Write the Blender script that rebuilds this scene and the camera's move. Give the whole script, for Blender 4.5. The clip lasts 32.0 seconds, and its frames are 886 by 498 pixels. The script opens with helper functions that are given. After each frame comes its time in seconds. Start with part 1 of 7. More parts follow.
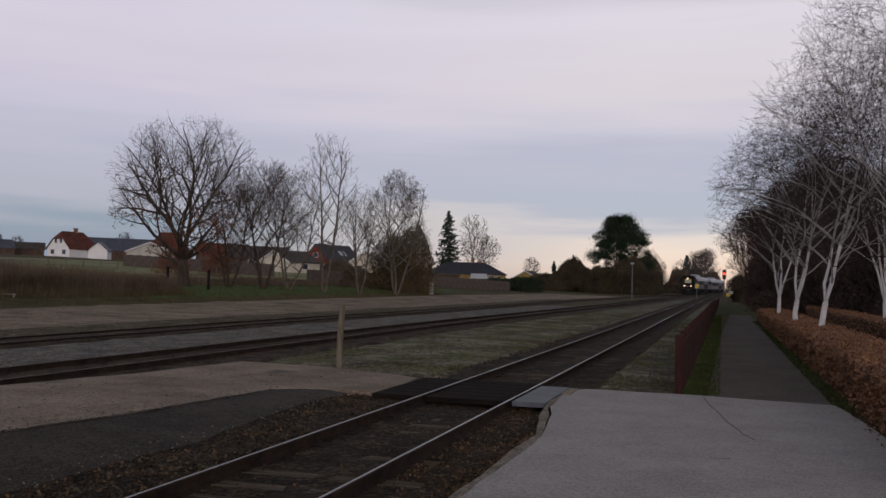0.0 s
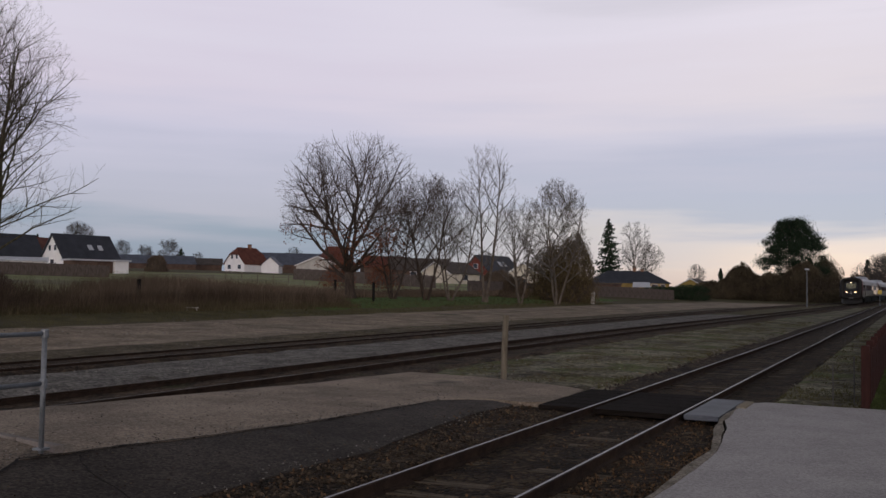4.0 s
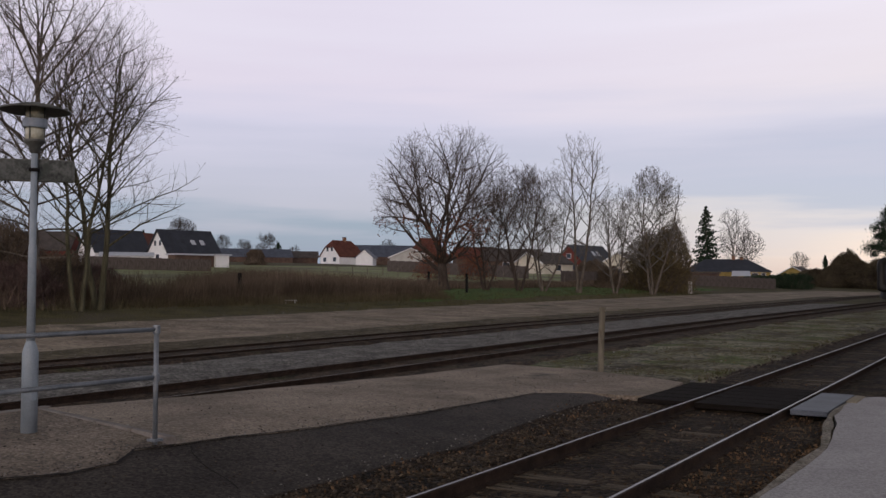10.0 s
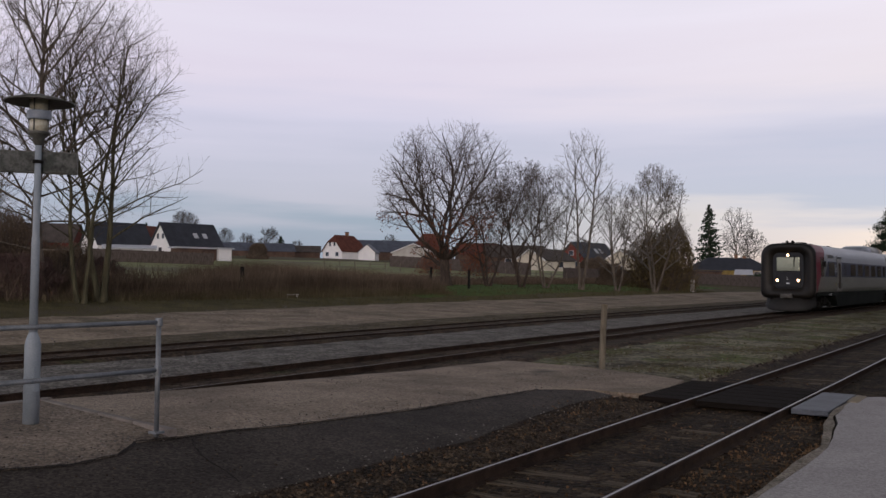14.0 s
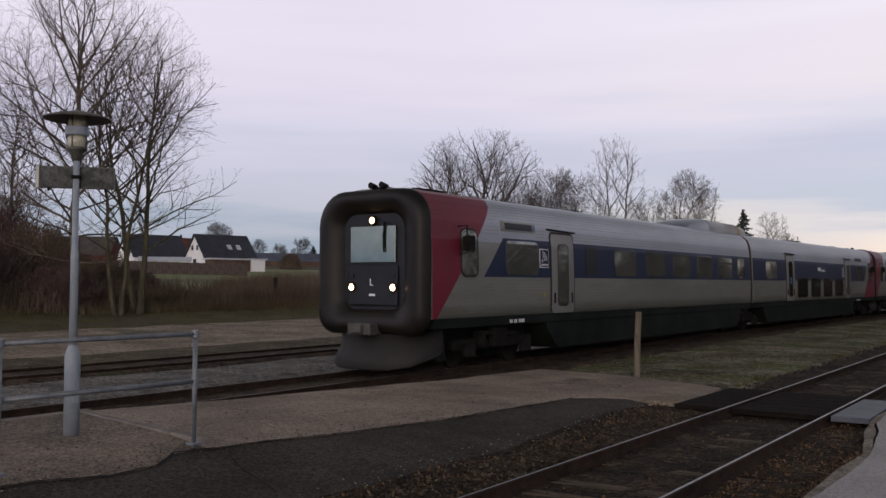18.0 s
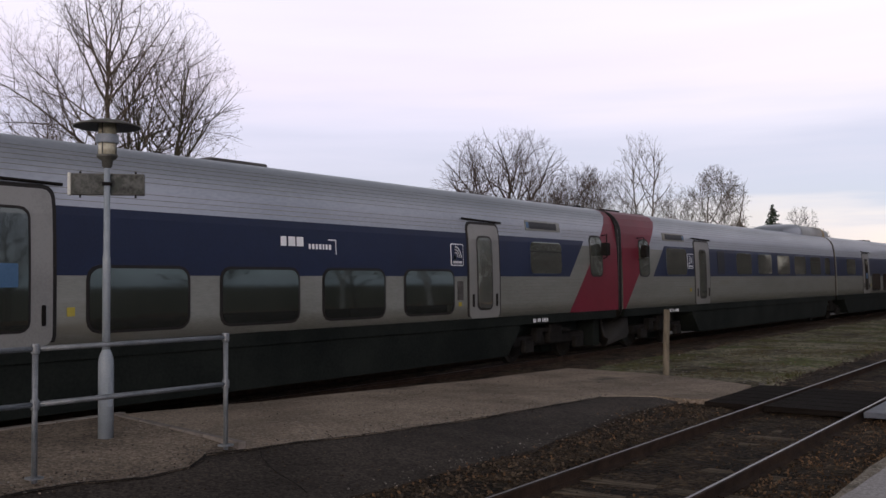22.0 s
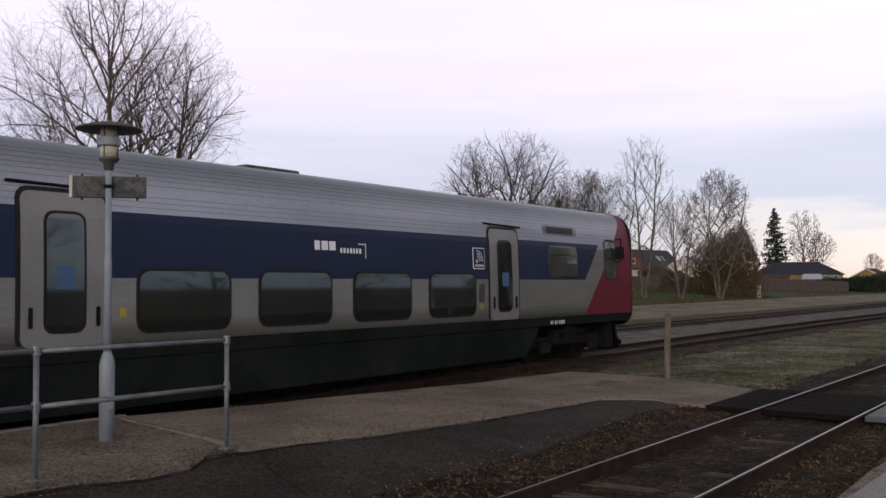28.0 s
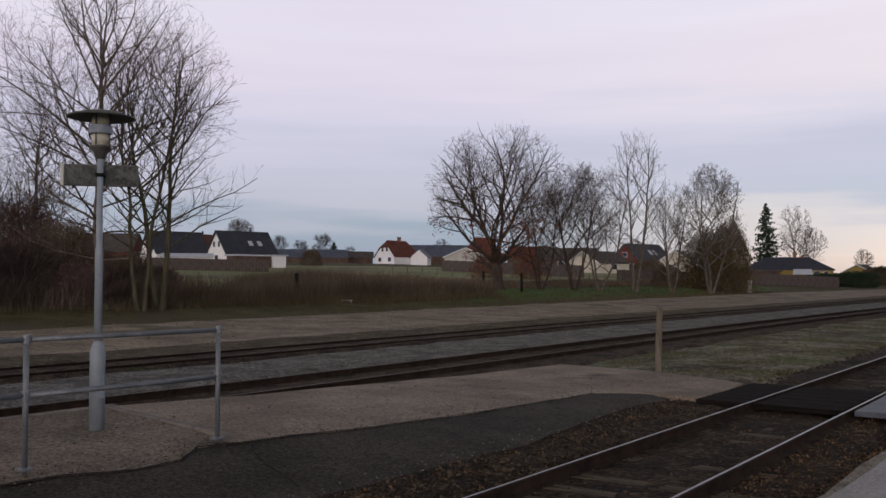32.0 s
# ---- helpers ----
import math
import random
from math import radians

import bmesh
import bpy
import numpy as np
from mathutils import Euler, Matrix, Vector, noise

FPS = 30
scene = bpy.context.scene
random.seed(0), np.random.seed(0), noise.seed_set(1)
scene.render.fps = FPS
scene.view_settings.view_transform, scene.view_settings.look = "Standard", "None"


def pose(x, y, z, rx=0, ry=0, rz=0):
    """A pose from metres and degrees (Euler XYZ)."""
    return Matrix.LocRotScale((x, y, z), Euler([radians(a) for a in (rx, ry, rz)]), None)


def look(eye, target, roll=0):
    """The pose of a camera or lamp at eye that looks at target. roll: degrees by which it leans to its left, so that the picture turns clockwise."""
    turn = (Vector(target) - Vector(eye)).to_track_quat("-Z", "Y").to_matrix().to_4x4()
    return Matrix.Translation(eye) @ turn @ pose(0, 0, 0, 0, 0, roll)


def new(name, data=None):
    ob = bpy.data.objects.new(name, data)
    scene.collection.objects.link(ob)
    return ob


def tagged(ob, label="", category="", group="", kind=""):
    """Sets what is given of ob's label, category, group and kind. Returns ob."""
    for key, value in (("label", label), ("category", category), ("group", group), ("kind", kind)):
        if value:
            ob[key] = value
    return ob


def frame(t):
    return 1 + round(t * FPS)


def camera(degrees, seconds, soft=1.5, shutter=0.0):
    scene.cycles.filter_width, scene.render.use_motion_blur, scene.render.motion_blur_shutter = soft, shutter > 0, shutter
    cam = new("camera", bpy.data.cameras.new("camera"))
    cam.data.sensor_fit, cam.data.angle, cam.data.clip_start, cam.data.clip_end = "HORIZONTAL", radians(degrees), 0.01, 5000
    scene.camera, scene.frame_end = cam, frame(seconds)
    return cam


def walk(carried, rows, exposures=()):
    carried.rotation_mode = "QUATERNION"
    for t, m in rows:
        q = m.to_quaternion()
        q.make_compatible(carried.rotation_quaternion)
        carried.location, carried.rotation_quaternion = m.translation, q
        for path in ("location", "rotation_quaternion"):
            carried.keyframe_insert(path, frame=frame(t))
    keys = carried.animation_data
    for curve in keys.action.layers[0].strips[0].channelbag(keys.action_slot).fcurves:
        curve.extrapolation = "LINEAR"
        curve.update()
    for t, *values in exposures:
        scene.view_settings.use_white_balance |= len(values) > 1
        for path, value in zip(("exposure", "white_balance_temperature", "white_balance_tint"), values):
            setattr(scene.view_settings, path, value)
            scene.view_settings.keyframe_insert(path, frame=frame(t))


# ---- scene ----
cam = camera(52.00, 32.0, soft=1.5)
ROWS = [
    (0.0, 0.119, 0.111, 1.902, 17.06, 2.15, -1.45),
    (0.5, 0.123, 0.114, 1.899, 17.62, 1.89, -1.59),
    (1.0, 0.120, 0.111, 1.905, 17.97, 2.10, -1.64),
    (1.5, 0.121, 0.107, 1.903, 17.94, 2.14, -1.35),
    (2.0, 0.118, 0.103, 1.903, 18.47, 2.06, -1.06),
    (2.5, 0.107, 0.092, 1.903, 19.95, 2.28, -1.00),
    (3.0, 0.090, 0.094, 1.910, 22.29, 2.28, -0.68),
    (3.5, 0.084, 0.090, 1.908, 24.36, 2.43, -0.86),
    (4.0, 0.048, 0.073, 1.919, 27.09, 2.59, -0.77),
    (4.5, 0.020, 0.065, 1.911, 31.47, 2.45, -0.25),
    (6.5, 0.023, 0.024, 1.960, 34.12, 2.04, 0.03),
    (7.0, 0.018, 0.035, 1.962, 33.34, 1.73, 0.28),
    (7.5, 0.013, 0.042, 1.960, 32.75, 1.39, 0.26),
    (8.0, 0.014, 0.042, 1.958, 32.53, 1.55, 0.22),
    (8.5, 0.008, 0.040, 1.961, 32.94, 1.91, 0.19),
    (9.0, 0.008, 0.039, 1.960, 33.39, 1.99, 0.24),
    (9.5, 0.006, 0.038, 1.960, 33.33, 1.99, 0.04),
    (10.0, 0.008, 0.039, 1.961, 32.92, 1.95, -0.29),
    (10.5, -0.001, 0.044, 1.960, 32.87, 2.01, -0.46),
    (11.0, 0.003, 0.045, 1.959, 32.87, 1.94, -0.64),
    (11.5, 0.000, 0.045, 1.962, 32.98, 1.75, -0.88),
    (12.0, 0.003, 0.036, 1.963, 33.19, 1.70, -0.79),
    (12.5, -0.003, 0.043, 1.961, 33.31, 1.69, -0.74),
    (13.0, 0.014, 0.030, 1.959, 33.25, 1.78, -0.74),
    (13.5, 0.002, 0.040, 1.957, 33.06, 1.78, -0.80),
    (14.0, 0.009, 0.036, 1.960, 33.06, 1.68, -0.85),
    (14.5, 0.004, 0.037, 1.960, 33.25, 1.79, -0.63),
    (16.5, 0.015, 0.028, 1.973, 32.97, 1.95, -0.50),
    (17.0, 0.015, 0.021, 1.975, 33.92, 1.66, -0.54),
    (17.5, 0.013, 0.009, 1.980, 34.89, 2.10, -0.41),
    (18.0, 0.009, 0.017, 1.972, 35.08, 2.20, -0.27),
    (18.5, 0.027, 0.009, 1.985, 35.45, 1.50, -0.32),
    (19.0, 0.030, -0.001, 1.984, 35.51, 1.93, -0.12),
    (19.5, 0.027, -0.003, 1.976, 36.07, 1.82, 0.12),
    (20.0, 0.031, -0.013, 1.988, 36.79, 1.98, 0.10),
    (20.5, 0.033, -0.014, 1.979, 37.01, 2.29, 0.38),
    (21.0, 0.039, -0.011, 1.977, 36.91, 2.17, 0.44),
    (21.5, 0.043, -0.015, 1.986, 36.76, 2.17, 0.39),
    (22.0, 0.033, -0.015, 1.975, 36.78, 2.22, 0.50),
    (22.5, 0.036, -0.013, 1.980, 36.91, 2.13, 0.37),
    (23.0, 0.035, -0.011, 1.977, 37.13, 1.97, 0.47),
    (23.5, 0.041, -0.018, 1.982, 37.36, 2.11, 0.44),
    (24.0, 0.041, -0.017, 1.986, 37.50, 2.10, 0.51),
    (24.5, 0.039, -0.008, 1.981, 37.37, 2.15, 0.50),
    (25.0, 0.041, -0.013, 1.990, 37.45, 2.12, 0.60),
    (25.5, 0.039, -0.020, 1.979, 37.59, 2.46, 0.66),
    (27.5, 0.034, -0.014, 1.980, 36.81, 2.43, 0.36),
    (28.0, 0.043, -0.018, 1.978, 36.87, 2.40, 0.39),
    (28.5, 0.043, -0.005, 1.982, 36.72, 2.23, 0.21),
    (29.0, 0.034, -0.007, 1.981, 36.01, 2.71, -0.07),
    (29.5, 0.035, -0.010, 1.977, 36.04, 2.57, -0.23),
    (30.0, 0.026, -0.007, 1.980, 36.15, 2.35, -0.20),
    (30.5, 0.037, -0.014, 1.983, 36.20, 2.41, -0.22),
    (31.0, 0.032, -0.014, 1.974, 36.15, 2.56, -0.15),
    (31.5, 0.030, -0.007, 1.972, 36.04, 2.16, -0.11),
    (32.0, 0.023, -0.006, 1.973, 36.36, 1.91, -0.09),
]
walk(cam, [(t, pose(x, y, z, 90 + pitch, roll, yaw)) for t, x, y, z, yaw, pitch, roll in ROWS],
     exposures=[(0.0, -0.27), (3.0, -0.24), (5.5, -0.09), (9.0, -0.03), (16.0, -0.02), (18.5, 0.03), (20.0, 0.13), (21.0, 0.22), (24.0, 0.32), (28.0, 0.31), (30.0, 0.2), (31.0, 0.04), (32.0, -0.04)])

# ---- light ----
world = bpy.data.worlds.new("overcast_dusk")
scene.world = world
world.use_nodes = True
wn, wl = world.node_tree.nodes, world.node_tree.links
wn.clear()


def wnode(kind, **kw):
    n = wn.new(kind)
    for k, v in kw.items():
        n.inputs[k.replace("_", " ")].default_value = v
    return n


def ramp_of(tree_nodes, stops):
    r = tree_nodes.new("ShaderNodeValToRGB")
    el = r.color_ramp.elements
    while len(el) > 1:
        el.remove(el[-1])
    el[0].position, el[0].color = stops[0][0], (*stops[0][1], 1)
    for p, c in stops[1:]:
        e = el.new(p)
        e.color = (*c, 1)
    return r


def build_sky():
    geo = wn.new("ShaderNodeTexCoord")
    sep = wn.new("ShaderNodeSeparateXYZ")
    wl.new(geo.outputs["Generated"], sep.inputs[0])
    # drifting cloud sheets, stretched along the horizon
    mp = wn.new("ShaderNodeMapping")
    mp.inputs["Scale"].default_value = (1.3, 1.3, 15.0)
    wl.new(geo.outputs["Generated"], mp.inputs["Vector"])
    n1 = wnode("ShaderNodeTexNoise", Scale=1.6, Detail=5.0, Roughness=0.5)
    wl.new(mp.outputs[0], n1.inputs["Vector"])
    sub = wn.new("ShaderNodeMath")
    sub.operation = "MULTIPLY_ADD"
    sub.inputs[1].default_value, sub.inputs[2].default_value = 0.14, -0.07
    wl.new(n1.outputs["Fac"], sub.inputs[0])
    add = wn.new("ShaderNodeMath")
    wl.new(sep.outputs["Z"], add.inputs[0])
    wl.new(sub.outputs[0], add.inputs[1])
    # elevation ramps: away from the low sun (cool) and towards it (warm)
    cool = ramp_of(wn, SKY_COOL)
    warm = ramp_of(wn, SKY_WARM)
    wl.new(add.outputs[0], cool.inputs[0])
    wl.new(add.outputs[0], warm.inputs[0])
    side = wn.new("ShaderNodeMapRange")
    side.inputs["From Min"].default_value, side.inputs["From Max"].default_value = -0.55, -0.08
    wl.new(sep.outputs["X"], side.inputs["Value"])
    mix = wn.new("ShaderNodeMix")
    mix.data_type = "RGBA"
    fade = wn.new("ShaderNodeMapRange")
    for k, v in (("From Min", 0.15), ("From Max", 0.6), ("To Min", 1.0), ("To Max", 0.1)):
        fade.inputs[k].default_value = v
    wl.new(sep.outputs["X"], fade.inputs["Value"])
    both_ = wn.new("ShaderNodeMath")
    both_.operation = "MULTIPLY"
    wl.new(side.outputs[0], both_.inputs[0])
    wl.new(fade.outputs[0], both_.inputs[1])
    wl.new(both_.outputs[0], mix.inputs["Factor"])
    wl.new(cool.outputs[0], mix.inputs["A"])
    wl.new(warm.outputs[0], mix.inputs["B"])
    sky = wn.new("ShaderNodeTexSky")
    sky.sky_type, sky.sun_disc = "NISHITA", False
    sky.sun_elevation, sky.sun_rotation = radians(SUN_UP), radians(SUN_AZ)
    # clear sky above the cloud deck, mostly hidden by it
    b1 = wnode("ShaderNodeBackground", Strength=0.03)
    wl.new(sky.outputs[0], b1.inputs["Color"])
    b2 = wnode("ShaderNodeBackground", Strength=SKY_STRENGTH)
    wl.new(mix.outputs["Result"], b2.inputs["Color"])
    back = wn.new("ShaderNodeMapRange")
    for k, v in (("From Min", 0.25), ("From Max", -0.7), ("To Min", 1.0), ("To Max", SUNWARD)):
        back.inputs[k].default_value = v
    wl.new(sep.outputs["Y"], back.inputs["Value"])
    gain = wn.new("ShaderNodeMath")
    gain.operation = "MULTIPLY"
    gain.inputs[1].default_value = SKY_STRENGTH
    wl.new(back.outputs[0], gain.inputs[0])
    wl.new(gain.outputs[0], b2.inputs["Strength"])
    both = wn.new("ShaderNodeAddShader")
    out = wn.new("ShaderNodeOutputWorld")
    wl.new(b1.outputs[0], both.inputs[0])
    wl.new(b2.outputs[0], both.inputs[1])
    wl.new(both.outputs[0], out.inputs[0])


SUN_UP, SUN_AZ, SKY_STRENGTH, SUNWARD = 5.0, 155.0, 1.0, 1.9
SKY_COOL = [(0.0, (0.235, 0.312, 0.448)), (0.045, (0.245, 0.322, 0.474)), (0.075, (0.436, 0.44, 0.585)), (0.12, (0.485, 0.475, 0.625)), (0.17, (0.595, 0.558, 0.712)),
            (0.22, (0.705, 0.624, 0.75)), (0.3, (0.759, 0.697, 0.811)), (0.42, (0.37, 0.36, 0.395)), (0.65, (0.118, 0.114, 0.122)), (1.0, (0.083, 0.08, 0.085))]
SKY_WARM = [(0.0, (0.93, 0.71, 0.60)), (0.035, (0.98, 0.80, 0.71)), (0.065, (0.81, 0.72, 0.725)), (0.085, (0.47, 0.50, 0.645)), (0.105, (0.475, 0.495, 0.65)), (0.13, (0.525, 0.515, 0.66)),
            (0.16, (0.64, 0.602, 0.725)), (0.21, (0.79, 0.70, 0.76)), (0.28, (0.83, 0.755, 0.84)), (0.42, (0.37, 0.36, 0.395)), (0.65, (0.118, 0.114, 0.122)), (1.0, (0.083, 0.08, 0.085))]
build_sky()
sun = new("sun", bpy.data.lights.new("sun", "SUN"))
sun.data.energy, sun.data.angle, sun.data.color = 0.5, radians(20), (1.0, 0.86, 0.76)
sun.matrix_world = look((40, -86, 16), (0, 0, 0))

# ---- materials ----


def mat(name, c1, c2, scale=3.0, rough=0.85, bump=0.3, fine=60.0, metal=0.0, depth=0.01, coat=0.0, rnd=0.0, spots=None, stretch=None, spec=0.5, peb=None):
    """A surface between two colours: patches (scale) and grain (fine), with relief; peb adds stones (scale, contrast)."""
    m = bpy.data.materials.new(name)
    m.use_nodes = True
    nt = m.node_tree
    nodes, links = nt.nodes, nt.links
    bsdf = nodes["Principled BSDF"]
    bsdf.inputs["Roughness"].default_value, bsdf.inputs["Metallic"].default_value = rough, metal
    bsdf.inputs["Coat Weight"].default_value = coat
    bsdf.inputs["Specular IOR Level"].default_value = min(spec, 0.18) if rough >= 0.75 else spec
    tc = nodes.new("ShaderNodeTexCoord")
    vec = tc.outputs["Object"]
    if stretch:
        mp = nodes.new("ShaderNodeMapping")
        mp.inputs["Scale"].default_value = stretch
        links.new(vec, mp.inputs["Vector"])
        vec = mp.outputs[0]
    n1, n2 = nodes.new("ShaderNodeTexNoise"), nodes.new("ShaderNodeTexNoise")
    n1.inputs["Scale"].default_value, n1.inputs["Detail"].default_value = scale, 6.0
    n1.inputs["Roughness"].default_value = 0.65
    n2.inputs["Scale"].default_value, n2.inputs["Detail"].default_value = fine, 3.0
    for n in (n1, n2):
        links.new(vec, n.inputs["Vector"])
    s = nodes.new("ShaderNodeMath")
    s.operation = "MULTIPLY_ADD"
    s.inputs[1].default_value = 0.45
    links.new(n2.outputs["Fac"], s.inputs[0])
    links.new(n1.outputs["Fac"], s.inputs[2])
    mr = nodes.new("ShaderNodeMapRange")
    mr.inputs["From Min"].default_value, mr.inputs["From Max"].default_value = 0.58, 0.87
    links.new(s.outputs[0], mr.inputs["Value"])
    mix = nodes.new("ShaderNodeMix")
    mix.data_type = "RGBA"
    mix.inputs["A"].default_value, mix.inputs["B"].default_value = (*c1, 1), (*c2, 1)
    links.new(mr.outputs[0], mix.inputs["Factor"])
    col = mix.outputs["Result"]
    if spots:
        sc, lo, c3 = spots
        n3 = nodes.new("ShaderNodeTexNoise")
        n3.inputs["Scale"].default_value, n3.inputs["Detail"].default_value = sc, 4.0
        links.new(vec, n3.inputs["Vector"])
        m3 = nodes.new("ShaderNodeMapRange")
        m3.inputs["From Min"].default_value, m3.inputs["From Max"].default_value = lo, lo + 0.12
        links.new(n3.outputs["Fac"], m3.inputs["Value"])
        mx = nodes.new("ShaderNodeMix")
        mx.data_type = "RGBA"
        mx.inputs["B"].default_value = (*c3, 1)
        links.new(m3.outputs[0], mx.inputs["Factor"])
        links.new(col, mx.inputs["A"])
        col = mx.outputs["Result"]
    if rnd:
        inf = nodes.new("ShaderNodeNewGeometry")
        hsv = nodes.new("ShaderNodeHueSaturation")
        mr2 = nodes.new("ShaderNodeMapRange")
        mr2.inputs["To Min"].default_value, mr2.inputs["To Max"].default_value = 1 - rnd, 1 + rnd
        links.new(inf.outputs["Random Per Island"], mr2.inputs["Value"])
        links.new(mr2.outputs[0], hsv.inputs["Value"])
        links.new(col, hsv.inputs["Color"])
        col = hsv.outputs[0]
    height = s.outputs[0]
    if peb:
        vo = nodes.new("ShaderNodeTexVoronoi")
        vo.inputs["Scale"].default_value = peb[0]
        links.new(vec, vo.inputs["Vector"])
        sep = nodes.new("ShaderNodeSeparateColor")
        links.new(vo.outputs["Color"], sep.inputs[0])
        mr3 = nodes.new("ShaderNodeMapRange")
        mr3.inputs["To Min"].default_value, mr3.inputs["To Max"].default_value = 1 - peb[1], 1 + peb[1]
        links.new(sep.outputs[0], mr3.inputs["Value"])
        hs = nodes.new("ShaderNodeHueSaturation")
        links.new(mr3.outputs[0], hs.inputs["Value"])
        links.new(col, hs.inputs["Color"])
        col = hs.outputs[0]
        ma = nodes.new("ShaderNodeMath")
        ma.operation = "MULTIPLY_ADD"
        ma.inputs[1].default_value = -0.9
        links.new(vo.outputs["Distance"], ma.inputs[0])
        links.new(height, ma.inputs[2])
        height = ma.outputs[0]
    links.new(col, bsdf.inputs["Base Color"])
    if bump:
        bp = nodes.new("ShaderNodeBump")
        bp.inputs["Strength"].default_value, bp.inputs["Distance"].default_value = bump, depth
        links.new(height, bp.inputs["Height"])
        links.new(bp.outputs[0], bsdf.inputs["Normal"])
    return m


def glow(name, color, strength):
    m = bpy.data.materials.new(name)
    m.use_nodes = True
    b = m.node_tree.nodes["Principled BSDF"]
    b.inputs["Base Color"].default_value = (*color, 1)
    b.inputs["Emission Color"].default_value = (*color, 1)
    b.inputs["Emission Strength"].default_value = strength
    return m


M = {}
M["grass"] = mat("winter_grass", (0.0391, 0.03335, 0.01265), (0.0943, 0.0805, 0.0322), 0.7, 0.95, 0.6, 25, depth=0.04, spots=(0.25, 0.55, (0.075, 0.062, 0.038)))
M["verge"] = mat("green_verge", (0.034, 0.04, 0.011), (0.068, 0.076, 0.024), 0.8, 0.95, 0.6, 18, depth=0.04, spots=(0.6, 0.58, (0.055, 0.045, 0.026)))
M["lawn"] = mat("green_lawn", (0.036, 0.072, 0.014), (0.075, 0.125, 0.026), 1.2, 0.95, 0.6, 30, depth=0.03)
M["field"] = mat("field_grass", (0.143, 0.1595, 0.0682), (0.231, 0.242, 0.121), 0.15, 0.95, 0.5, 5, depth=0.05, spots=(0.06, 0.56, (0.12, 0.11, 0.07)))
M["moss_gravel"] = mat("mossy_gravel", (0.04, 0.033, 0.017), (0.205, 0.19, 0.13), 0.45, 0.95, 0.5, 5, depth=0.015, spots=(0.55, 0.52, (0.072, 0.084, 0.026)), peb=(11, 0.6))
M["yard"] = mat("yard_gravel", (0.138, 0.108, 0.0768), (0.294, 0.2376, 0.1752), 0.5, 0.95, 0.6, 9, depth=0.02, spots=(0.3, 0.57, (0.095, 0.085, 0.056)), peb=(10, 0.3))
M["ballast_near"] = mat("oily_ballast", (0.01155, 0.00792, 0.0044), (0.055, 0.0374, 0.02145), 1.6, 0.9, 1.0, 9, depth=0.06, spots=(4, 0.62, (0.095, 0.062, 0.035)), peb=(20, 0.75))
M["ballast_mid"] = mat("rusty_ballast", (0.022, 0.016, 0.0105), (0.084, 0.058, 0.039), 1.5, 0.95, 1.0, 9, depth=0.05, spots=(0.8, 0.58, (0.05, 0.048, 0.022)), peb=(17, 0.6))
M["ballast_grey"] = mat("grey_ballast", (0.086, 0.08, 0.071), (0.2, 0.188, 0.169), 1.2, 0.95, 1.0, 9, depth=0.05, spots=(0.9, 0.62, (0.08, 0.072, 0.054)), peb=(16, 0.5))
M["stone"] = mat("loose_stone", (0.020, 0.015, 0.011), (0.11, 0.088, 0.07), 3, 0.9, 0.4, 40, rnd=0.8)
M["bank_stone"] = mat("brown_bank_stone", (0.0207, 0.01552, 0.01092), (0.08625, 0.06325, 0.04255), 3, 0.9, 0.4, 40, rnd=0.7)
M["crack_soft"] = mat("dusty_crack", (0.10, 0.092, 0.083), (0.17, 0.158, 0.147), 6, 0.95, 0.5, 60)
M["weedy_gravel"] = mat("weedy_gravel", (0.05, 0.041, 0.024), (0.125, 0.102, 0.067), 0.8, 0.95, 0.8, 9, depth=0.04, peb=(13, 0.45))
M["pale_stone"] = mat("pale_stone", (0.11, 0.1, 0.09), (0.24, 0.22, 0.195), 3, 0.9, 0.4, 40, rnd=0.4)
M["asphalt_light"] = mat("worn_asphalt", (0.31, 0.293, 0.286), (0.385, 0.364, 0.355), 0.9, 0.85, 0.6, 26, depth=0.008, spots=(0.9, 0.66, (0.25, 0.236, 0.226)), peb=(45, 0.2))
M["asphalt_path"] = mat("path_asphalt", (0.084, 0.067, 0.058), (0.118, 0.102, 0.09), 0.5, 0.85, 0.5, 20, depth=0.006, spots=(0.6, 0.6, (0.065, 0.058, 0.045)), peb=(30, 0.25))
M["asphalt_dark"] = mat("old_dark_asphalt", (0.02592, 0.02091, 0.01706), (0.05687, 0.04684, 0.03881), 0.8, 0.85, 0.6, 22, depth=0.008, spots=(1.3, 0.62, (0.056, 0.046, 0.038)), peb=(38, 0.5))
M["platform"] = mat("platform_asphalt", (0.166, 0.133, 0.1015), (0.3095, 0.2504, 0.1937), 0.6, 0.9, 0.6, 22, depth=0.01, spots=(0.5, 0.62, (0.105, 0.088, 0.072)), peb=(36, 0.3))
M["platform_old"] = mat("gritty_old_asphalt", (0.1195, 0.09576, 0.07308), (0.2352, 0.1903, 0.1472), 1.0, 0.9, 0.8, 22, depth=0.012, spots=(1.2, 0.58, (0.085, 0.07, 0.056)), peb=(34, 0.42))
M["rim"] = mat("crumbled_asphalt_edge", (0.15, 0.13, 0.1), (0.26, 0.232, 0.19), 3, 0.9, 0.8, 30, depth=0.02, peb=(30, 0.4))
M["kerb"] = mat("kerb_concrete", (0.15, 0.13, 0.115), (0.23, 0.205, 0.185), 3, 0.9, 0.5, 60)
M["crack"] = mat("crack_dirt", (0.010, 0.009, 0.008), (0.024, 0.021, 0.018), 6, 0.95, 0.8, 60)
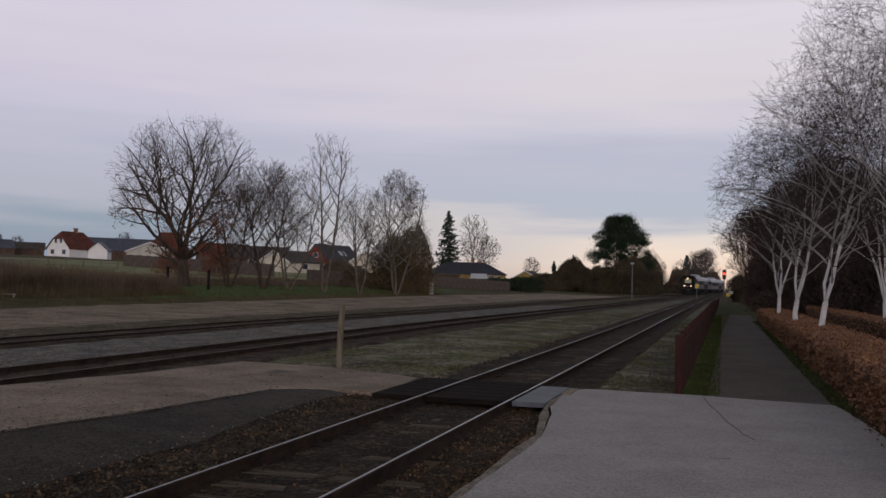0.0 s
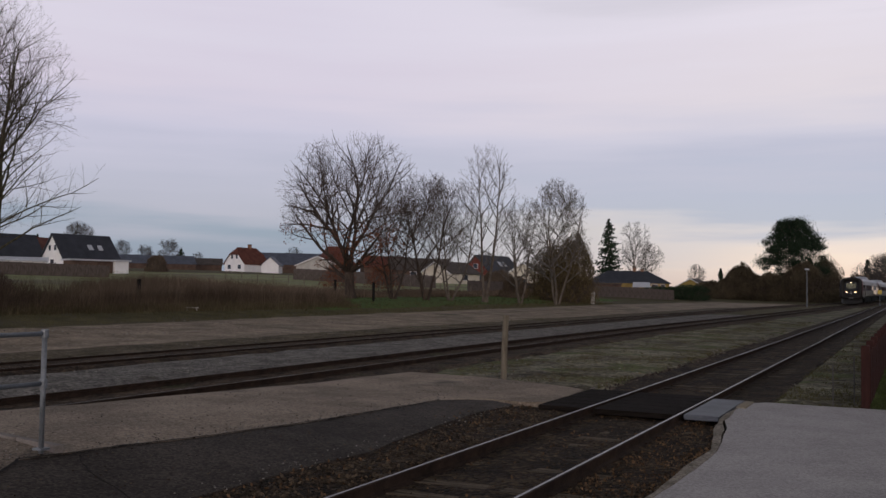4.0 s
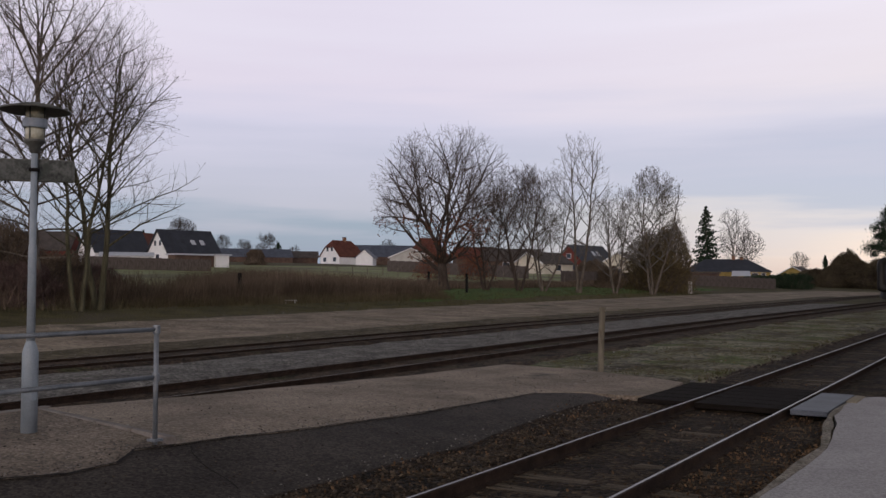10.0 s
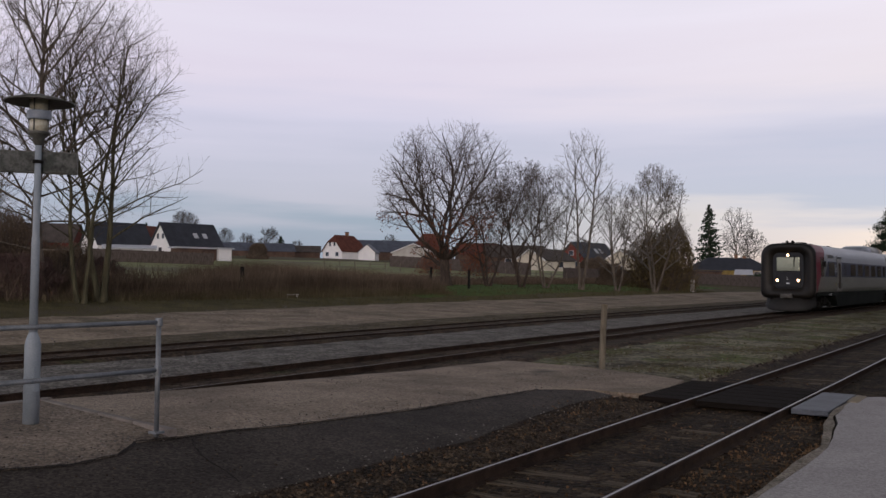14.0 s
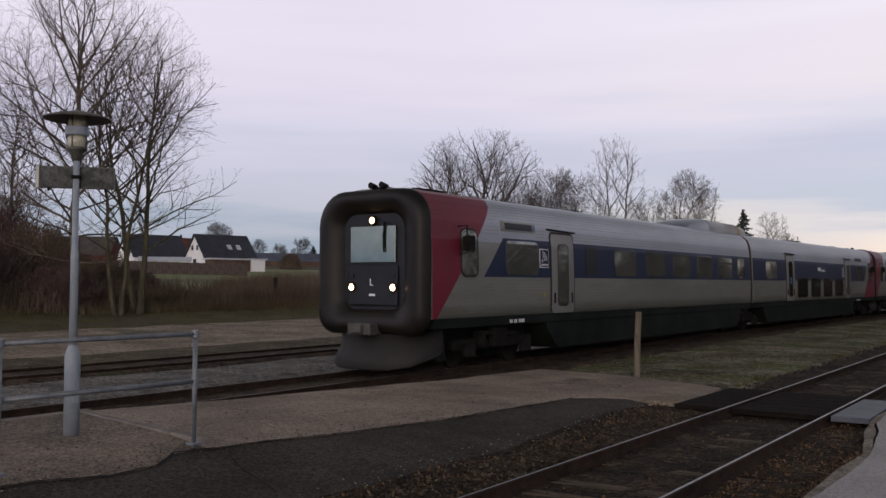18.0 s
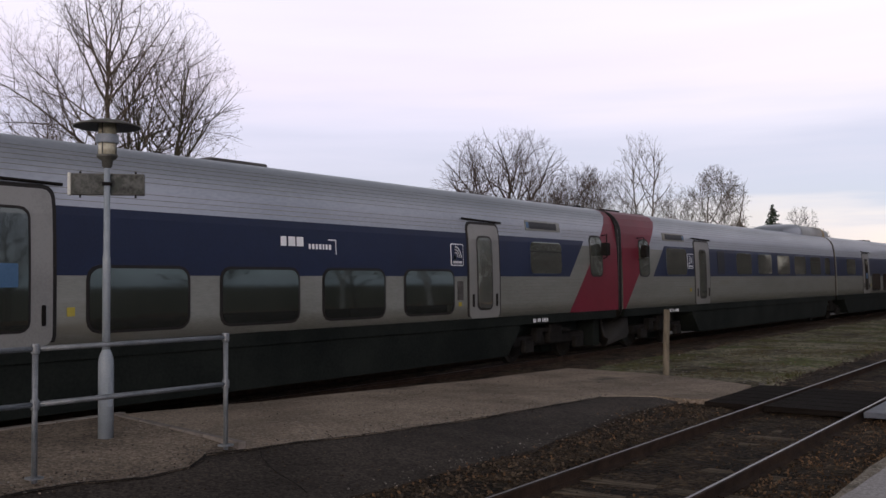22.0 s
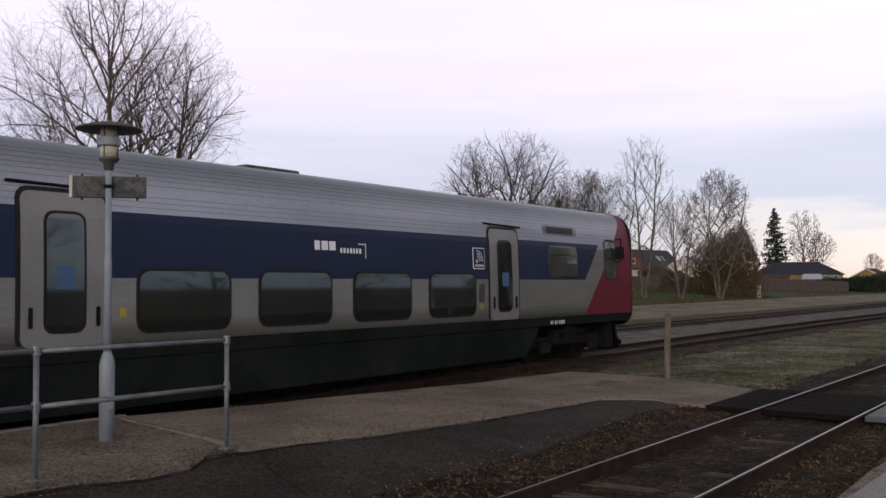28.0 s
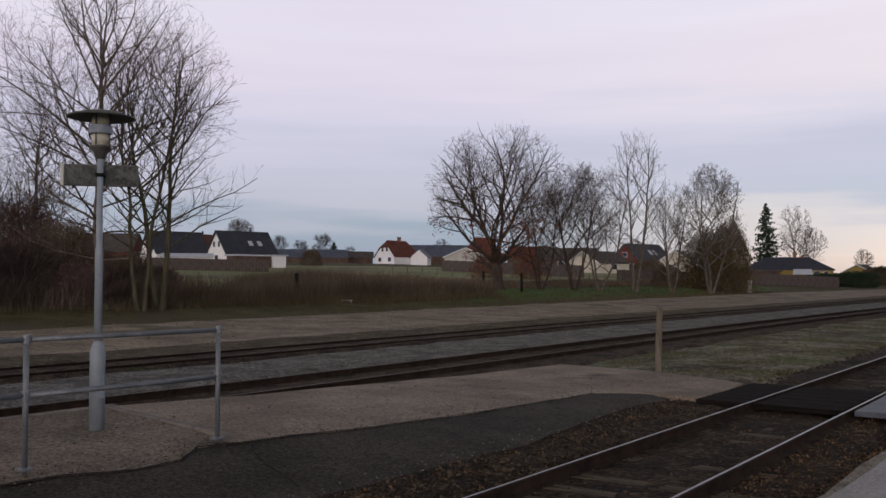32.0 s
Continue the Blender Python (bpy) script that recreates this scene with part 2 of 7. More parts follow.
# rust brown, darkened to hold the shadow along the rail's web
M["rail_side"] = mat("shaded_rusty_rail", (0.014, 0.0085, 0.006), (0.04, 0.025, 0.0165), 4, 0.8, 0.4, 50)
M["rail_top"] = mat("polished_rail", (0.10, 0.097, 0.1), (0.165, 0.16, 0.165), 6, 0.3, 0.1, 80, metal=1.0)
M["rail_dull"] = mat("dull_rail", (0.09, 0.07, 0.055), (0.15, 0.125, 0.1), 6, 0.5, 0.2, 80, metal=0.4)
M["sleeper"] = mat("old_timber_sleeper", (0.026, 0.0195, 0.013), (0.143, 0.1105, 0.0754), 2, 0.9, 0.8, 30, stretch=(1, 8, 8), rnd=0.3)
M["plank_dark"] = mat("oily_crossing_board", (0.008, 0.0062, 0.005), (0.020, 0.016, 0.0135), 2, 0.9, 0.4, 30, stretch=(1, 6, 6), spec=0.05)
M["steel_plate"] = mat("galvanised_plate", (0.08, 0.088, 0.105), (0.125, 0.136, 0.158), 2, 0.6, 0.3, 30, metal=0.3)
M["yellow_edge"] = mat("worn_yellow_paint", (0.25, 0.2, 0.12), (0.24, 0.215, 0.18), 5, 0.85, 0.3, 50)
M["galv"] = mat("galvanised_pipe", (0.12, 0.135, 0.15), (0.21, 0.225, 0.24), 4, 0.5, 0.15, 60, metal=0.35)
M["pole_paint"] = mat("blue_grey_paint", (0.2, 0.235, 0.265), (0.27, 0.305, 0.335), 3, 0.5, 0.1, 60)
M["lamp_metal"] = mat("weathered_lamp_metal", (0.062, 0.062, 0.054), (0.125, 0.125, 0.11), 5, 0.6, 0.3, 60, metal=0.3)
M["lamp_ring"] = mat("grey_lamp_ring", (0.15, 0.18, 0.22), (0.22, 0.25, 0.29), 5, 0.5, 0.1, 60)
M["lamp_glass"] = mat("yellowed_lamp_glass", (0.36, 0.34, 0.25), (0.50, 0.48, 0.38), 5, 0.25, 0.05, 40)
M["sign_face"] = mat("mossy_sign", (0.00765, 0.0102, 0.008287), (0.08288, 0.08738, 0.07965), 9, 0.7, 0.3, 30, spots=(6, 0.52, (0.025, 0.033, 0.026)))
M["sign_edge"] = mat("pale_sign_edge", (0.42, 0.42, 0.38), (0.55, 0.55, 0.50), 6, 0.6, 0.1, 60)
M["wood_post"] = mat("weathered_post", (0.10, 0.085, 0.062), (0.19, 0.165, 0.125), 2, 0.9, 0.6, 40, stretch=(8, 8, 1))
M["fence_red"] = mat("red_brown_boards", (0.024, 0.0095, 0.008), (0.05, 0.019, 0.0155), 2, 0.85, 0.5, 40, stretch=(6, 6, 1), rnd=0.25)
M["fence_wood"] = mat("grey_brown_fence", (0.060, 0.048, 0.040), (0.11, 0.092, 0.084), 1.5, 0.9, 0.4, 30, stretch=(4, 4, 1), rnd=0.2)
M["bark"] = mat("grey_bark", (0.06728, 0.05531, 0.04485), (0.157, 0.1316, 0.1046), 2.5, 0.95, 0.9, 25, depth=0.03, stretch=(3, 3, 0.6))
M["bark_dark"] = mat("dark_oak_bark", (0.03, 0.024, 0.019), (0.084, 0.062, 0.049), 2.5, 0.95, 0.9, 25, depth=0.03, stretch=(3, 3, 0.6))
M["bark_green"] = mat("mossy_bark", (0.042, 0.039, 0.024), (0.098, 0.09, 0.055), 2.5, 0.95, 0.9, 25, depth=0.03, stretch=(3, 3, 0.6))
M["twig"] = mat("brown_twigs", (0.05437, 0.04169, 0.03625), (0.1087, 0.08519, 0.0725), 2, 0.95, 0, 10)
M["twig_pale"] = mat("pale_twigs", (0.09375, 0.0825, 0.0725), (0.1625, 0.1475, 0.1313), 2, 0.95, 0, 10)
M["twig_birch"] = mat("birch_twigs", (0.024, 0.0165, 0.0145), (0.05, 0.037, 0.033), 2, 0.95, 0, 10)
M["birch_limb"] = mat("grey_birch_limbs", (0.1875, 0.1725, 0.1625), (0.375, 0.35, 0.335), 2, 0.85, 0.3, 20)
M["birch_bark"] = mat("birch_bark", (0.473, 0.4558, 0.4472), (0.6192, 0.602, 0.5934), 1.2, 0.8, 0.4, 18, stretch=(1, 1, 3), spots=(3.2, 0.60, (0.05, 0.045, 0.042)))
M["brush"] = mat("dry_brush", (0.07293, 0.05405, 0.03861), (0.1587, 0.1201, 0.0858), 0.3, 0.95, 0, 8, rnd=0.35)
M["reed"] = mat("dry_reed", (0.072, 0.0576, 0.0324), (0.1296, 0.108, 0.0648), 0.4, 0.95, 0, 8, rnd=0.3)
M["beech_leaf"] = mat("dry_beech_leaves", (0.1, 0.042, 0.018), (0.235, 0.112, 0.05), 1.5, 0.7, 0, 20, rnd=0.45)
M["oak_leaf"] = mat("withered_oak_leaves", (0.1, 0.034, 0.017), (0.17, 0.066, 0.034), 1.5, 0.8, 0, 20, rnd=0.4)
M["olive_leaf"] = mat("olive_leaves", (0.05645, 0.04166, 0.01882), (0.1236, 0.09274, 0.0457), 0.6, 0.85, 0, 20, rnd=0.5)
M["evergreen"] = mat("dark_evergreen", (0.008, 0.017, 0.009), (0.024, 0.040, 0.020), 0.8, 0.85, 0, 20, rnd=0.4)
M["hedge_green"] = mat("dark_green_hedge", (0.012, 0.024, 0.012), (0.030, 0.050, 0.024), 0.8, 0.85, 0, 20, rnd=0.4)
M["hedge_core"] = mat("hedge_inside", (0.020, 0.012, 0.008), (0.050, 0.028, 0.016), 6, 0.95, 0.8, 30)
M["thicket"] = mat("maroon_brown_thicket", (0.054, 0.03525, 0.0315), (0.12, 0.0795, 0.0705), 0.4, 0.95, 0, 6, rnd=0.35)
M["dry_bush"] = mat("dull_brown_bush", (0.0377, 0.03045, 0.01812), (0.0986, 0.0783, 0.0493), 0.4, 0.95, 0, 6, rnd=0.45)
M["far_twig"] = mat("distant_twigs", (0.04, 0.037, 0.034), (0.084, 0.073, 0.066), 0.3, 0.95, 0, 6)
M["leaf_litter"] = mat("fallen_leaves", (0.048, 0.0272, 0.0136), (0.16, 0.096, 0.0512), 2, 0.85, 0, 20, rnd=0.5)
M["blade"] = mat("grass_blades", (0.05, 0.047, 0.018), (0.11, 0.1, 0.045), 0.8, 0.9, 0, 10, rnd=0.3)
M["blade_green"] = mat("fresh_grass_blades", (0.034, 0.043, 0.0135), (0.064, 0.084, 0.026), 0.8, 0.9, 0, 10, rnd=0.35)
M["white_wall"] = mat("white_render", (0.72, 0.71, 0.7), (0.82, 0.81, 0.8), 0.6, 0.9, 0.2, 20)
M["cream_wall"] = mat("cream_wall", (0.50, 0.45, 0.36), (0.60, 0.55, 0.45), 0.6, 0.9, 0.2, 20)
M["grey_wall"] = mat("grey_boards", (0.36, 0.34, 0.31), (0.46, 0.44, 0.41), 0.6, 0.9, 0.2, 20)
M["yellow_wall"] = mat("yellow_brick", (0.23, 0.165, 0.05), (0.31, 0.23, 0.08), 0.8, 0.9, 0.3, 14)
M["red_wall"] = mat("red_brick_wall", (0.112, 0.0352, 0.0272), (0.176, 0.0544, 0.0416), 0.8, 0.9, 0.3, 14)
M["brown_wall"] = mat("brown_boards", (0.07, 0.045, 0.035), (0.12, 0.08, 0.06), 0.8, 0.9, 0.3, 14)
M["roof_black"] = mat("black_roof", (0.016, 0.018, 0.026), (0.034, 0.037, 0.048), 0.8, 0.6, 0.4, 9)
M["roof_red"] = mat("red_tile_roof", (0.075, 0.027, 0.019), (0.125, 0.046, 0.033), 0.8, 0.8, 0.5, 9)
M["roof_slate"] = mat("blue_grey_slate", (0.045, 0.052, 0.072), (0.085, 0.095, 0.125), 0.7, 0.6, 0.4, 9)
M["roof_brown"] = mat("brown_roof", (0.050, 0.042, 0.038), (0.085, 0.072, 0.066), 0.8, 0.8, 0.4, 9)
M["pane_far"] = mat("dark_pane", (0.03, 0.035, 0.045), (0.06, 0.065, 0.08), 2, 0.12, 0, 20)
M["trim_white"] = mat("white_trim", (0.66, 0.66, 0.66), (0.76, 0.76, 0.76), 2, 0.6, 0, 30)
M["chimney"] = mat("chimney_brick", (0.16, 0.085, 0.055), (0.26, 0.15, 0.10), 4, 0.9, 0.4, 20)
M["white_sheet"] = mat("white_sheeting", (0.364, 0.385, 0.42), (0.476, 0.49, 0.525), 2, 0.7, 0.1, 20)
M["dark_metal"] = mat("dark_metal", (0.006, 0.0056, 0.0052), (0.018, 0.0168, 0.0155), 4, 0.8, 0.2, 40, spec=0.1)
M["iron"] = mat("grey_iron", (0.045, 0.042, 0.038), (0.1, 0.095, 0.088), 4, 0.6, 0.2, 40, metal=0.3)
M["wheel_steel"] = mat("grimy_wheel_steel", (0.00605, 0.005225, 0.0044), (0.0154, 0.01375, 0.01155), 4, 0.75, 0.2, 40)
M["signal_red"] = glow("red_signal_glow", (1.0, 0.05, 0.03), 9.0)
M["signal_yellow"] = mat("yellow_board", (0.55, 0.40, 0.06), (0.65, 0.48, 0.10), 3, 0.6, 0, 20)
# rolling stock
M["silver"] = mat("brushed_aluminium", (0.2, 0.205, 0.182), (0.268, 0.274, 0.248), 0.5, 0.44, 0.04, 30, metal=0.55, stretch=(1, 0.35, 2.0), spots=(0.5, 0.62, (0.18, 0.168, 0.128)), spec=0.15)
# lighter, bluer silver with sky light put into its colour, for upper faces
M["skylit_silver"] = mat("sky_tinted_silver", (0.28, 0.305, 0.34), (0.365, 0.39, 0.43), 0.5, 0.4, 0.02, 30, metal=0.55, stretch=(1, 0.35, 1), spec=0.2)
M["groove"] = mat("panel_groove", (0.17, 0.162, 0.135), (0.24, 0.23, 0.195), 2, 0.5, 0, 30, metal=0.5)
M["blue"] = mat("blue_livery", (0.004216, 0.01054, 0.0372), (0.006324, 0.01519, 0.0496), 0.5, 0.45, 0.05, 30, spec=0.3)
M["red"] = mat("red_livery", (0.1144, 0.00738, 0.01845), (0.1513, 0.0107, 0.02583), 0.5, 0.45, 0.05, 30, spec=0.3)
M["skirt"] = mat("dark_grey_skirt", (0.006069, 0.008092, 0.007587), (0.01517, 0.01821, 0.01618), 0.6, 0.75, 0.2, 20, spec=0.06)
M["rubber"] = mat("dusty_black_rubber", (0.0045, 0.0037, 0.003), (0.0135, 0.0108, 0.0082), 1.2, 0.48, 0.3, 14, depth=0.01, spec=0.28)
M["fairing"] = mat("stained_fairing", (0.22, 0.225, 0.225), (0.31, 0.31, 0.30), 1.2, 0.45, 0.1, 25, metal=0.25, stretch=(1, 0.5, 1))
M["bellows"] = mat("brown_black_bellows", (0.0176, 0.012, 0.0088), (0.04, 0.0272, 0.02), 2, 0.8, 0.3, 20)
M["stain"] = mat("rust_stain", (0.20, 0.13, 0.045), (0.33, 0.25, 0.12), 3, 0.6, 0.2, 20, metal=0.2)
M["train_glass"] = mat("tinted_window", (0.08075, 0.0952, 0.0884), (0.1105, 0.1275, 0.119), 0.6, 0.04, 0.02, 3, metal=0.85)
M["mirror_glass"] = mat("reflective_window", (0.2295, 0.255, 0.2253), (0.3145, 0.34, 0.306), 0.8, 0.03, 0.006, 3, metal=0.8)
M["door_silver"] = mat("silver_door", (0.1913, 0.1897, 0.1798), (0.2448, 0.2425, 0.2295), 0.8, 0.42, 0.03, 30, metal=0.4)
M["front_black"] = mat("black_front_panel", (0.008, 0.009, 0.011), (0.017, 0.019, 0.023), 1, 0.5, 0.1, 20, spec=0.3)
M["windscreen"] = mat("reflecting_windscreen", (0.17, 0.2, 0.172), (0.225, 0.255, 0.225), 0.8, 0.06, 0, 4, metal=0.8)
M["plough"] = mat("dirty_brown_plough", (0.005005, 0.004322, 0.003276), (0.01092, 0.009328, 0.007053), 2, 0.7, 0.3, 20)
M["headlamp"] = glow("warm_headlamp", (1.0, 0.55, 0.3), 10.0)
M["white_paint"] = mat("white_lettering", (0.72, 0.73, 0.75), (0.82, 0.83, 0.85), 3, 0.5, 0, 30)
M["yellow_label"] = mat("yellow_label", (0.31, 0.25, 0.02), (0.35, 0.29, 0.04), 3, 0.5, 0, 30)
M["blue_notice"] = mat("blue_notice", (0.03, 0.09, 0.18), (0.048, 0.114, 0.216), 3, 0.5, 0, 30)

# ---- mesh helpers ----


def mesh(name, verts, faces, material, smooth=False):
    me = bpy.data.meshes.new(name)
    me.from_pydata([tuple(v) for v in verts], [], faces)
    me.materials.append(M[material] if isinstance(material, str) else material)
    if smooth:
        me.polygons.foreach_set("use_smooth", [True] * len(me.polygons))
    return me


def thing(name, at, label, category, group="", yaw=0.0):
    e = new(name)
    e.empty_display_size = 0.2
    e.matrix_world = pose(*at, 0, 0, yaw)
    return tagged(e, label, category, group)


def part(name, me, parent, label="", at=None):
    """Links a mesh (or a bmesh with its material set beforehand) as one part under a thing or a part."""
    o = new(name, me)
    o.parent = parent
    if at is not None:
        o.location = at
    return tagged(o, label)


def solid(name, me, label, category, kind="", group=""):
    return tagged(new(name, me), label, category, group, kind)


class Soup:
    """Collects vertices and faces of one mesh."""

    def __init__(self):
        self.v, self.f = [], []

    def add(self, verts, faces):
        o = len(self.v)
        self.v += [tuple(p) for p in verts]
        self.f += [tuple(i + o for i in q) for q in faces]
        return self

    def box(self, x0, x1, y0, y1, z0, z1, bevel=0.0):
        if bevel <= 0:
            vs = [(x, y, z) for x in (x0, x1) for y in (y0, y1) for z in (z0, z1)]
            return self.add(vs, [(0, 1, 3, 2), (4, 6, 7, 5), (0, 4, 5, 1), (2, 3, 7, 6), (0, 2, 6, 4), (1, 5, 7, 3)])
        bm = bmesh.new()
        bmesh.ops.create_cube(bm, size=1)
        for v in bm.verts:
            v.co = Vector(((x0 + x1) / 2 + v.co.x * (x1 - x0), (y0 + y1) / 2 + v.co.y * (y1 - y0), (z0 + z1) / 2 + v.co.z * (z1 - z0)))
        bmesh.ops.bevel(bm, geom=bm.edges[:], offset=bevel, segments=2, profile=0.5, affect="EDGES")
        bm.verts.index_update()
        self.add([v.co[:] for v in bm.verts], [[v.index for v in q.verts] for q in bm.faces])
        bm.free()
        return self

    def tube(self, pts, rads, n=6, cap=True):
        """A tapered tube along points."""
        pts = [Vector(p) for p in pts]
        o = len(self.v)
        for i, (p, r) in enumerate(zip(pts, rads)):
            d = (pts[min(i + 1, len(pts) - 1)] - pts[max(i - 1, 0)]).normalized()
            a = d.orthogonal().normalized() if abs(d.z) < 0.95 else Vector((1, 0, 0))
            a = (a - d * a.dot(d)).normalized()
            if abs(d.z) < 0.95:
                a = Vector((0, 0, 1)).cross(d).normalized()
            b = d.cross(a)
            for k in range(n):
                t = 2 * math.pi * k / n
                self.v.append(tuple(p + (a * math.cos(t) + b * math.sin(t)) * r))
        for i in range(len(pts) - 1):
            for k in range(n):
                q = o + i * n
                self.f.append((q + k, q + (k + 1) % n, q + n + (k + 1) % n, q + n + k))
        if cap:
            self.f.append(tuple(o + n - 1 - k for k in range(n)))
            q = o + (len(pts) - 1) * n
            self.f.append(tuple(q + k for k in range(n)))
        return self

    def lathe(self, prof, n=24, at=(0, 0, 0)):
        """Turns a profile of (radius, height) round z."""
        o = len(self.v)
        for r, z in prof:
            for k in range(n):
                t = 2 * math.pi * k / n
                self.v.append((at[0] + r * math.cos(t), at[1] + r * math.sin(t), at[2] + z))
        for i in range(len(prof) - 1):
            for k in range(n):
                q = o + i * n
                self.f.append((q + k, q + (k + 1) % n, q + n + (k + 1) % n, q + n + k))
        self.f.append(tuple(o + n - 1 - k for k in range(n)))
        q = o + (len(prof) - 1) * n
        self.f.append(tuple(q + k for k in range(n)))
        return self

    def mesh(self, name, material, smooth=False):
        return mesh(name, self.v, self.f, material, smooth)


def boxmesh(name, material, x0, x1, y0, y1, z0, z1, bevel=0.0):
    return Soup().box(x0, x1, y0, y1, z0, z1, bevel).mesh(name, material)


# ---- the lie of the land ----
def lerp(x, xs, ys):
    return float(np.interp(x, xs, ys))


def rise(x, y):
    """How the ground climbs along the line and towards the field."""
    far_side = lerp(y, (15, 30, 58, 90, 130, 187, 275, 700), (0, 0.03, 0.10, 0.20, 0.42, 0.75, 0.88, 1.3))
    near_side = lerp(y, (40, 94, 187, 275, 700), (0, 0.12, 0.70, 0.88, 1.3))
    w = lerp(x, (-10, -6), (1, 0))
    up = lerp(x, (-900, -260, -150, -48, -40, -33, -24), (9.0, 7.4, 5.3, 1.15, 0.75, 0.25, 0.0))
    return far_side * w + near_side * (1 - w) + up


CROSS_X = (-60, -22.5, -21.2, -20.6, -17.4, -16.6, -15.0, -14.4, -10.9, -10.5, -5.95, -5.05, -2.4, -2.1, 60)
CROSS_Z = (-0.06, -0.06, -0.10, -0.14, -0.14, -0.12, -0.12, -0.17, -0.17, -0.09, -0.10, -0.19, -0.19, -0.06, -0.06)


def near_x(y):
    """Centre line of the running track beside the platform."""
    return -3.975 + 0.00007 * max(0.0, y - 30) ** 2 if y < 400 else -3.975 + 0.00007 * 370 ** 2 + 0.0518 * (y - 400)


def mid_x(y):
    """Centre line of the loop that the train takes."""
    return lerp(y, MID_Y, MID_X)


def smooth_table(ys, xs):
    a = np.arange(-140, 420, 2.0)
    b = np.interp(a, ys, xs)
    k = np.ones(15) / 15
    pad = np.concatenate([np.full(7, b[0]), b, b[-1] + np.arange(1, 8) * (b[-1] - b[-2])])
    return a, np.convolve(pad, k, "valid")


MID_Y, MID_X = smooth_table((-140, 34, 42, 52, 60, 68, 76, 90, 120, 150, 175, 200, 240, 287, 330, 420), (-12.62, -12.62, -12.42, -12.05, -11.7, -11.3, -11.0, -10.4, -8.8, -7.4, -6.9, -6.5, -4.4, -0.6, 3.2, 11.0))


def third_x(y):
    return lerp(y, (-140, 36, 50, 75, 110, 160, 220), (-19.25, -19.25, -18.75, -18.0, -16.6, -11.8, -6.2))


def terr(x, y):
    yy = min(max(y, 0.0), 120.0)
    shift = (mid_x(yy) + 12.6) * lerp(x, (-30, -22, -8, -5.5), (0, 1, 1, 0))
    return lerp(x - shift, CROSS_X, CROSS_Z) + rise(x, y)


def mid_z(y):
    return rise(-10.5, y) + 0.03


def near_z(y):
    return rise(-4, y)


def sheet(name, material, xs, ys, off, label, category="ground", wob=0.0, edge=None, kind="structure", grain=0.0):
    """A sheet laid on the ground between two side lines xs(y) = (x0, x1)."""
    v, f = [], []
    nx = 12
    for j, y in enumerate(ys):
        x0, x1 = xs(y)
        if wob:
            x0 += wob * noise.noise((3.1, y * 0.6, 1.7)) + wob * 0.4 * noise.noise((3.1, y * 2.9, 1.7))
            x1 += wob * noise.noise((9.4, y * 0.6, 4.2)) + wob * 0.4 * noise.noise((9.4, y * 2.9, 4.2))
        for i in range(nx + 1):
            u = i / nx
            x = x0 + (x1 - x0) * u
            z = terr(x, y) + off + (grain * noise.noise((x * 2.0, y * 2.0, 0.3)) if grain else 0)
            if i in (0, nx):
                z -= off + 0.03
            v.append((x, y, z))
    n = nx + 1
    for j in range(len(ys) - 1):
        for i in range(nx):
            f.append((j * n + i, j * n + i + 1, (j + 1) * n + i + 1, (j + 1) * n + i))
    return solid(name, mesh(name, v, f, material, True), label, category, kind)


def span(a, b, step, grow=1.0):
    out, s = [a], step
    while out[-1] + s < b:
        out.append(out[-1] + s)
        s *= grow
    return out + [b]


def build_ground():
    xs = [-4000, -2500, -1500, -900, -600, -400, -300, -220, -160, -120, -90, -70] + list(np.arange(-60, -24, 2.0)) + list(np.arange(-24, 8, 0.5)) + [8, 10, 14, 20, 30, 50, 80, 130, 200, 350, 600, 1000, 2000, 4000]
    ys = [-4000, -2000, -900, -400, -200, -100, -60, -40] + list(np.arange(-30, 60, 1.5)) + list(np.arange(60, 200, 5.0)) + [200, 215, 230, 250, 275, 300, 350, 400, 500, 700, 1000, 1500, 2500, 4000]
    v = [(x, y, terr(x, y) - (0.03 if -60 < x < 8 and y < 200 else 0)) for y in ys for x in xs]
    n = len(xs)
    f = [(j * n + i, j * n + i + 1, (j + 1) * n + i + 1, (j + 1) * n + i) for j in range(len(ys) - 1) for i in range(n - 1)]
    solid("ground", mesh("ground", v, f, "grass", True), "rough winter grass and bare earth round the station", "ground", "structure")


build_ground()
LONG = span(-40, 60, 1.0) + span(62, 300, 4.0)
CLOSE = span(-40, 60, 0.5)
sheet("ballast_running_line", "ballast_near", lambda y: (near_x(y) - 1.75, near_x(y) + 1.75), LONG, 0.05, "dark oily ballast of the running line", "ballast", 0.12, grain=0.03)
sheet("ballast_loop", "ballast_mid", lambda y: (mid_x(y) - 1.7, mid_x(y) + 2.5), span(-40, 60, 0.6) + span(62, 200, 4.0), 0.075, "rusty brown ballast of the loop track", "ballast", 0.5, grain=0.03)
sheet("ballast_between", "ballast_grey", lambda y: (third_x(y) + 1.2, mid_x(y) - 1.65), span(-40, 60, 1.0) + span(62, 84, 4.0), 0.02, "grey ballast between loop and siding", "ballast", 0.2, grain=0.03)
sheet("ballast_siding", "ballast_mid", lambda y: (third_x(y) - 1.5, third_x(y) + 1.25), span(-40, 60, 1.0) + span(62, 180, 4.0), 0.055, "weedy brown ballast of the siding", "ballast", 0.15, grain=0.02)
sheet("moss_strip", "moss_gravel", lambda y: (mid_x(y) + 1.85, near_x(y) - 1.7), span(18, 60, 0.6) + span(62, 190, 4.0), 0.02, "mossy gravel strip between the tracks", "gravel", 0.2)
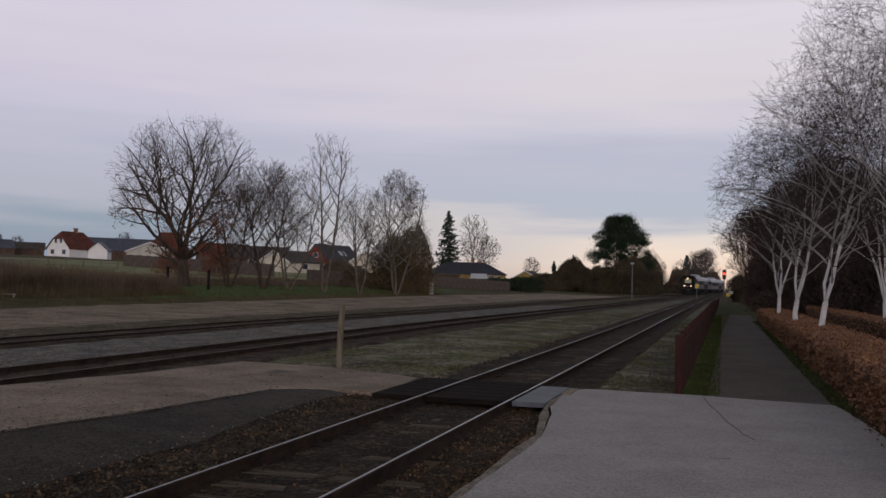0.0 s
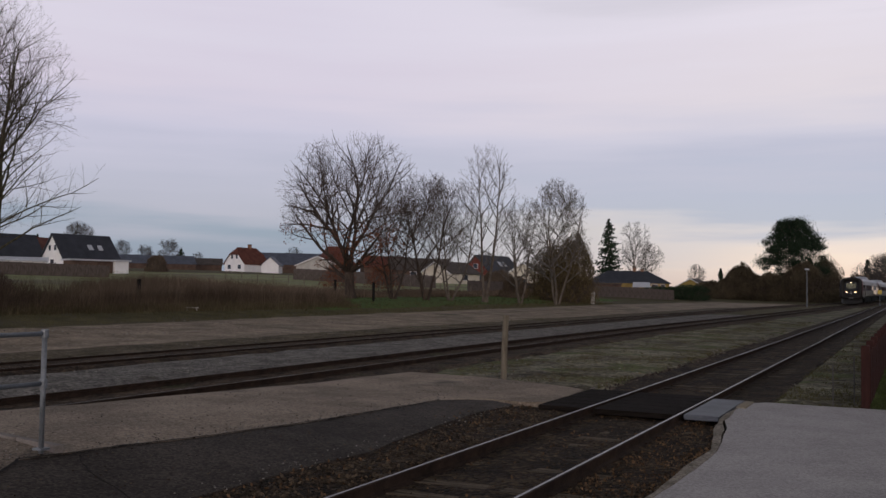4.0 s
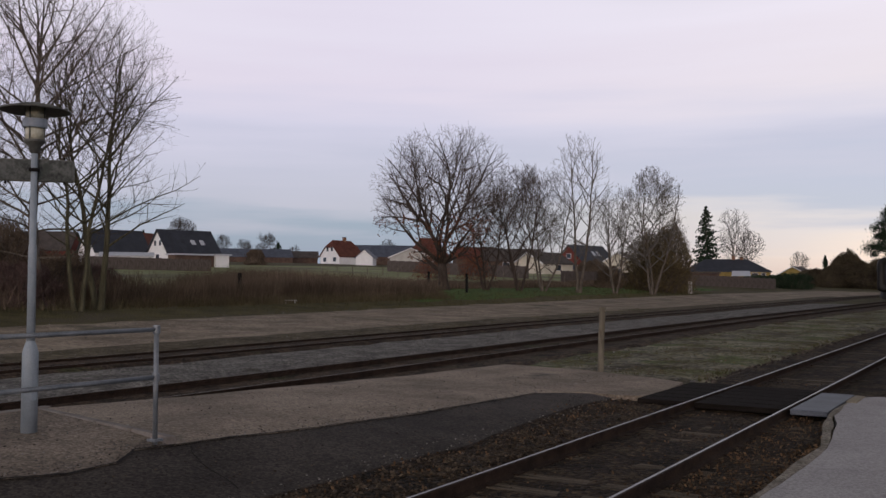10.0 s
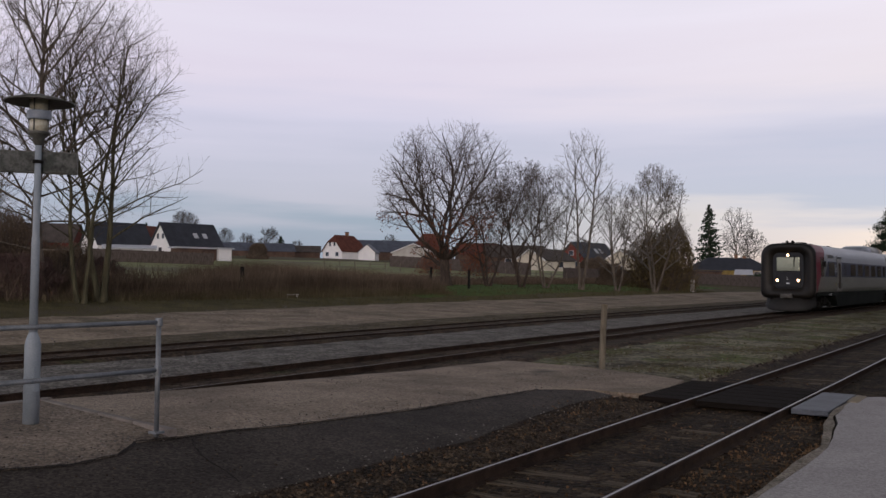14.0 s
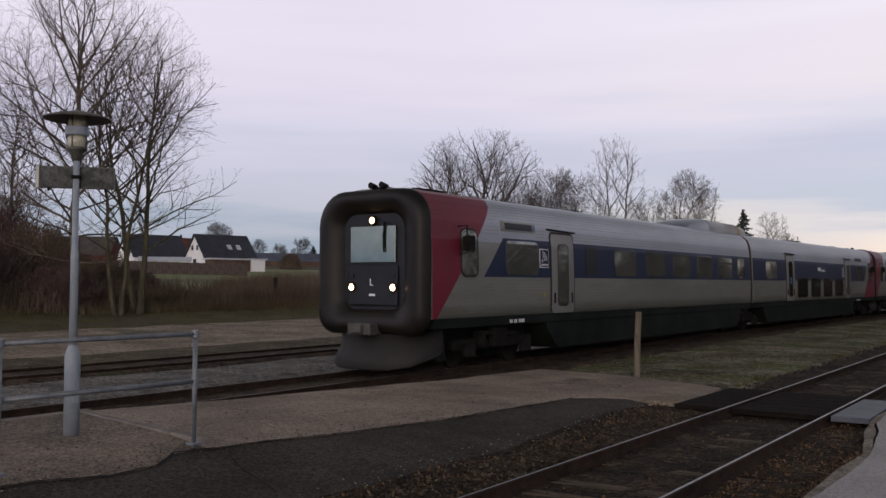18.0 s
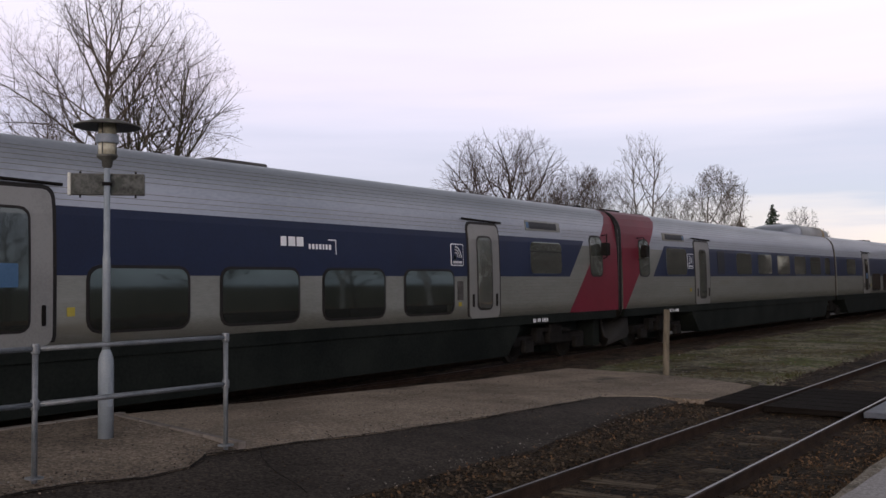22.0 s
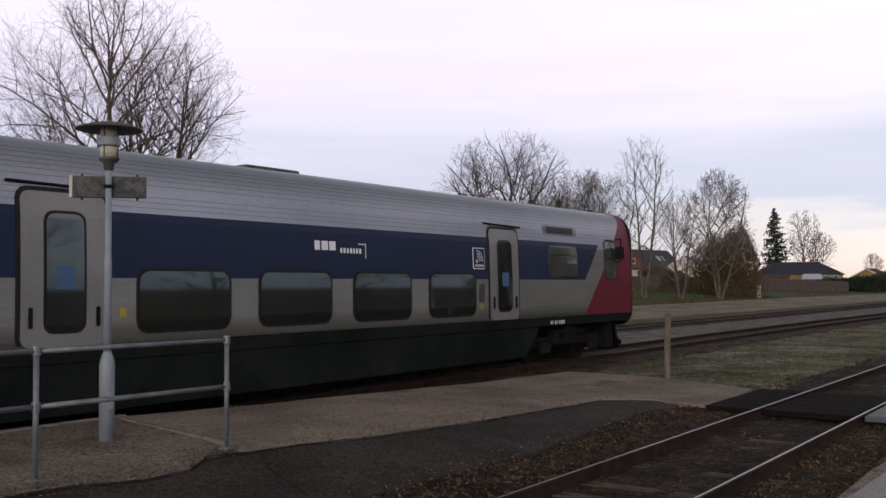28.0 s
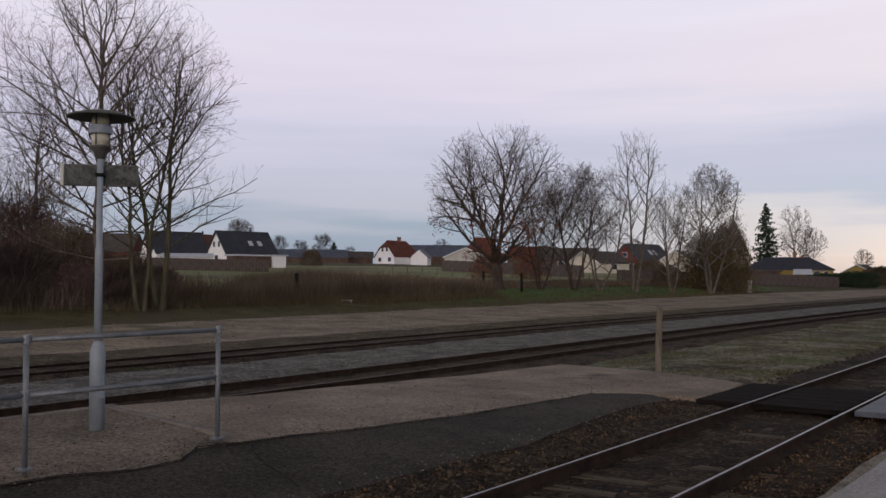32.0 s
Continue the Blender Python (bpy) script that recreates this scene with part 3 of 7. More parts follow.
sheet("yard", "yard", lambda y: (-31.5 - 0.02 * y + (0 if y < 90 else 0.1 * (y - 90)), third_x(y) - 1.9), span(-40, 60, 1.5) + span(62, 150, 4.0), 0.02, "wide pale gravel yard beside the siding", "gravel", 0.7, grain=0.03)
sheet("verge_siding", "weedy_gravel", lambda y: (third_x(y) - 3.6, third_x(y) - 1.4), span(-40, 60, 1.0) + span(62, 110, 4.0), 0.035, "weedy strip beside the siding", "grass", 0.3, grain=0.03)
sheet("lawn_strip", "lawn", lambda y: (-46.0, -36.0), span(52, 125, 2.5), 0.03, "fresh green grass under the trees", "grass", 1.5)
sheet("field", "field", lambda y: (-125.0, -56.0), span(20, 330, 5.0), 0.04, "pale green meadow behind the scrub", "grass", 2.0)

# ---- platforms, path and crossing ----


def slab(name, material, outline, top, label, category, thick=0.3, kind="structure", step=0.6, wob=0.05):
    """A paved slab: its outline in plan, a height function for the top, real edges down."""
    bm = bmesh.new()
    ring = []
    n = len(outline)
    for i in range(n):
        a, b = Vector(outline[i]), Vector(outline[(i + 1) % n])
        k = max(1, int((b - a).length / step))
        for j in range(k):
            p = a.lerp(b, j / k)
            w = wob * noise.noise((p.x * 1.3, p.y * 1.3, 2.2))
            d = (b - a).normalized()
            ring.append((p.x - d.y * w, p.y + d.x * w))
    vs = [bm.verts.new((x, y, 0)) for x, y in ring]
    face = bm.faces.new(vs)
    bmesh.ops.triangulate(bm, faces=[face])
    for axis, lo, hi in ((0, min(p[0] for p in ring), max(p[0] for p in ring)), (1, min(p[1] for p in ring), max(p[1] for p in ring))):
        c = lo + step
        while c < hi:
            co = (c, 0, 0) if axis == 0 else (0, c, 0)
            no = (1, 0, 0) if axis == 0 else (0, 1, 0)
            bmesh.ops.bisect_plane(bm, geom=bm.verts[:] + bm.edges[:] + bm.faces[:], plane_co=co, plane_no=no)
            c += step
    for v in bm.verts:
        v.co.z = top(v.co.x, v.co.y) + 0.012 * noise.noise((v.co.x * 0.9, v.co.y * 0.9, 5.0))
    edge = [e for e in bm.edges if e.is_boundary]
    down = bmesh.ops.extrude_edge_only(bm, edges=edge)
    for g in down["geom"]:
        if isinstance(g, bmesh.types.BMVert):
            g.co.z -= thick
    bmesh.ops.recalc_face_normals(bm, faces=bm.faces[:])
    me = bpy.data.meshes.new(name)
    bm.to_mesh(me)
    bm.free()
    me.materials.append(M[material])
    return solid(name, me, label, category, kind)


def ramp_top(x, y):
    """The island platform: level, then a ramp down to the crossing."""
    cross = lerp(x, (-10.8, -8.4, -6.5, -5.3), (1.0, 0.9, 0.45, 0.0))
    return lerp(y, (7.3, 9.5, 15.5), (0.28, 0.19, 0.01)) * cross - 0.012


EDGE_Y = (4.6, 5.2, 5.75, 6.2, 6.74, 8.0, 10.8, 13.0, 14.2)
EDGE_X = (-7.68, -7.42, -7.45, -7.77, -7.66, -7.47, -7.26, -7.21, -7.2)
FOOT_Y = (6.0, 8.8, 9.6, 11.3, 13.2, 14.6)
FOOT_X = (-6.03, -5.89, -5.83, -6.02, -6.13, -6.0)


def strip_top(x, y):
    """The asphalt strip falls from the platform's edge to the ballast."""
    xe, xf = lerp(y, EDGE_Y, EDGE_X), lerp(y, FOOT_Y, FOOT_X)
    return lerp(x, (xe, xf), (ramp_top(xe, y) - 0.004, lerp(y, (10, 14.6), (-0.07, -0.02))))


def bank_top(x, y):
    return lerp(x, (-6.25, -5.7, -4.95), (lerp(y, (10, 14.6), (-0.075, -0.025)), -0.10, -0.125)) + 0.02 * noise.noise((x * 2.1, y * 2.1, 6.6))


slab("dirt_bank", "ballast_near", [(-6.03, 4.0), (-5.5, 4.0), (-5.35, 9.0), (-4.95, 11.5), (-4.9, 14.6), (-5.58, 15.02), (-5.95, 14.8), (-6.2, 13.2), (-6.1, 11.4), (-5.9, 9.6), (-5.95, 8.8)], bank_top, "stony brown earth between asphalt strip and ballast", "earth", thick=0.2, step=0.3)
SEAM = [(-7.68, 6.66), (-10.8, 7.15)]
slab("platform_island", "platform_old", [(-10.8, -20), (-7.7, -20), (-7.7, 3.6)] + list(zip(EDGE_X, EDGE_Y))[:4] + SEAM, ramp_top, "gritty old brown asphalt of the island platform", "platform", wob=0.01)
slab("platform_ramp", "platform", SEAM[::-1] + list(zip(EDGE_X, EDGE_Y))[4:] + [(-6.9, 14.6), (-6.5, 14.88), (-5.9, 14.9), (-5.6, 15.1), (-5.58, 16.3), (-5.72, 17.5), (-6.7, 18.08), (-8.2, 18.55), (-9.6, 18.75), (-10.35, 18.75), (-10.6, 17.0), (-10.75, 14.0)],
     ramp_top, "smooth tan asphalt ramp of the island platform", "platform", wob=0.01)
slab("asphalt_strip", "asphalt_dark", [(-7.69, -20), (-6.0, -20), (-6.05, 4.0)] + list(zip(FOOT_X, FOOT_Y)) + [(-6.5, 14.84), (-6.9, 14.58)] + [(x - 0.015, y) for x, y in list(zip(EDGE_X, EDGE_Y))[::-1]] + [(-7.71, 3.6)],
     strip_top, "dark asphalt strip along the platform edge", "asphalt")
slab("platform_main", "asphalt_light", [(-2.12, -20), (6, -20), (6, 8), (2.3, 11.5), (2.2, 14), (1.98, 16.9), (-0.3, 17.15), (-2.2, 17.15), (-2.52, 16.9), (-2.5, 14.6), (-2.3, 13.6), (-2.05, 11.6), (-2.1, 8)],
     lambda x, y: 0.0, "pale worn asphalt of the main platform", "platform")
RIM = [(-2.13, 4.0), (-2.13, 8.56), (-2.11, 10.28), (-2.09, 11.6), (-2.3, 13.0), (-2.49, 14.3), (-2.53, 15.6), (-2.55, 16.8)]
slab("platform_rim", "rim", [(x - 0.035, y) for x, y in RIM] + [(x + 0.045, y) for x, y in RIM[::-1]], lambda x, y: 0.007, "crumbling pale edge of the main platform", "platform", thick=0.2, step=0.3)
slab("footpath", "asphalt_path", [(-0.1, 17.2), (1.95, 17.0), (2.0, 40), (2.2, 73), (0.75, 73.5), (0.1, 40)], lambda x, y: terr(x, y) + 0.045, "grey asphalt footpath beside the hedge", "path", step=1.2)
sheet("verge_path", "verge", lambda y: (-0.62, 0.12 if y < 74 else 2.6), span(17.3, 110, 1.0), 0.02, "green grass verge under the board fence", "grass", 0.06)
sheet("verge_track", "moss_gravel", lambda y: (near_x(y) + 1.7, -0.6), span(17.3, 110, 1.0), 0.015, "sparse grass between track and board fence", "grass", 0.1, grain=0.03)
sheet("verge_hedge", "verge", lambda y: (1.95, 2.5), span(17.0, 75, 1.0), 0.02, "narrow strip of grass along the hedge", "grass", 0.05)


def crack_line(name, pts, width, label, material="crack_soft", top=lambda x, y: max(ramp_top(x, y), 0.0), bias=0.0):
    """A jagged crack along a line, a few millimetres proud; bias leans it to one side."""
    s = Soup()
    fine = []
    for (xa, ya), (xb, yb) in zip(pts, pts[1:]):
        ln = math.hypot(xb - xa, yb - ya)
        m = max(4, int(ln / 0.07))
        fine += [(xa + (xb - xa) * j / m, ya + (yb - ya) * j / m, (yb - ya) / ln, -(xb - xa) / ln) for j in range(m)]
    prev = None
    for x, y, nx, ny in fine:
        k = 0.035 * noise.noise((x * 3.1, y * 3.3, 7.7)) + 0.02 * noise.noise((x * 9, y * 9, 3.7)) + bias
        w = width * (0.3 + 1.5 * abs(noise.noise((x * 5, y * 4, 1.1))))
        z = top(x, y) + 0.010
        cur = [(x + nx * (k - w), y + ny * (k - w), z), (x + nx * (k + w), y + ny * (k + w), z - 0.003)]
        if prev:
            s.add(prev + cur, [(0, 1, 3, 2)])
        prev = cur
    return solid(name, s.mesh(name, material), label, "crack", "structure")


crack_line("platform_crack", [(-7.7, -12), (-7.7, 3.6)] + list(zip(EDGE_X, EDGE_Y)), 0.034, "dark broken joint between platform and asphalt strip", "crack", bias=0.02)
crack_line("strip_crack", [(-7.55, 6.75), (-7.1, 6.5), (-6.77, 6.4), (-6.23, 6.22)], 0.012, "crack across the dark asphalt strip", "crack", strip_top)
crack_line("main_crack", [(-0.2, 17.0), (0.0, 15.5), (0.25, 13.75), (0.53, 12.35)], 0.009, "thin dark crack in the main platform")
crack_line("main_crack", [(0.0, 10.9), (0.14, 10.85), (0.3, 10.95)], 0.007, "thin dark crack in the main platform")
# kerb stones across the platform where the ramp begins
kerb = boxmesh("kerb_stone", "kerb", 0, 0.775, -0.05, 0.05, -0.2, 0.004, 0.01)
for k in range(4):
    o = solid("kerb_stone", kerb, "flush concrete kerb stone across the platform", "kerb", "structure", "platform kerb stones")
    o.matrix_world = pose(-10.86 + k * 0.79, 7.17 - 0.125 * k, 0.272, 0, 0, -9)
for k in range(24):
    y = 7.3 - k * 1.0
    solid("edge_stone", boxmesh("edge_stone", "kerb", -10.92, -10.80, y - 0.98, y, -0.2, 0.284, 0.012), "concrete edge stone of the island platform", "kerb", "structure", "platform edge stones")

# ---- tracks ----
PROFILE = [(-0.065, -0.15), (-0.065, -0.138), (-0.012, -0.118), (-0.010, -0.045), (-0.034, -0.035), (-0.036, -0.009), (-0.024, -0.001), (-0.012, 0.0),
           (0.018, 0.0), (0.026, -0.002), (0.036, -0.009), (0.034, -0.035), (0.010, -0.045), (0.012, -0.118), (0.065, -0.138), (0.065, -0.15)]


def rail(cx, cz, y0, y1, side, top):
    ys = span(y0, min(y1, 40), 2.0) + (span(42, y1, 4.0) if y1 > 42 else [])
    v, f, n = [], [], len(PROFILE)
    for y in ys:
        x = cx(y) + side * 0.7535
        v += [(x + px, y, cz(y) + pz) for px, pz in PROFILE]
    mats = []
    for j in range(len(ys) - 1):
        for i in range(n - 1):
            f.append((j * n + i, j * n + i + 1, (j + 1) * n + i + 1, (j + 1) * n + i))
            mats.append(1 if i == 7 else 0)
    me = mesh("rail", v, f, "rail_side")
    me.materials.append(M[top])
    me.polygons.foreach_set("material_index", mats)
    return me


def track(name, cx, cz, y0, y1, label, top, near_lo, near_hi, pitch=0.62):
    t = thing(name, (0, 0, 0), label, "railway track")
    for side in (-1, 1):
        part("rail", rail(cx, cz, y0, y1, side, top), t)
    sl = [boxmesh("sleeper", "sleeper", -1.28, 1.28, -0.125, 0.125, -0.32, -0.138, 0.012) for _ in range(1)][0]
    pl = boxmesh("baseplate", "rail_side", -0.12, 0.12, -0.09, 0.09, -0.142, -0.120)
    rnd = random.Random(len(name))
    rest = Soup()
    y = y0
    while y < min(y1, 130):
        if near_lo <= y <= near_hi:
            o = part("sleeper", sl, t)
            o.matrix_local = pose(cx(y) + rnd.uniform(-0.04, 0.04), y, cz(y) + rnd.uniform(-0.03, 0.005), 0, 0, rnd.uniform(-1.5, 1.5))
            for side in (-1, 1):
                p = part("baseplate", pl, o)
                p.location = (side * 0.7535, 0, 0)
        else:
            rest.box(cx(y) - 1.28, cx(y) + 1.28, y - 0.125, y + 0.125, cz(y) - 0.3, cz(y) - 0.15)
        y += pitch
    r = part("sleeper_rest", rest.mesh("sleepers", "sleeper"), t)
    tagged(r, kind="stuff")
    return t


track("running_line", near_x, near_z, -60, 380, "straight running line with polished rails on timber sleepers", "rail_top", 3.0, 30.0)
track("loop_track", mid_x, mid_z, -140, 300, "loop track with dull rails beside the island platform", "rail_dull", 6.0, 40.0)
track("siding_track", third_x, lambda y: rise(-18, y) - 0.02, -60, 215, "disused siding with rusty rails in weeds", "rail_dull", 6.0, 30.0)

# boarded foot crossing with a galvanised plate at its end
xing = thing("foot_crossing", (0, 0, 0), "oily timber foot crossing over the running line", "crossing")
for k in range(6):
    y = 14.75 + k * 0.49
    part("board", boxmesh("board", "plank_dark", -4.63, -3.29, y, y + 0.46, -0.10, -0.012, 0.008), xing)
    part("board", boxmesh("board", "plank_dark", -5.6, -4.79, y, y + 0.46, -0.10, -0.012, 0.008), xing)
part("end_plate", boxmesh("end_plate", "steel_plate", -3.12, -2.58, 14.65, 17.15, -0.07, 0.012, 0.01), xing, "galvanised steel ramp plate")
part("edge_strip", boxmesh("edge_strip", "yellow_edge", -2.56, -2.40, 16.1, 17.05, -0.05, 0.016, 0.008), xing, "worn yellow painted strip")

# ---- the train ----
BODY = [(1.42, 1.18), (1.545, 1.2), (1.55, 1.5), (1.55, 2.1), (1.54, 2.5), (1.525, 2.9), (1.50, 3.10), (1.48, 3.30), (1.435, 3.53), (1.34, 3.735), (1.18, 3.88), (0.93, 3.975), (0.45, 4.025), (0.0, 4.035)]


def half(z):
    return lerp(z, [p[1] for p in BODY], [p[0] for p in BODY])


def strip(s, z0, z1, ya, yb, off, side):
    """Lays a panel on the body's skin between heights z0 and z1; ya(z), yb(z) are its ends."""
    zs = sorted({z0, z1, *[p[1] for p in BODY if z0 < p[1] < z1]})
    prev = None
    for z in zs:
        w = half(z) + (off if z < 3.3 else off * 0.6)
        zz = z + (0 if z < 3.3 else off)
        cur = [(side * w, ya(z), zz), (side * w, yb(z), zz)]
        if prev:
            s.add(prev + cur, [(0, 1, 3, 2)] if side > 0 else [(0, 2, 3, 1)])
        prev = cur
    return s


def line(z0, y0, z1, y1):
    return lambda z: y0 + (y1 - y0) * (z - z0) / (z1 - z0)


def const(y):
    return lambda z: y


def plate(y0, y1, z0, z1, off, side, r=0.1, frame=0.0):
    """A thin rounded plate that follows the curve of the side wall."""
    zs = {z0 + r * (1 - math.cos(radians(a))) for a in (0, 30, 60, 90)} | {z1 - r * (1 - math.cos(radians(a))) for a in (0, 30, 60, 90)}
    zs |= {p[1] for p in BODY if z0 + r < p[1] < z1 - r} | {z0 + r + (z1 - z0 - 2 * r) * k / 6 for k in range(1, 6)}
    v, f = [], []
    for z in sorted(zs):
        e = max(0.0, z0 + r - z, z - (z1 - r))
        dy = r - math.sqrt(max(0.0, r * r - e * e))
        for w in (half(z) + off, half(z) - 0.01):
            v += [(side * w, y0 + dy, z), (side * w, y1 - dy, z)]
    n = len(v) // 4
    for i in range(n - 1):
        p, q = i * 4, i * 4 + 4
        quads = [(p, p + 1, q + 1, q), (p + 2, p, q, q + 2), (p + 1, p + 3, q + 3, q + 1)]
        f += quads if side > 0 else [t[::-1] for t in quads]
    ends = [(2, 3, 1, 0), (4 * n - 4, 4 * n - 3, 4 * n - 1, 4 * n - 2)]
    f += ends if side > 0 else [t[::-1] for t in ends]
    return v, f


def pmesh(name, material, *a, **k):
    v, f = plate(*a, **k)
    return mesh(name, v, f, material)


def rows_window(car, side, y0, y1, z0, z1, material, name="window", rim="rubber", r=0.09, label=""):
    fr = part(name, pmesh("window_rim", rim, y0 - 0.045, y1 + 0.045, z0 - 0.045, z1 + 0.045, 0.012, side, r=r + 0.03), car, label)
    part("pane", pmesh("pane", material, y0, y1, z0, z1, 0.018, side, r=r), fr)
    return fr


def doorway(car, side, y0, y1, notice):
    seal = part("door_seal", pmesh("door_seal", "rubber", y0 - 0.06, y1 + 0.06, 1.16, 3.28, 0.010, side, r=0.16), car)
    d = part("door", pmesh("door", "door_silver", y0, y1, 1.2, 3.22, 0.024, side, r=0.12), car, "silver plug door with a tall window")
    m = (y0 + y1) / 2
    part("door_window_rim", pmesh("door_window_rim", "rubber", m - 0.30, m + 0.30, 1.37, 2.98, 0.030, side, r=0.14), d)
    part("door_window", pmesh("door_window", "mirror_glass" if notice == 0 else "train_glass", m - 0.265, m + 0.265, 1.41, 2.94, 0.036, side, r=0.12), d)
    part("handle", pmesh("handle", "dark_metal", y0 + 0.10, y0 + 0.15, 1.45, 1.72, 0.045, side, r=0.02), d)
    part("handle", pmesh("handle", "dark_metal", y1 - 0.15, y1 - 0.10, 1.45, 1.72, 0.045, side, r=0.02), d)
    if notice:
        part("notice", pmesh("notice", "blue_notice", m - 0.13, m + 0.13, 1.95, 2.25, 0.040, side, r=0.01), d, "blue paper notice")
    g = Soup().tube([(side * (half(3.33) + 0.03), y0 - 0.18, 3.33), (side * (half(3.33) + 0.03), y1 + 0.16, 3.30)], [0.022, 0.022], 5)
    part("rain_gutter", g.mesh("rain_gutter", "dark_metal"), car)


def bogie(car, y, rnd):
    part("underframe", Soup().box(-0.82, 0.82, y - 1.95, y + 1.95, 0.5, 1.0, 0.03).mesh("underframe", "skirt"), car)
    b = part("bogie", Soup().box(-1.15, -0.85, -1.75, 1.75, 0.42, 0.68, 0.04).box(0.85, 1.15, -1.75, 1.75, 0.42, 0.68, 0.04).box(-1.0, 1.0, -0.35, 0.35, 0.4, 0.72, 0.03)
             .box(1.15, 1.3, -1.45, -1.05, 0.28, 0.58, 0.03).box(1.15, 1.3, 1.05, 1.45, 0.28, 0.58, 0.03).box(1.12, 1.32, -0.3, 0.3, 0.45, 0.95, 0.05)
             .tube([(1.24, -0.9, 0.82), (1.24, 0.75, 0.74)], [0.055, 0.055], 8).box(1.1, 1.28, -0.9, -0.6, 0.5, 0.85, 0.02).mesh("bogie_frame", "dark_metal"), car, at=(0, y, 0))
    # added dark boxes block the view under the car, standing for its shade
    for ya in (y - 1.75, y + 0.45):
        part("dark_gap_block", Soup().box(-0.62, 0.62, ya, ya + 1.3, 0.16, 0.6, 0.04).mesh("dark_gap_block", "skirt"), car)
    for dy in (-1.25, 1.25):
        w = Soup()
        for sx in (-1, 1):
            o = len(w.v)
            prof = [(0.0, sx * 0.82), (0.30, sx * 0.82), (0.33, sx * 0.79), (0.42, sx * 0.79), (0.43, sx * 0.70), (0.455, sx * 0.695), (0.455, sx * 0.67), (0.0, sx * 0.67)]
            n = 20
            for r, x in prof:
                for k in range(n):
                    a = 2 * math.pi * k / n
                    w.v.append((x, r * math.cos(a), r * math.sin(a)))
            for i in range(len(prof) - 1):
                for k in range(n):
                    q = o + i * n
                    w.f.append((q + k, q + (k + 1) % n, q + n + (k + 1) % n, q + n + k))
            w.box(min(sx * 0.825, sx * 0.80), max(sx * 0.825, sx * 0.80), -0.03, 0.03, -0.28, 0.28)
        w.tube([(-0.8, 0, 0), (0.8, 0, 0)], [0.085, 0.085], 8)
        wheel = part("wheelset", w.mesh("wheelset", "wheel_steel"), b, "worn steel wheelset", at=(0, dy, 0.455))
        WHEELS.append(wheel)
    return b


WHEELS = []
CARS = []


def ring_pts(w, zb, zt, r, n=7):
    """Rounded upright rectangle as a ring of points in x and z."""
    out = []
    b = min(r, 0.40)
    for cx, cz, a0, q in ((w - r, zt - r, 0, r), (-w + r, zt - r, 90, r), (-w + b, zb + b, 180, b), (w - b, zb + b, 270, b)):
        for k in range(n):
            a = radians(a0 + 90 * k / (n - 1))
            out.append((cx + q * math.cos(a), cz + q * math.sin(a)))
    return out


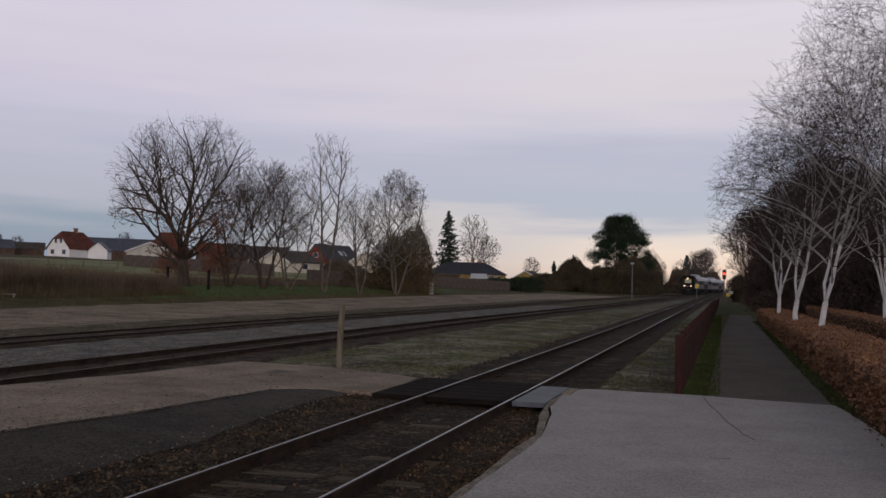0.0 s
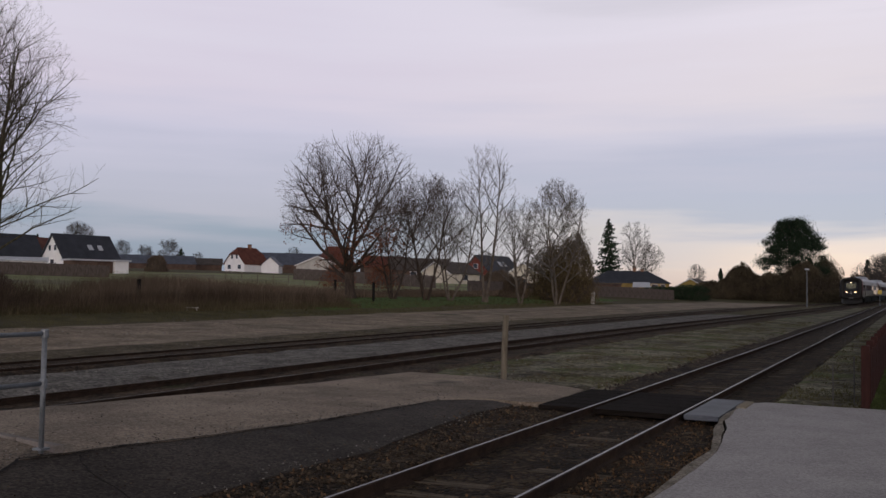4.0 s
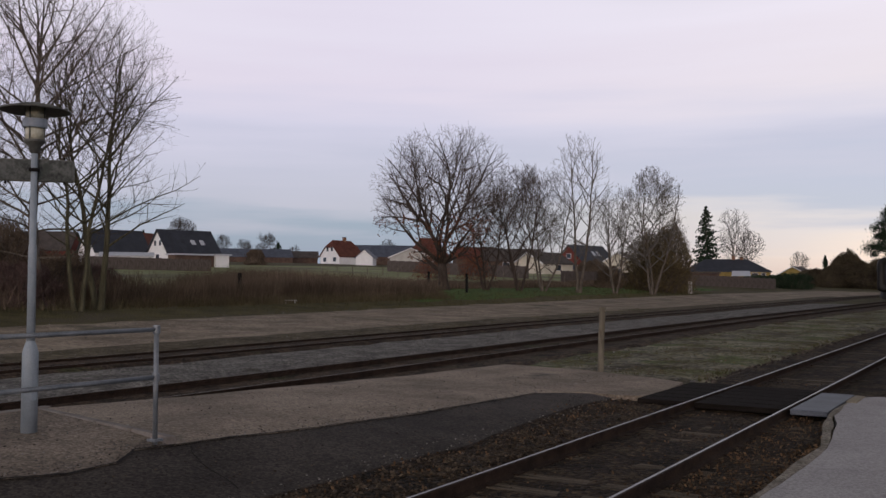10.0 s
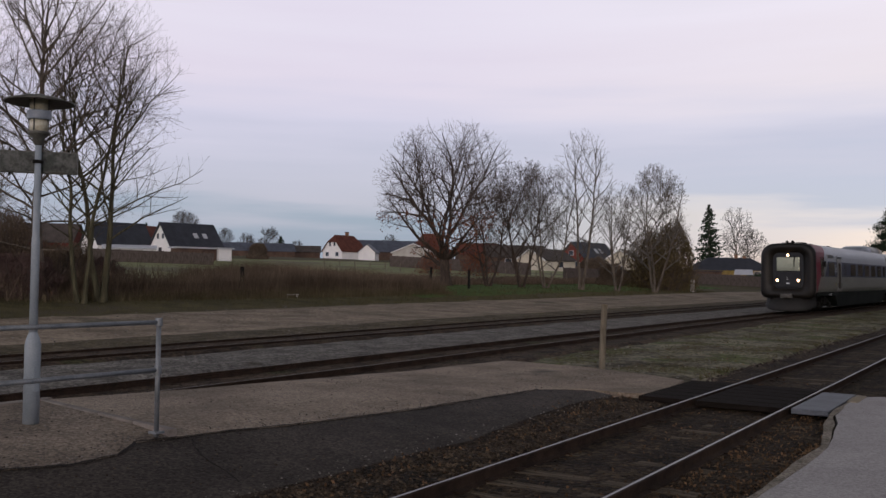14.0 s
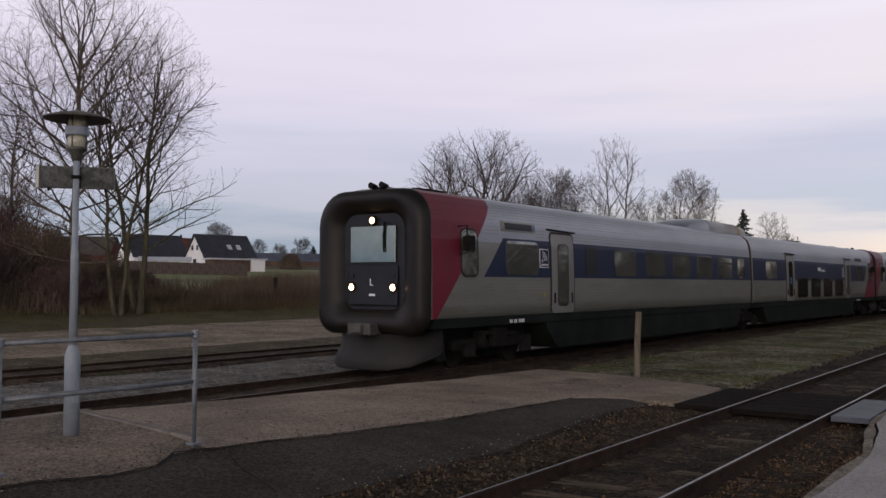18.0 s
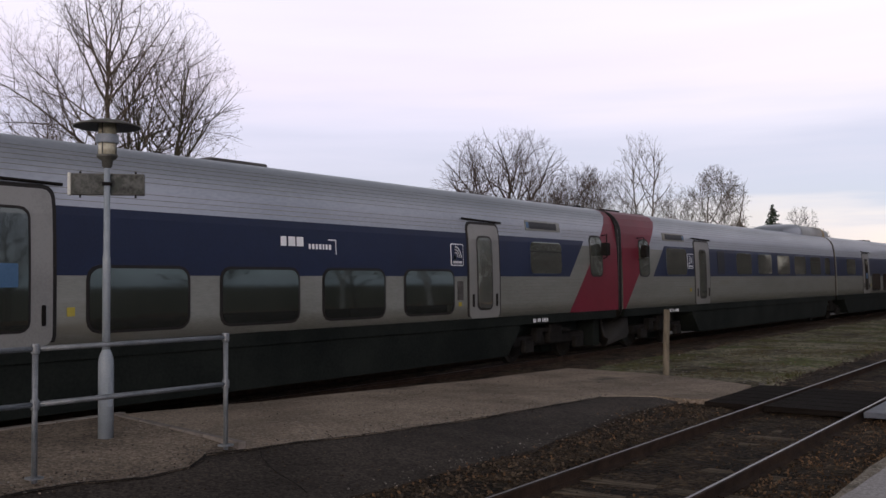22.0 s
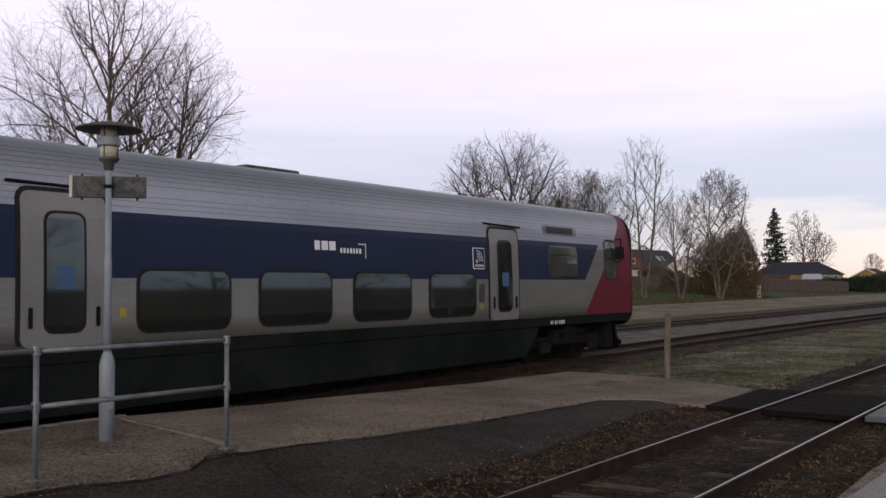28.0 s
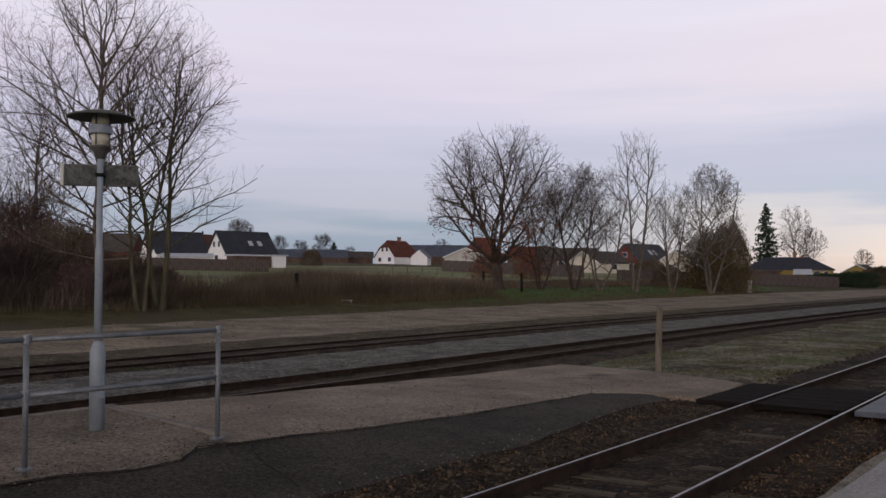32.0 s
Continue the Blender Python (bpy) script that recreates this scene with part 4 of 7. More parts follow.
def cab_front(car, y, d, lit):
    """The black rubber ring, the recessed front with windscreen and lamps, coupler and plough. y: the body's end; d: outward sign."""
    rings = [(1.50, 0.90, 3.97, 0.66, 0.0), (1.54, 0.85, 3.99, 0.70, 0.03), (1.54, 0.83, 3.995, 0.74, 0.07), (1.505, 0.86, 3.98, 0.76, 0.17), (1.425, 0.93, 3.935, 0.74, 0.26), (1.31, 1.03, 3.84, 0.68, 0.30),
             (1.16, 1.16, 3.71, 0.58, 0.28), (1.02, 1.28, 3.59, 0.46, 0.21), (0.90, 1.36, 3.50, 0.38, 0.11), (0.83, 1.39, 3.45, 0.34, 0.02)]
    s = Soup()
    n = len(ring_pts(1, 0, 1, 0.2))
    for w, zb, zt, r, out in rings:
        s.v += [(x, y + d * out, z) for x, z in ring_pts(w, zb, zt, r)]
    for i in range(len(rings) - 1):
        for k in range(n):
            j = (k + 1) % n
            q = (i * n + k, i * n + j, (i + 1) * n + j, (i + 1) * n + k)
            s.f.append(q if d < 0 else q[::-1])
    part("rubber_nose", s.mesh("rubber_nose", "rubber", True), car, "thick black rubber ring round the cab front")
    yf = y + d * 0.05
    lo, hi = min(yf, yf - d * 0.04), max(yf, yf - d * 0.04)
    fp = part("cab_door", boxmesh("cab_door", "front_black", -0.86, 0.86, lo, hi, 1.36, 3.48), car, "black recessed cab front")
    a, b = sorted((yf + d * 0.01, yf + d * 0.05))
    part("windscreen", boxmesh("windscreen", "windscreen", -0.64, 0.64, a, b, 2.40, 3.20, 0.012), fp, "pale reflecting windscreen")
    part("lower_panel", boxmesh("lower_panel", "front_black", -0.70, 0.70, a, b, 1.46, 2.34, 0.03), fp)
    a, b = sorted((yf + d * 0.05, yf + d * 0.09))
    for lx, lz, lr in ((-0.585, 1.86, 0.084), (0.585, 1.86, 0.084), (0.0, 3.32, 0.084)):
        rim = Soup().tube([(lx, yf + d * 0.03, lz), (lx, yf + d * 0.075, lz)], [lr + 0.03, lr + 0.03], 14)
        hl = part("headlight", rim.mesh("headlight_rim", "dark_metal"), fp, "round headlight" + (", lit warm white" if lit else ", unlit"))
        part("lamp", Soup().tube([(lx, yf + d * 0.06, lz), (lx, yf + d * 0.082, lz)], [lr, lr * 0.8], 14).mesh("lamp", "headlamp" if lit else "train_glass"), hl)
    for lx in (-0.585, 0.585):
        part("tail_light", Soup().tube([(lx, yf + d * 0.05, 2.12), (lx, yf + d * 0.07, 2.12)], [0.07, 0.07], 10).mesh("tail_light", "front_black"), fp)
    wp = Soup().tube([(0.36, yf + d * 0.07, 3.28), (0.33, yf + d * 0.08, 2.70)], [0.03, 0.02], 5).tube([(0.33, yf + d * 0.085, 3.05), (0.35, yf + d * 0.085, 2.62)], [0.02, 0.02], 5)
    part("wiper", wp.mesh("wiper", "dark_metal"), fp)
    cp = Soup().box(-0.32, 0.32, min(y, y + d * 0.55), max(y, y + d * 0.55), 0.84, 1.10, 0.03).box(-0.14, 0.14, min(y + d * 0.5, y + d * 0.66), max(y + d * 0.5, y + d * 0.66), 0.88, 1.06, 0.03)
    part("coupler", cp.mesh("coupler", "iron"), car, "automatic coupler under the nose")
    s = Soup()
    for i in range(9):
        u = i / 8 * 2 - 1
        for z, yy in ((0.12, 0.44), (0.40, 0.26), (0.86, 0.20)):
            s.v.append((u * (1.46 - 0.12 * z), y + d * (yy + 0.1 - 0.95 * abs(u) ** 3), z + (0.3 * abs(u) ** 5 if z < 0.2 else 0.1 * abs(u) ** 5)))
    for i in range(8):
        for k in range(2):
            q = (i * 3 + k, i * 3 + 3 + k, i * 3 + 4 + k, i * 3 + 1 + k)
            s.f.append(q if d < 0 else q[::-1])
    # added dark box for the underbody's shade; hides the gap behind the plough
    lo_, hi_ = sorted((y - d * 0.9, y - d * 0.55))
    part("plough_backing", boxmesh("plough_backing", "skirt", -1.25, 1.25, lo_, hi_, 0.25, 1.0, 0.03), car, "added dark box that closes the view behind the plough")
    me = s.mesh("plough", "plough", True)
    o = part("plough", me, car, "grey curved snow plough")
    md = o.modifiers.new("thick", "SOLIDIFY")
    md.thickness = 0.03
    part("horn", Soup().tube([(0.25, y - d * 0.1, 4.08), (0.25, y + d * 0.12, 4.09)], [0.04, 0.075], 8).tube([(-0.05, y - d * 0.1, 4.08), (-0.05, y + d * 0.12, 4.09)], [0.04, 0.075], 8)
         .box(-0.1, 0.3, y - 0.12 - d * 0.1, y + 0.12 - d * 0.1, 3.95, 4.06, 0.01).mesh("horn", "dark_metal"), car)


def car_shell(car, y0, y1):
    """The silver shell of a car from y0 to y1 with its floor and end walls."""
    v, f = [], []
    ring = [(w, z) for w, z in BODY] + [(-w, z) for w, z in BODY[-2::-1]]
    n = len(ring)
    ys = [y0, y1]
    for y in ys:
        v += [(x, y, z) for x, z in ring]
    mats = []
    for i in range(n - 1):
        f.append((i, n + i, n + i + 1, i + 1)[::-1])
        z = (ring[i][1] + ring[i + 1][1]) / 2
        # skin above the windows gets the silver with sky light in its colour
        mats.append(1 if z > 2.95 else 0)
    v += v[:2 * n]
    f += [tuple(range(2 * n, 3 * n)), tuple(range(4 * n - 1, 3 * n - 1, -1)), (2 * n, 3 * n - 1, 4 * n - 1, 3 * n)]
    mats += [0, 0, 0]
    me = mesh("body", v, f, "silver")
    me.materials.append(M["skylit_silver"])
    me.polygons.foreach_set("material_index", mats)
    for i in range(n - 1):
        me.polygons[i].use_smooth = True
    part("body", me, car, "silver corrugated aluminium body")


def wifi(car, side, y0, y1, z0, z1):
    b = part("sign", pmesh("sign", "white_paint", y0, y1, z0, z1, 0.012, side, r=0.03), car, "white framed pictogram sign")
    part("sign_field", pmesh("sign_field", "blue", y0 + 0.02, y1 - 0.02, z0 + 0.02, z1 - 0.02, 0.016, side, r=0.02), b)
    cy, cz = y0 + 0.13, z0 + 0.17
    s = Soup()
    for r in (0.09, 0.15, 0.21):
        prev = None
        for k in range(7):
            a = radians(k * 15)
            cur = []
            for rr in (r, r + 0.032):
                yy, zz = cy + rr * math.cos(a), cz + rr * math.sin(a)
                cur.append((side * (half(zz) + 0.02), yy, zz))
            if prev:
                s.add(prev + cur, [(0, 1, 3, 2), (0, 2, 3, 1)])
            prev = cur
    for k in range(1):
        s.add([(side * (half(cz) + 0.02), cy + 0.045 * math.cos(a), cz + 0.045 * math.sin(a)) for a in [i * math.pi / 4 for i in range(8)]], [tuple(range(8)), tuple(range(7, -1, -1))])
    s.add([(side * (half(z) + 0.02), y, z) for y, z in ((y0 + 0.06, z0 + 0.05), (y1 - 0.06, z0 + 0.05), (y1 - 0.06, z0 + 0.1), (y0 + 0.06, z0 + 0.1))], [(0, 1, 2, 3), (3, 2, 1, 0)])
    part("pictogram", s.mesh("pictogram", "white_paint"), b)


def band(car, side, z0, z1, ya, yb, off=0.004, material="blue", name="blue_band"):
    part(name, strip(Soup(), z0, z1, ya, yb, off, side).mesh(name, material), car)


def ribs(car, side, segs):
    """Fine horizontal joints of the corrugated side."""
    for z, ya, yb in segs:
        part("rib", strip(Soup(), z, z + 0.009, const(ya), const(yb), 0.003, side).mesh("rib", "groove"), car)


def bars(car, side, y, z, widths, hgt, name="lettering", label="white lettering"):
    """Unreadable or proprietary lettering as plain bars."""
    for a, b in widths:
        s = Soup()
        s.add([(side * (half(max(zz, 1.2)) + 0.012), yy, zz) for yy, zz in ((y + a, z), (y + b, z), (y + b, z + hgt), (y + a, z + hgt))], [(0, 1, 2, 3)])
        part(name, s.mesh(name, "white_paint"), car, label)


def skirt(car, y0, y1, gaps):
    """Dark grey lower panels between the bogies."""
    edges = [y0] + [e for g in gaps for e in g] + [y1]
    for a, b in zip(edges[::2], edges[1::2]):
        if b - a > 0.05:
            ca, cb = (0.55 if a > y0 + 0.01 else 0.0), (0.55 if b < y1 - 0.01 else 0.0)
            side_ = [(a, 1.19), (a, 0.86), (a + ca, 0.30), (b - cb, 0.30), (b, 0.86), (b, 1.19)]
            s = Soup()
            s.add([(x, yy, z) for x in (-1.50, 1.50) for yy, z in side_], [(5, 4, 3, 2, 1, 0), (6, 7, 8, 9, 10, 11)] + [(i, (i + 1) % 6, 6 + (i + 1) % 6, 6 + i) for i in range(6)])
            part("skirt", s.mesh("skirt", "skirt"), car, "dark grey skirt panel")
    part("sole_bar", boxmesh("sole_bar", "skirt", -1.535, 1.535, y0 + 0.01, y1 - 0.01, 0.98, 1.195, 0.01), car)


def power_car(name, lit):
    """MF car: cab at -21.8, joint at 0; y runs rearwards."""
    car = thing(name, (0, 0, 0), "silver railcar with red cab end and blue window band", "train car", "train cars")
    E = -21.8
    car_shell(car, E - 0.1, -0.17)
    skirt(car, E, -0.17, [(E, E + 4.9), (-1.3, -0.17)])
    for side in (1, -1):
        band(car, side, 1.2, 4.0, const(E - 0.1), line(1.2, E + 0.06, 3.8, E + 2.42), 0.006, "red", "red_end")
        band(car, side, 2.1, 3.02, line(2.1, E + 1.88, 3.02, E + 2.75), const(-0.18))
        for z in (1.30, 1.38, 1.46, 1.54, 1.62, 1.70, 1.78, 1.86, 1.94, 2.02):
            ribs(car, side, [(z, E + 0.25 + (z - 1.2) * 0.91, E + 4.95), (z, E + 6.35, -0.18)])
        for z in (3.10, 3.18, 3.26, 3.43, 3.51, 3.58, 3.65, 3.72, 3.78):
            ribs(car, side, [(z, E + 0.12 + (z - 1.2) * 0.91, E + (2.6 if z < 3.4 else 21.4)), (z, E + 4.4, -0.18)] if z < 3.4 else [(z, E + 0.12 + (z - 1.2) * 0.91, -0.18)])
        rows_window(car, side, E + 1.0, E + 1.62, 2.13, 3.14, "mirror_glass", "cab_window", label="tall rounded cab side window", r=0.16)
        mi = Soup().box(side * 1.60 if side > 0 else -1.78, 1.78 if side > 0 else -1.60, E + 0.95, E + 1.20, 2.66, 3.0, 0.03)
        mi.tube([(side * 1.5, E + 0.9, 3.2), (side * 1.68, E + 1.0, 3.22), (side * 1.68, E + 1.0, 2.62), (side * 1.53, E + 0.9, 2.58)], [0.018] * 4, 5)
        part("wing_mirror", mi.mesh("wing_mirror", "dark_metal"), car)
        rows_window(car, side, E + 2.84, E + 4.36, 2.15, 2.97, "mirror_glass", rim="blue", r=0.14)
        disp = part("destination_display", pmesh("destination_display", "silver", E + 2.70, E + 4.30, 3.19, 3.42, 0.02, side, r=0.03), car, "dark destination display in a silver frame")
        part("display_pane", pmesh("display_pane", "front_black", E + 2.86, E + 4.12, 3.23, 3.39, 0.026, side, r=0.02), disp)
        part("display_label", pmesh("display_label", "blue_notice", E + 4.14, E + 4.26, 3.24, 3.38, 0.026, side, r=0.01), disp)
        wifi(car, side, E + 4.44, E + 4.90, 2.35, 2.82)
        doorway(car, side, E + 5.05, E + 6.24, 0)
        part("dark_panel", pmesh("dark_panel", "front_black", E + 7.0, E + 7.64, 2.18, 2.97, 0.012, side, r=0.06), car)
        for y0, y1 in ((8.82, 10.35), (11.08, 12.62), (13.32, 14.88), (15.54, 17.08), (17.77, 19.30), (20.0, 20.80)):
            rows_window(car, side, E + y0, E + y1, 2.17, 2.93, "mirror_glass", rim="blue", r=0.14)
        part("vent_bar", pmesh("vent_bar", "rubber", E + 17.77, E + 19.3, 2.70, 2.73, 0.024, side, r=0.01), car)
        part("label", pmesh("label", "yellow_label", E + 4.62, E + 4.72, 1.62, 1.72, 0.012, side, r=0.01), car)
        bars(car, side, E + 3.0, 1.02, ((0, 0.05), (0.075, 0.12), (0.2, 0.25), (0.275, 0.325), (0.41, 0.45), (0.475, 0.525), (0.55, 0.6), (0.625, 0.675)), 0.085, "number_bars", "white stencilled number bars")
    bogie(car, E + 3.0, None)
    cab_front(car, E - 0.1, -1, lit)
    # roof gear
    def hood(name, label, cuts, material):
        h = Soup()
        k = 12
        for y, w, zt in cuts:
            h.v += [(w * math.copysign(abs(math.cos(math.pi * i / k)) ** 0.45, math.cos(math.pi * i / k)), y, 3.8 + (zt - 3.8) * math.sin(math.pi * i / k) ** 0.45) for i in range(k + 1)]
        for i in range(len(cuts) - 1):
            h.f += [(i * (k + 1) + j, (i + 1) * (k + 1) + j, (i + 1) * (k + 1) + j + 1, i * (k + 1) + j + 1) for j in range(k)]
        n0 = (len(cuts) - 1) * (k + 1)
        h.f += [tuple(range(k, -1, -1)), tuple(range(n0, n0 + k + 1))]
        return part(name, h.mesh(name, material, True), car, label)
    hood("fairing_nose", "rounded front of the roof fairing", [(-4.95, 0.62, 4.06), (-4.75, 0.82, 4.22), (-4.35, 0.96, 4.34), (-3.65, 1.02, 4.43), (-3.35, 1.02, 4.44)], "skylit_silver")
    hood("fairing_collar", "dark joint of the roof fairing", [(-3.37, 0.99, 4.41), (-3.29, 0.99, 4.41)], "bellows")
    hood("roof_fairing", "long silver roof fairing", [(-3.31, 1.02, 4.43), (-1.75, 1.02, 4.43), (-0.09, 1.02, 4.42)], "fairing")
    hood("stained_panel", "rust-stained end of the roof fairing", [(-0.10, 1.025, 4.425), (0.20, 1.025, 4.42)], "stain")
    hood("fairing_end", "tapered end of the roof fairing", [(0.19, 1.02, 4.415), (0.95, 1.0, 4.36), (1.40, 0.90, 4.16)], "fairing")
    part("roof_box", Soup().box(-0.6, 0.6, E + 0.7, E + 1.7, 3.95, 4.09, 0.04).mesh("roof_box", "dark_metal"), car)
    part("roof_box", Soup().box(-0.5, 0.5, E + 2.9, E + 3.6, 3.95, 4.08, 0.04).mesh("roof_box", "iron"), car)
    for k in range(3):
        part("exhaust_pipe", Soup().box(-0.25, 0.2, E + 9.0 + k * 0.42, E + 9.25 + k * 0.42, 3.97, 4.14 - 0.03 * k, 0.03).mesh("exhaust_pipe", "dark_metal"), car)
    for y in (6.6, 12.5):
        part("roof_vent", Soup().box(-0.2, 0.2, E + y, E + y + 0.3, 3.97, 4.07, 0.02).mesh("roof_vent", "dark_metal"), car)
    CARS.append(car)
    return car


def trailer_car(name, lit, notice=0):
    """FS car: joint at 0, cab at 22.2, with low-floor windows."""
    car = thing(name, (0, 0, 0), "silver low-floor railcar with blue band and red cab end", "train car", "train cars")
    E = 22.3
    car_shell(car, 0.17, E + 0.1)
    skirt(car, 0.17, E, [(0.17, 1.6), (E - 4.9, E)])
    prof = [(1.40, 0.95)] + BODY[1:]
    ring = [(w, z) for w, z in prof] + [(-w, z) for w, z in prof[-2::-1]]
    bs = Soup()
    cuts = [(-0.20, 0.955), (-0.13, 0.985), (-0.065, 0.955), (0.0, 0.985), (0.065, 0.955), (0.13, 0.985), (0.20, 0.955)]
    bs.v = [(x * k, y, 0.95 + (z - 0.95) * (k + 0.01)) for y, k in cuts for x, z in ring]
    nr = len(ring)
    bs.f = [(i * nr + j, (i + 1) * nr + j, (i + 1) * nr + j + 1, i * nr + j + 1) for i in range(len(cuts) - 1) for j in range(nr - 1)]
    part("gangway_bellows", bs.mesh("gangway_bellows", "bellows"), car, "dark folded gangway bellows between the cars")
    for side in (1, -1):
        band(car, side, 1.2, 4.0, line(1.2, E - 2.64, 3.8, E - 0.25), const(E + 0.1), 0.006, "red", "red_end")
        band(car, side, 2.1, 3.02, const(0.18), const(E - 17.7))
        band(car, side, 2.1, 3.02, const(E - 17.7), line(2.1, E - 2.61, 3.02, E - 1.80))
        for z in (1.30, 1.38, 1.46, 1.54, 1.62, 1.70, 1.78, 1.86, 1.94, 2.02):
            ribs(car, side, [(z, 0.18, E - 17.75), (z, E - 5.72, E - 2.72 + (z - 1.2) * 0.92)])
        for z in (3.10, 3.18, 3.26, 3.43, 3.51, 3.58, 3.65, 3.72, 3.78):
            ribs(car, side, [(z, 0.18, E - 4.75), (z, E - 2.9, E - 2.75 + (z - 1.2) * 0.92)] if z < 3.4 else [(z, 0.18, E - 2.75 + (z - 1.2) * 0.92)])
        rows_window(car, side, 1.86, 3.36, 2.17, 2.93, "mirror_glass", rim="blue", r=0.14)
        doorway(car, side, E - 17.58, E - 16.38, 1)
        for y0, y1 in ((-15.85, -14.25), (-13.60, -12.0), (-11.37, -9.78), (-9.14, -7.58)):
            rows_window(car, side, E + y0, E + y1, 1.36, 2.20, "train_glass", r=0.16)
        wifi(car, side, E - 7.64, E - 7.20, 2.32, 2.78)
        doorway(car, side, E - 7.0, E - 5.85, notice)
        disp = part("destination_display", pmesh("destination_display", "silver", E - 4.62, E - 3.0, 3.19, 3.42, 0.02, side, r=0.03), car, "dark destination display in a silver frame")
        part("display_pane", pmesh("display_pane", "front_black", E - 4.46, E - 3.18, 3.23, 3.39, 0.026, side, r=0.02), disp)
        rows_window(car, side, E - 4.48, E - 3.02, 2.17, 2.92, "mirror_glass", rim="blue", r=0.14)
        part("vent_bar", pmesh("vent_bar", "rubber", E - 4.46, E - 3.04, 2.68, 2.71, 0.024, side, r=0.01), car)
        part("display_label", pmesh("display_label", "blue_notice", E - 4.59, E - 4.48, 3.24, 3.38, 0.026, side, r=0.01), disp)
        part("label", pmesh("label", "yellow_label", E - 7.38, E - 7.28, 1.47, 1.56, 0.012, side, r=0.01), car)
        rows_window(car, side, E - 1.46, E - 0.82, 2.13, 3.14, "mirror_glass", "cab_window", label="tall rounded cab side window", r=0.16)
        mi = Soup().box(1.60 if side > 0 else -1.78, 1.78 if side > 0 else -1.60, E - 1.02, E - 0.77, 2.66, 3.0, 0.03)
        mi.tube([(side * 1.5, E - 0.72, 3.2), (side * 1.68, E - 0.8, 3.22), (side * 1.68, E - 0.8, 2.62), (side * 1.53, E - 0.72, 2.58)], [0.018] * 4, 5)
        part("wing_mirror", mi.mesh("wing_mirror", "dark_metal"), car)
        bars(car, side, E - 12.38, 2.60, ((0, 0.13), (0.17, 0.33), (0.36, 0.52)), 0.16, "operator_mark", "plain white operator mark")
        bars(car, side, E - 11.74, 2.56, ((0, 0.05), (0.08, 0.14), (0.17, 0.22), (0.25, 0.31), (0.34, 0.38), (0.41, 0.46), (0.49, 0.55)), 0.09, "operator_mark", "plain white operator mark")
        bars(car, side, E - 11.08, 2.48, ((0, 0.022),), 0.26, "operator_mark", "plain white operator mark")
        bars(car, side, E - 11.26, 2.72, ((0, 0.19),), 0.022, "operator_mark", "plain white operator mark")
        part("label", pmesh("label", "yellow_label", E - 16.17, E - 16.06, 1.56, 1.68, 0.012, side, r=0.01), car)
        part("door_controls", pmesh("door_controls", "iron", E - 7.42, E - 7.22, 1.60, 2.0, 0.012, side, r=0.02), car)
        bars(car, side, E - 4.4, 1.02, ((0, 0.05), (0.075, 0.12), (0.2, 0.25), (0.275, 0.325), (0.41, 0.45), (0.475, 0.525), (0.55, 0.6), (0.625, 0.675)), 0.085, "number_bars", "white stencilled number bars")
    bogie(car, 0.0, None)
    bogie(car, E - 2.9, None)
    cab_front(car, E + 0.1, 1, lit)
    part("roof_box", Soup().box(-0.5, 0.5, 9.3, 10.6, 3.95, 4.11, 0.04).mesh("roof_box", "iron"), car)
    part("roof_box", Soup().box(-0.5, 0.5, E - 5.4, E - 4.6, 3.95, 4.07, 0.04).mesh("roof_box", "iron"), car)
    part("roof_box", Soup().box(-0.45, 0.45, E - 4.3, E - 2.6, 3.95, 4.04, 0.03).mesh("roof_box", "iron"), car)
    CARS.append(car)
    return car


power_car("railcar", True)
trailer_car("railcar", False)
power_car("railcar", False)
trailer_car("railcar", False, 1)
# line letter on the leading front
lt = bpy.data.curves.new("line_letter", "FONT")
lt.body, lt.size, lt.extrude, lt.align_x = "L", 0.22, 0.004, "CENTER"
lt.materials.append(M["white_paint"])
lo = part("line_letter", lt, CARS[0], "white line letter")
lo.matrix_local = pose(-0.02, -21.9 - 0.112, 1.90, 90, 0, 0)
part("number_bars", Soup().box(-0.085, 0.085, -22.014, -22.004, 1.67, 1.72).mesh("number_bars", "white_paint"), CARS[0], "white number bars")

# where the first joint between cars stands along the line, second by second
RUN = [(0.0, 216.0), (2.0, 193.5), (4.0, 170.0), (6.0, 151.5), (8.0, 131.0), (10.0, 113.0), (11.0, 105.6), (12.0, 96.6), (13.0, 86.8), (14.0, 76.7), (15.0, 67.0), (16.5, 52.0), (17.0, 47.0), (18.0, 37.35), (18.5, 32.55), (19.0, 27.75),
       (19.5, 22.95), (20.0, 18.6), (20.5, 14.05), (21.0, 9.6), (22.0, 0.35), (22.5, -3.95), (23.0, -8.1), (23.5, -12.1), (24.0, -16.1), (24.5, -20.0), (25.0, -23.7), (25.5, -27.3),
       (27.5, -40.7), (28.0, -43.45), (28.7, -47.5), (29.1, -49.8), (29.5, -52.0), (29.9, -54.05), (30.3, -56.15), (30.7, -58.2), (31.1, -60.4), (32.0, -65.2)]
OFFSETS = [(0.0, -18.8), (0.0, 19.3), (44.7, 44.7 - 18.8), (44.7, 44.7 + 19.3)]


def along(t):
    """Smooth position on the line at t seconds."""
    ts, ss = [r[0] for r in RUN], [r[1] for r in RUN]
    w = np.linspace(-0.6, 0.6, 9)
    return float(np.mean(np.interp(np.clip(t + w, 0, 32), ts, ss))) if 0.6 < t < 31.4 else lerp(t, ts, ss)


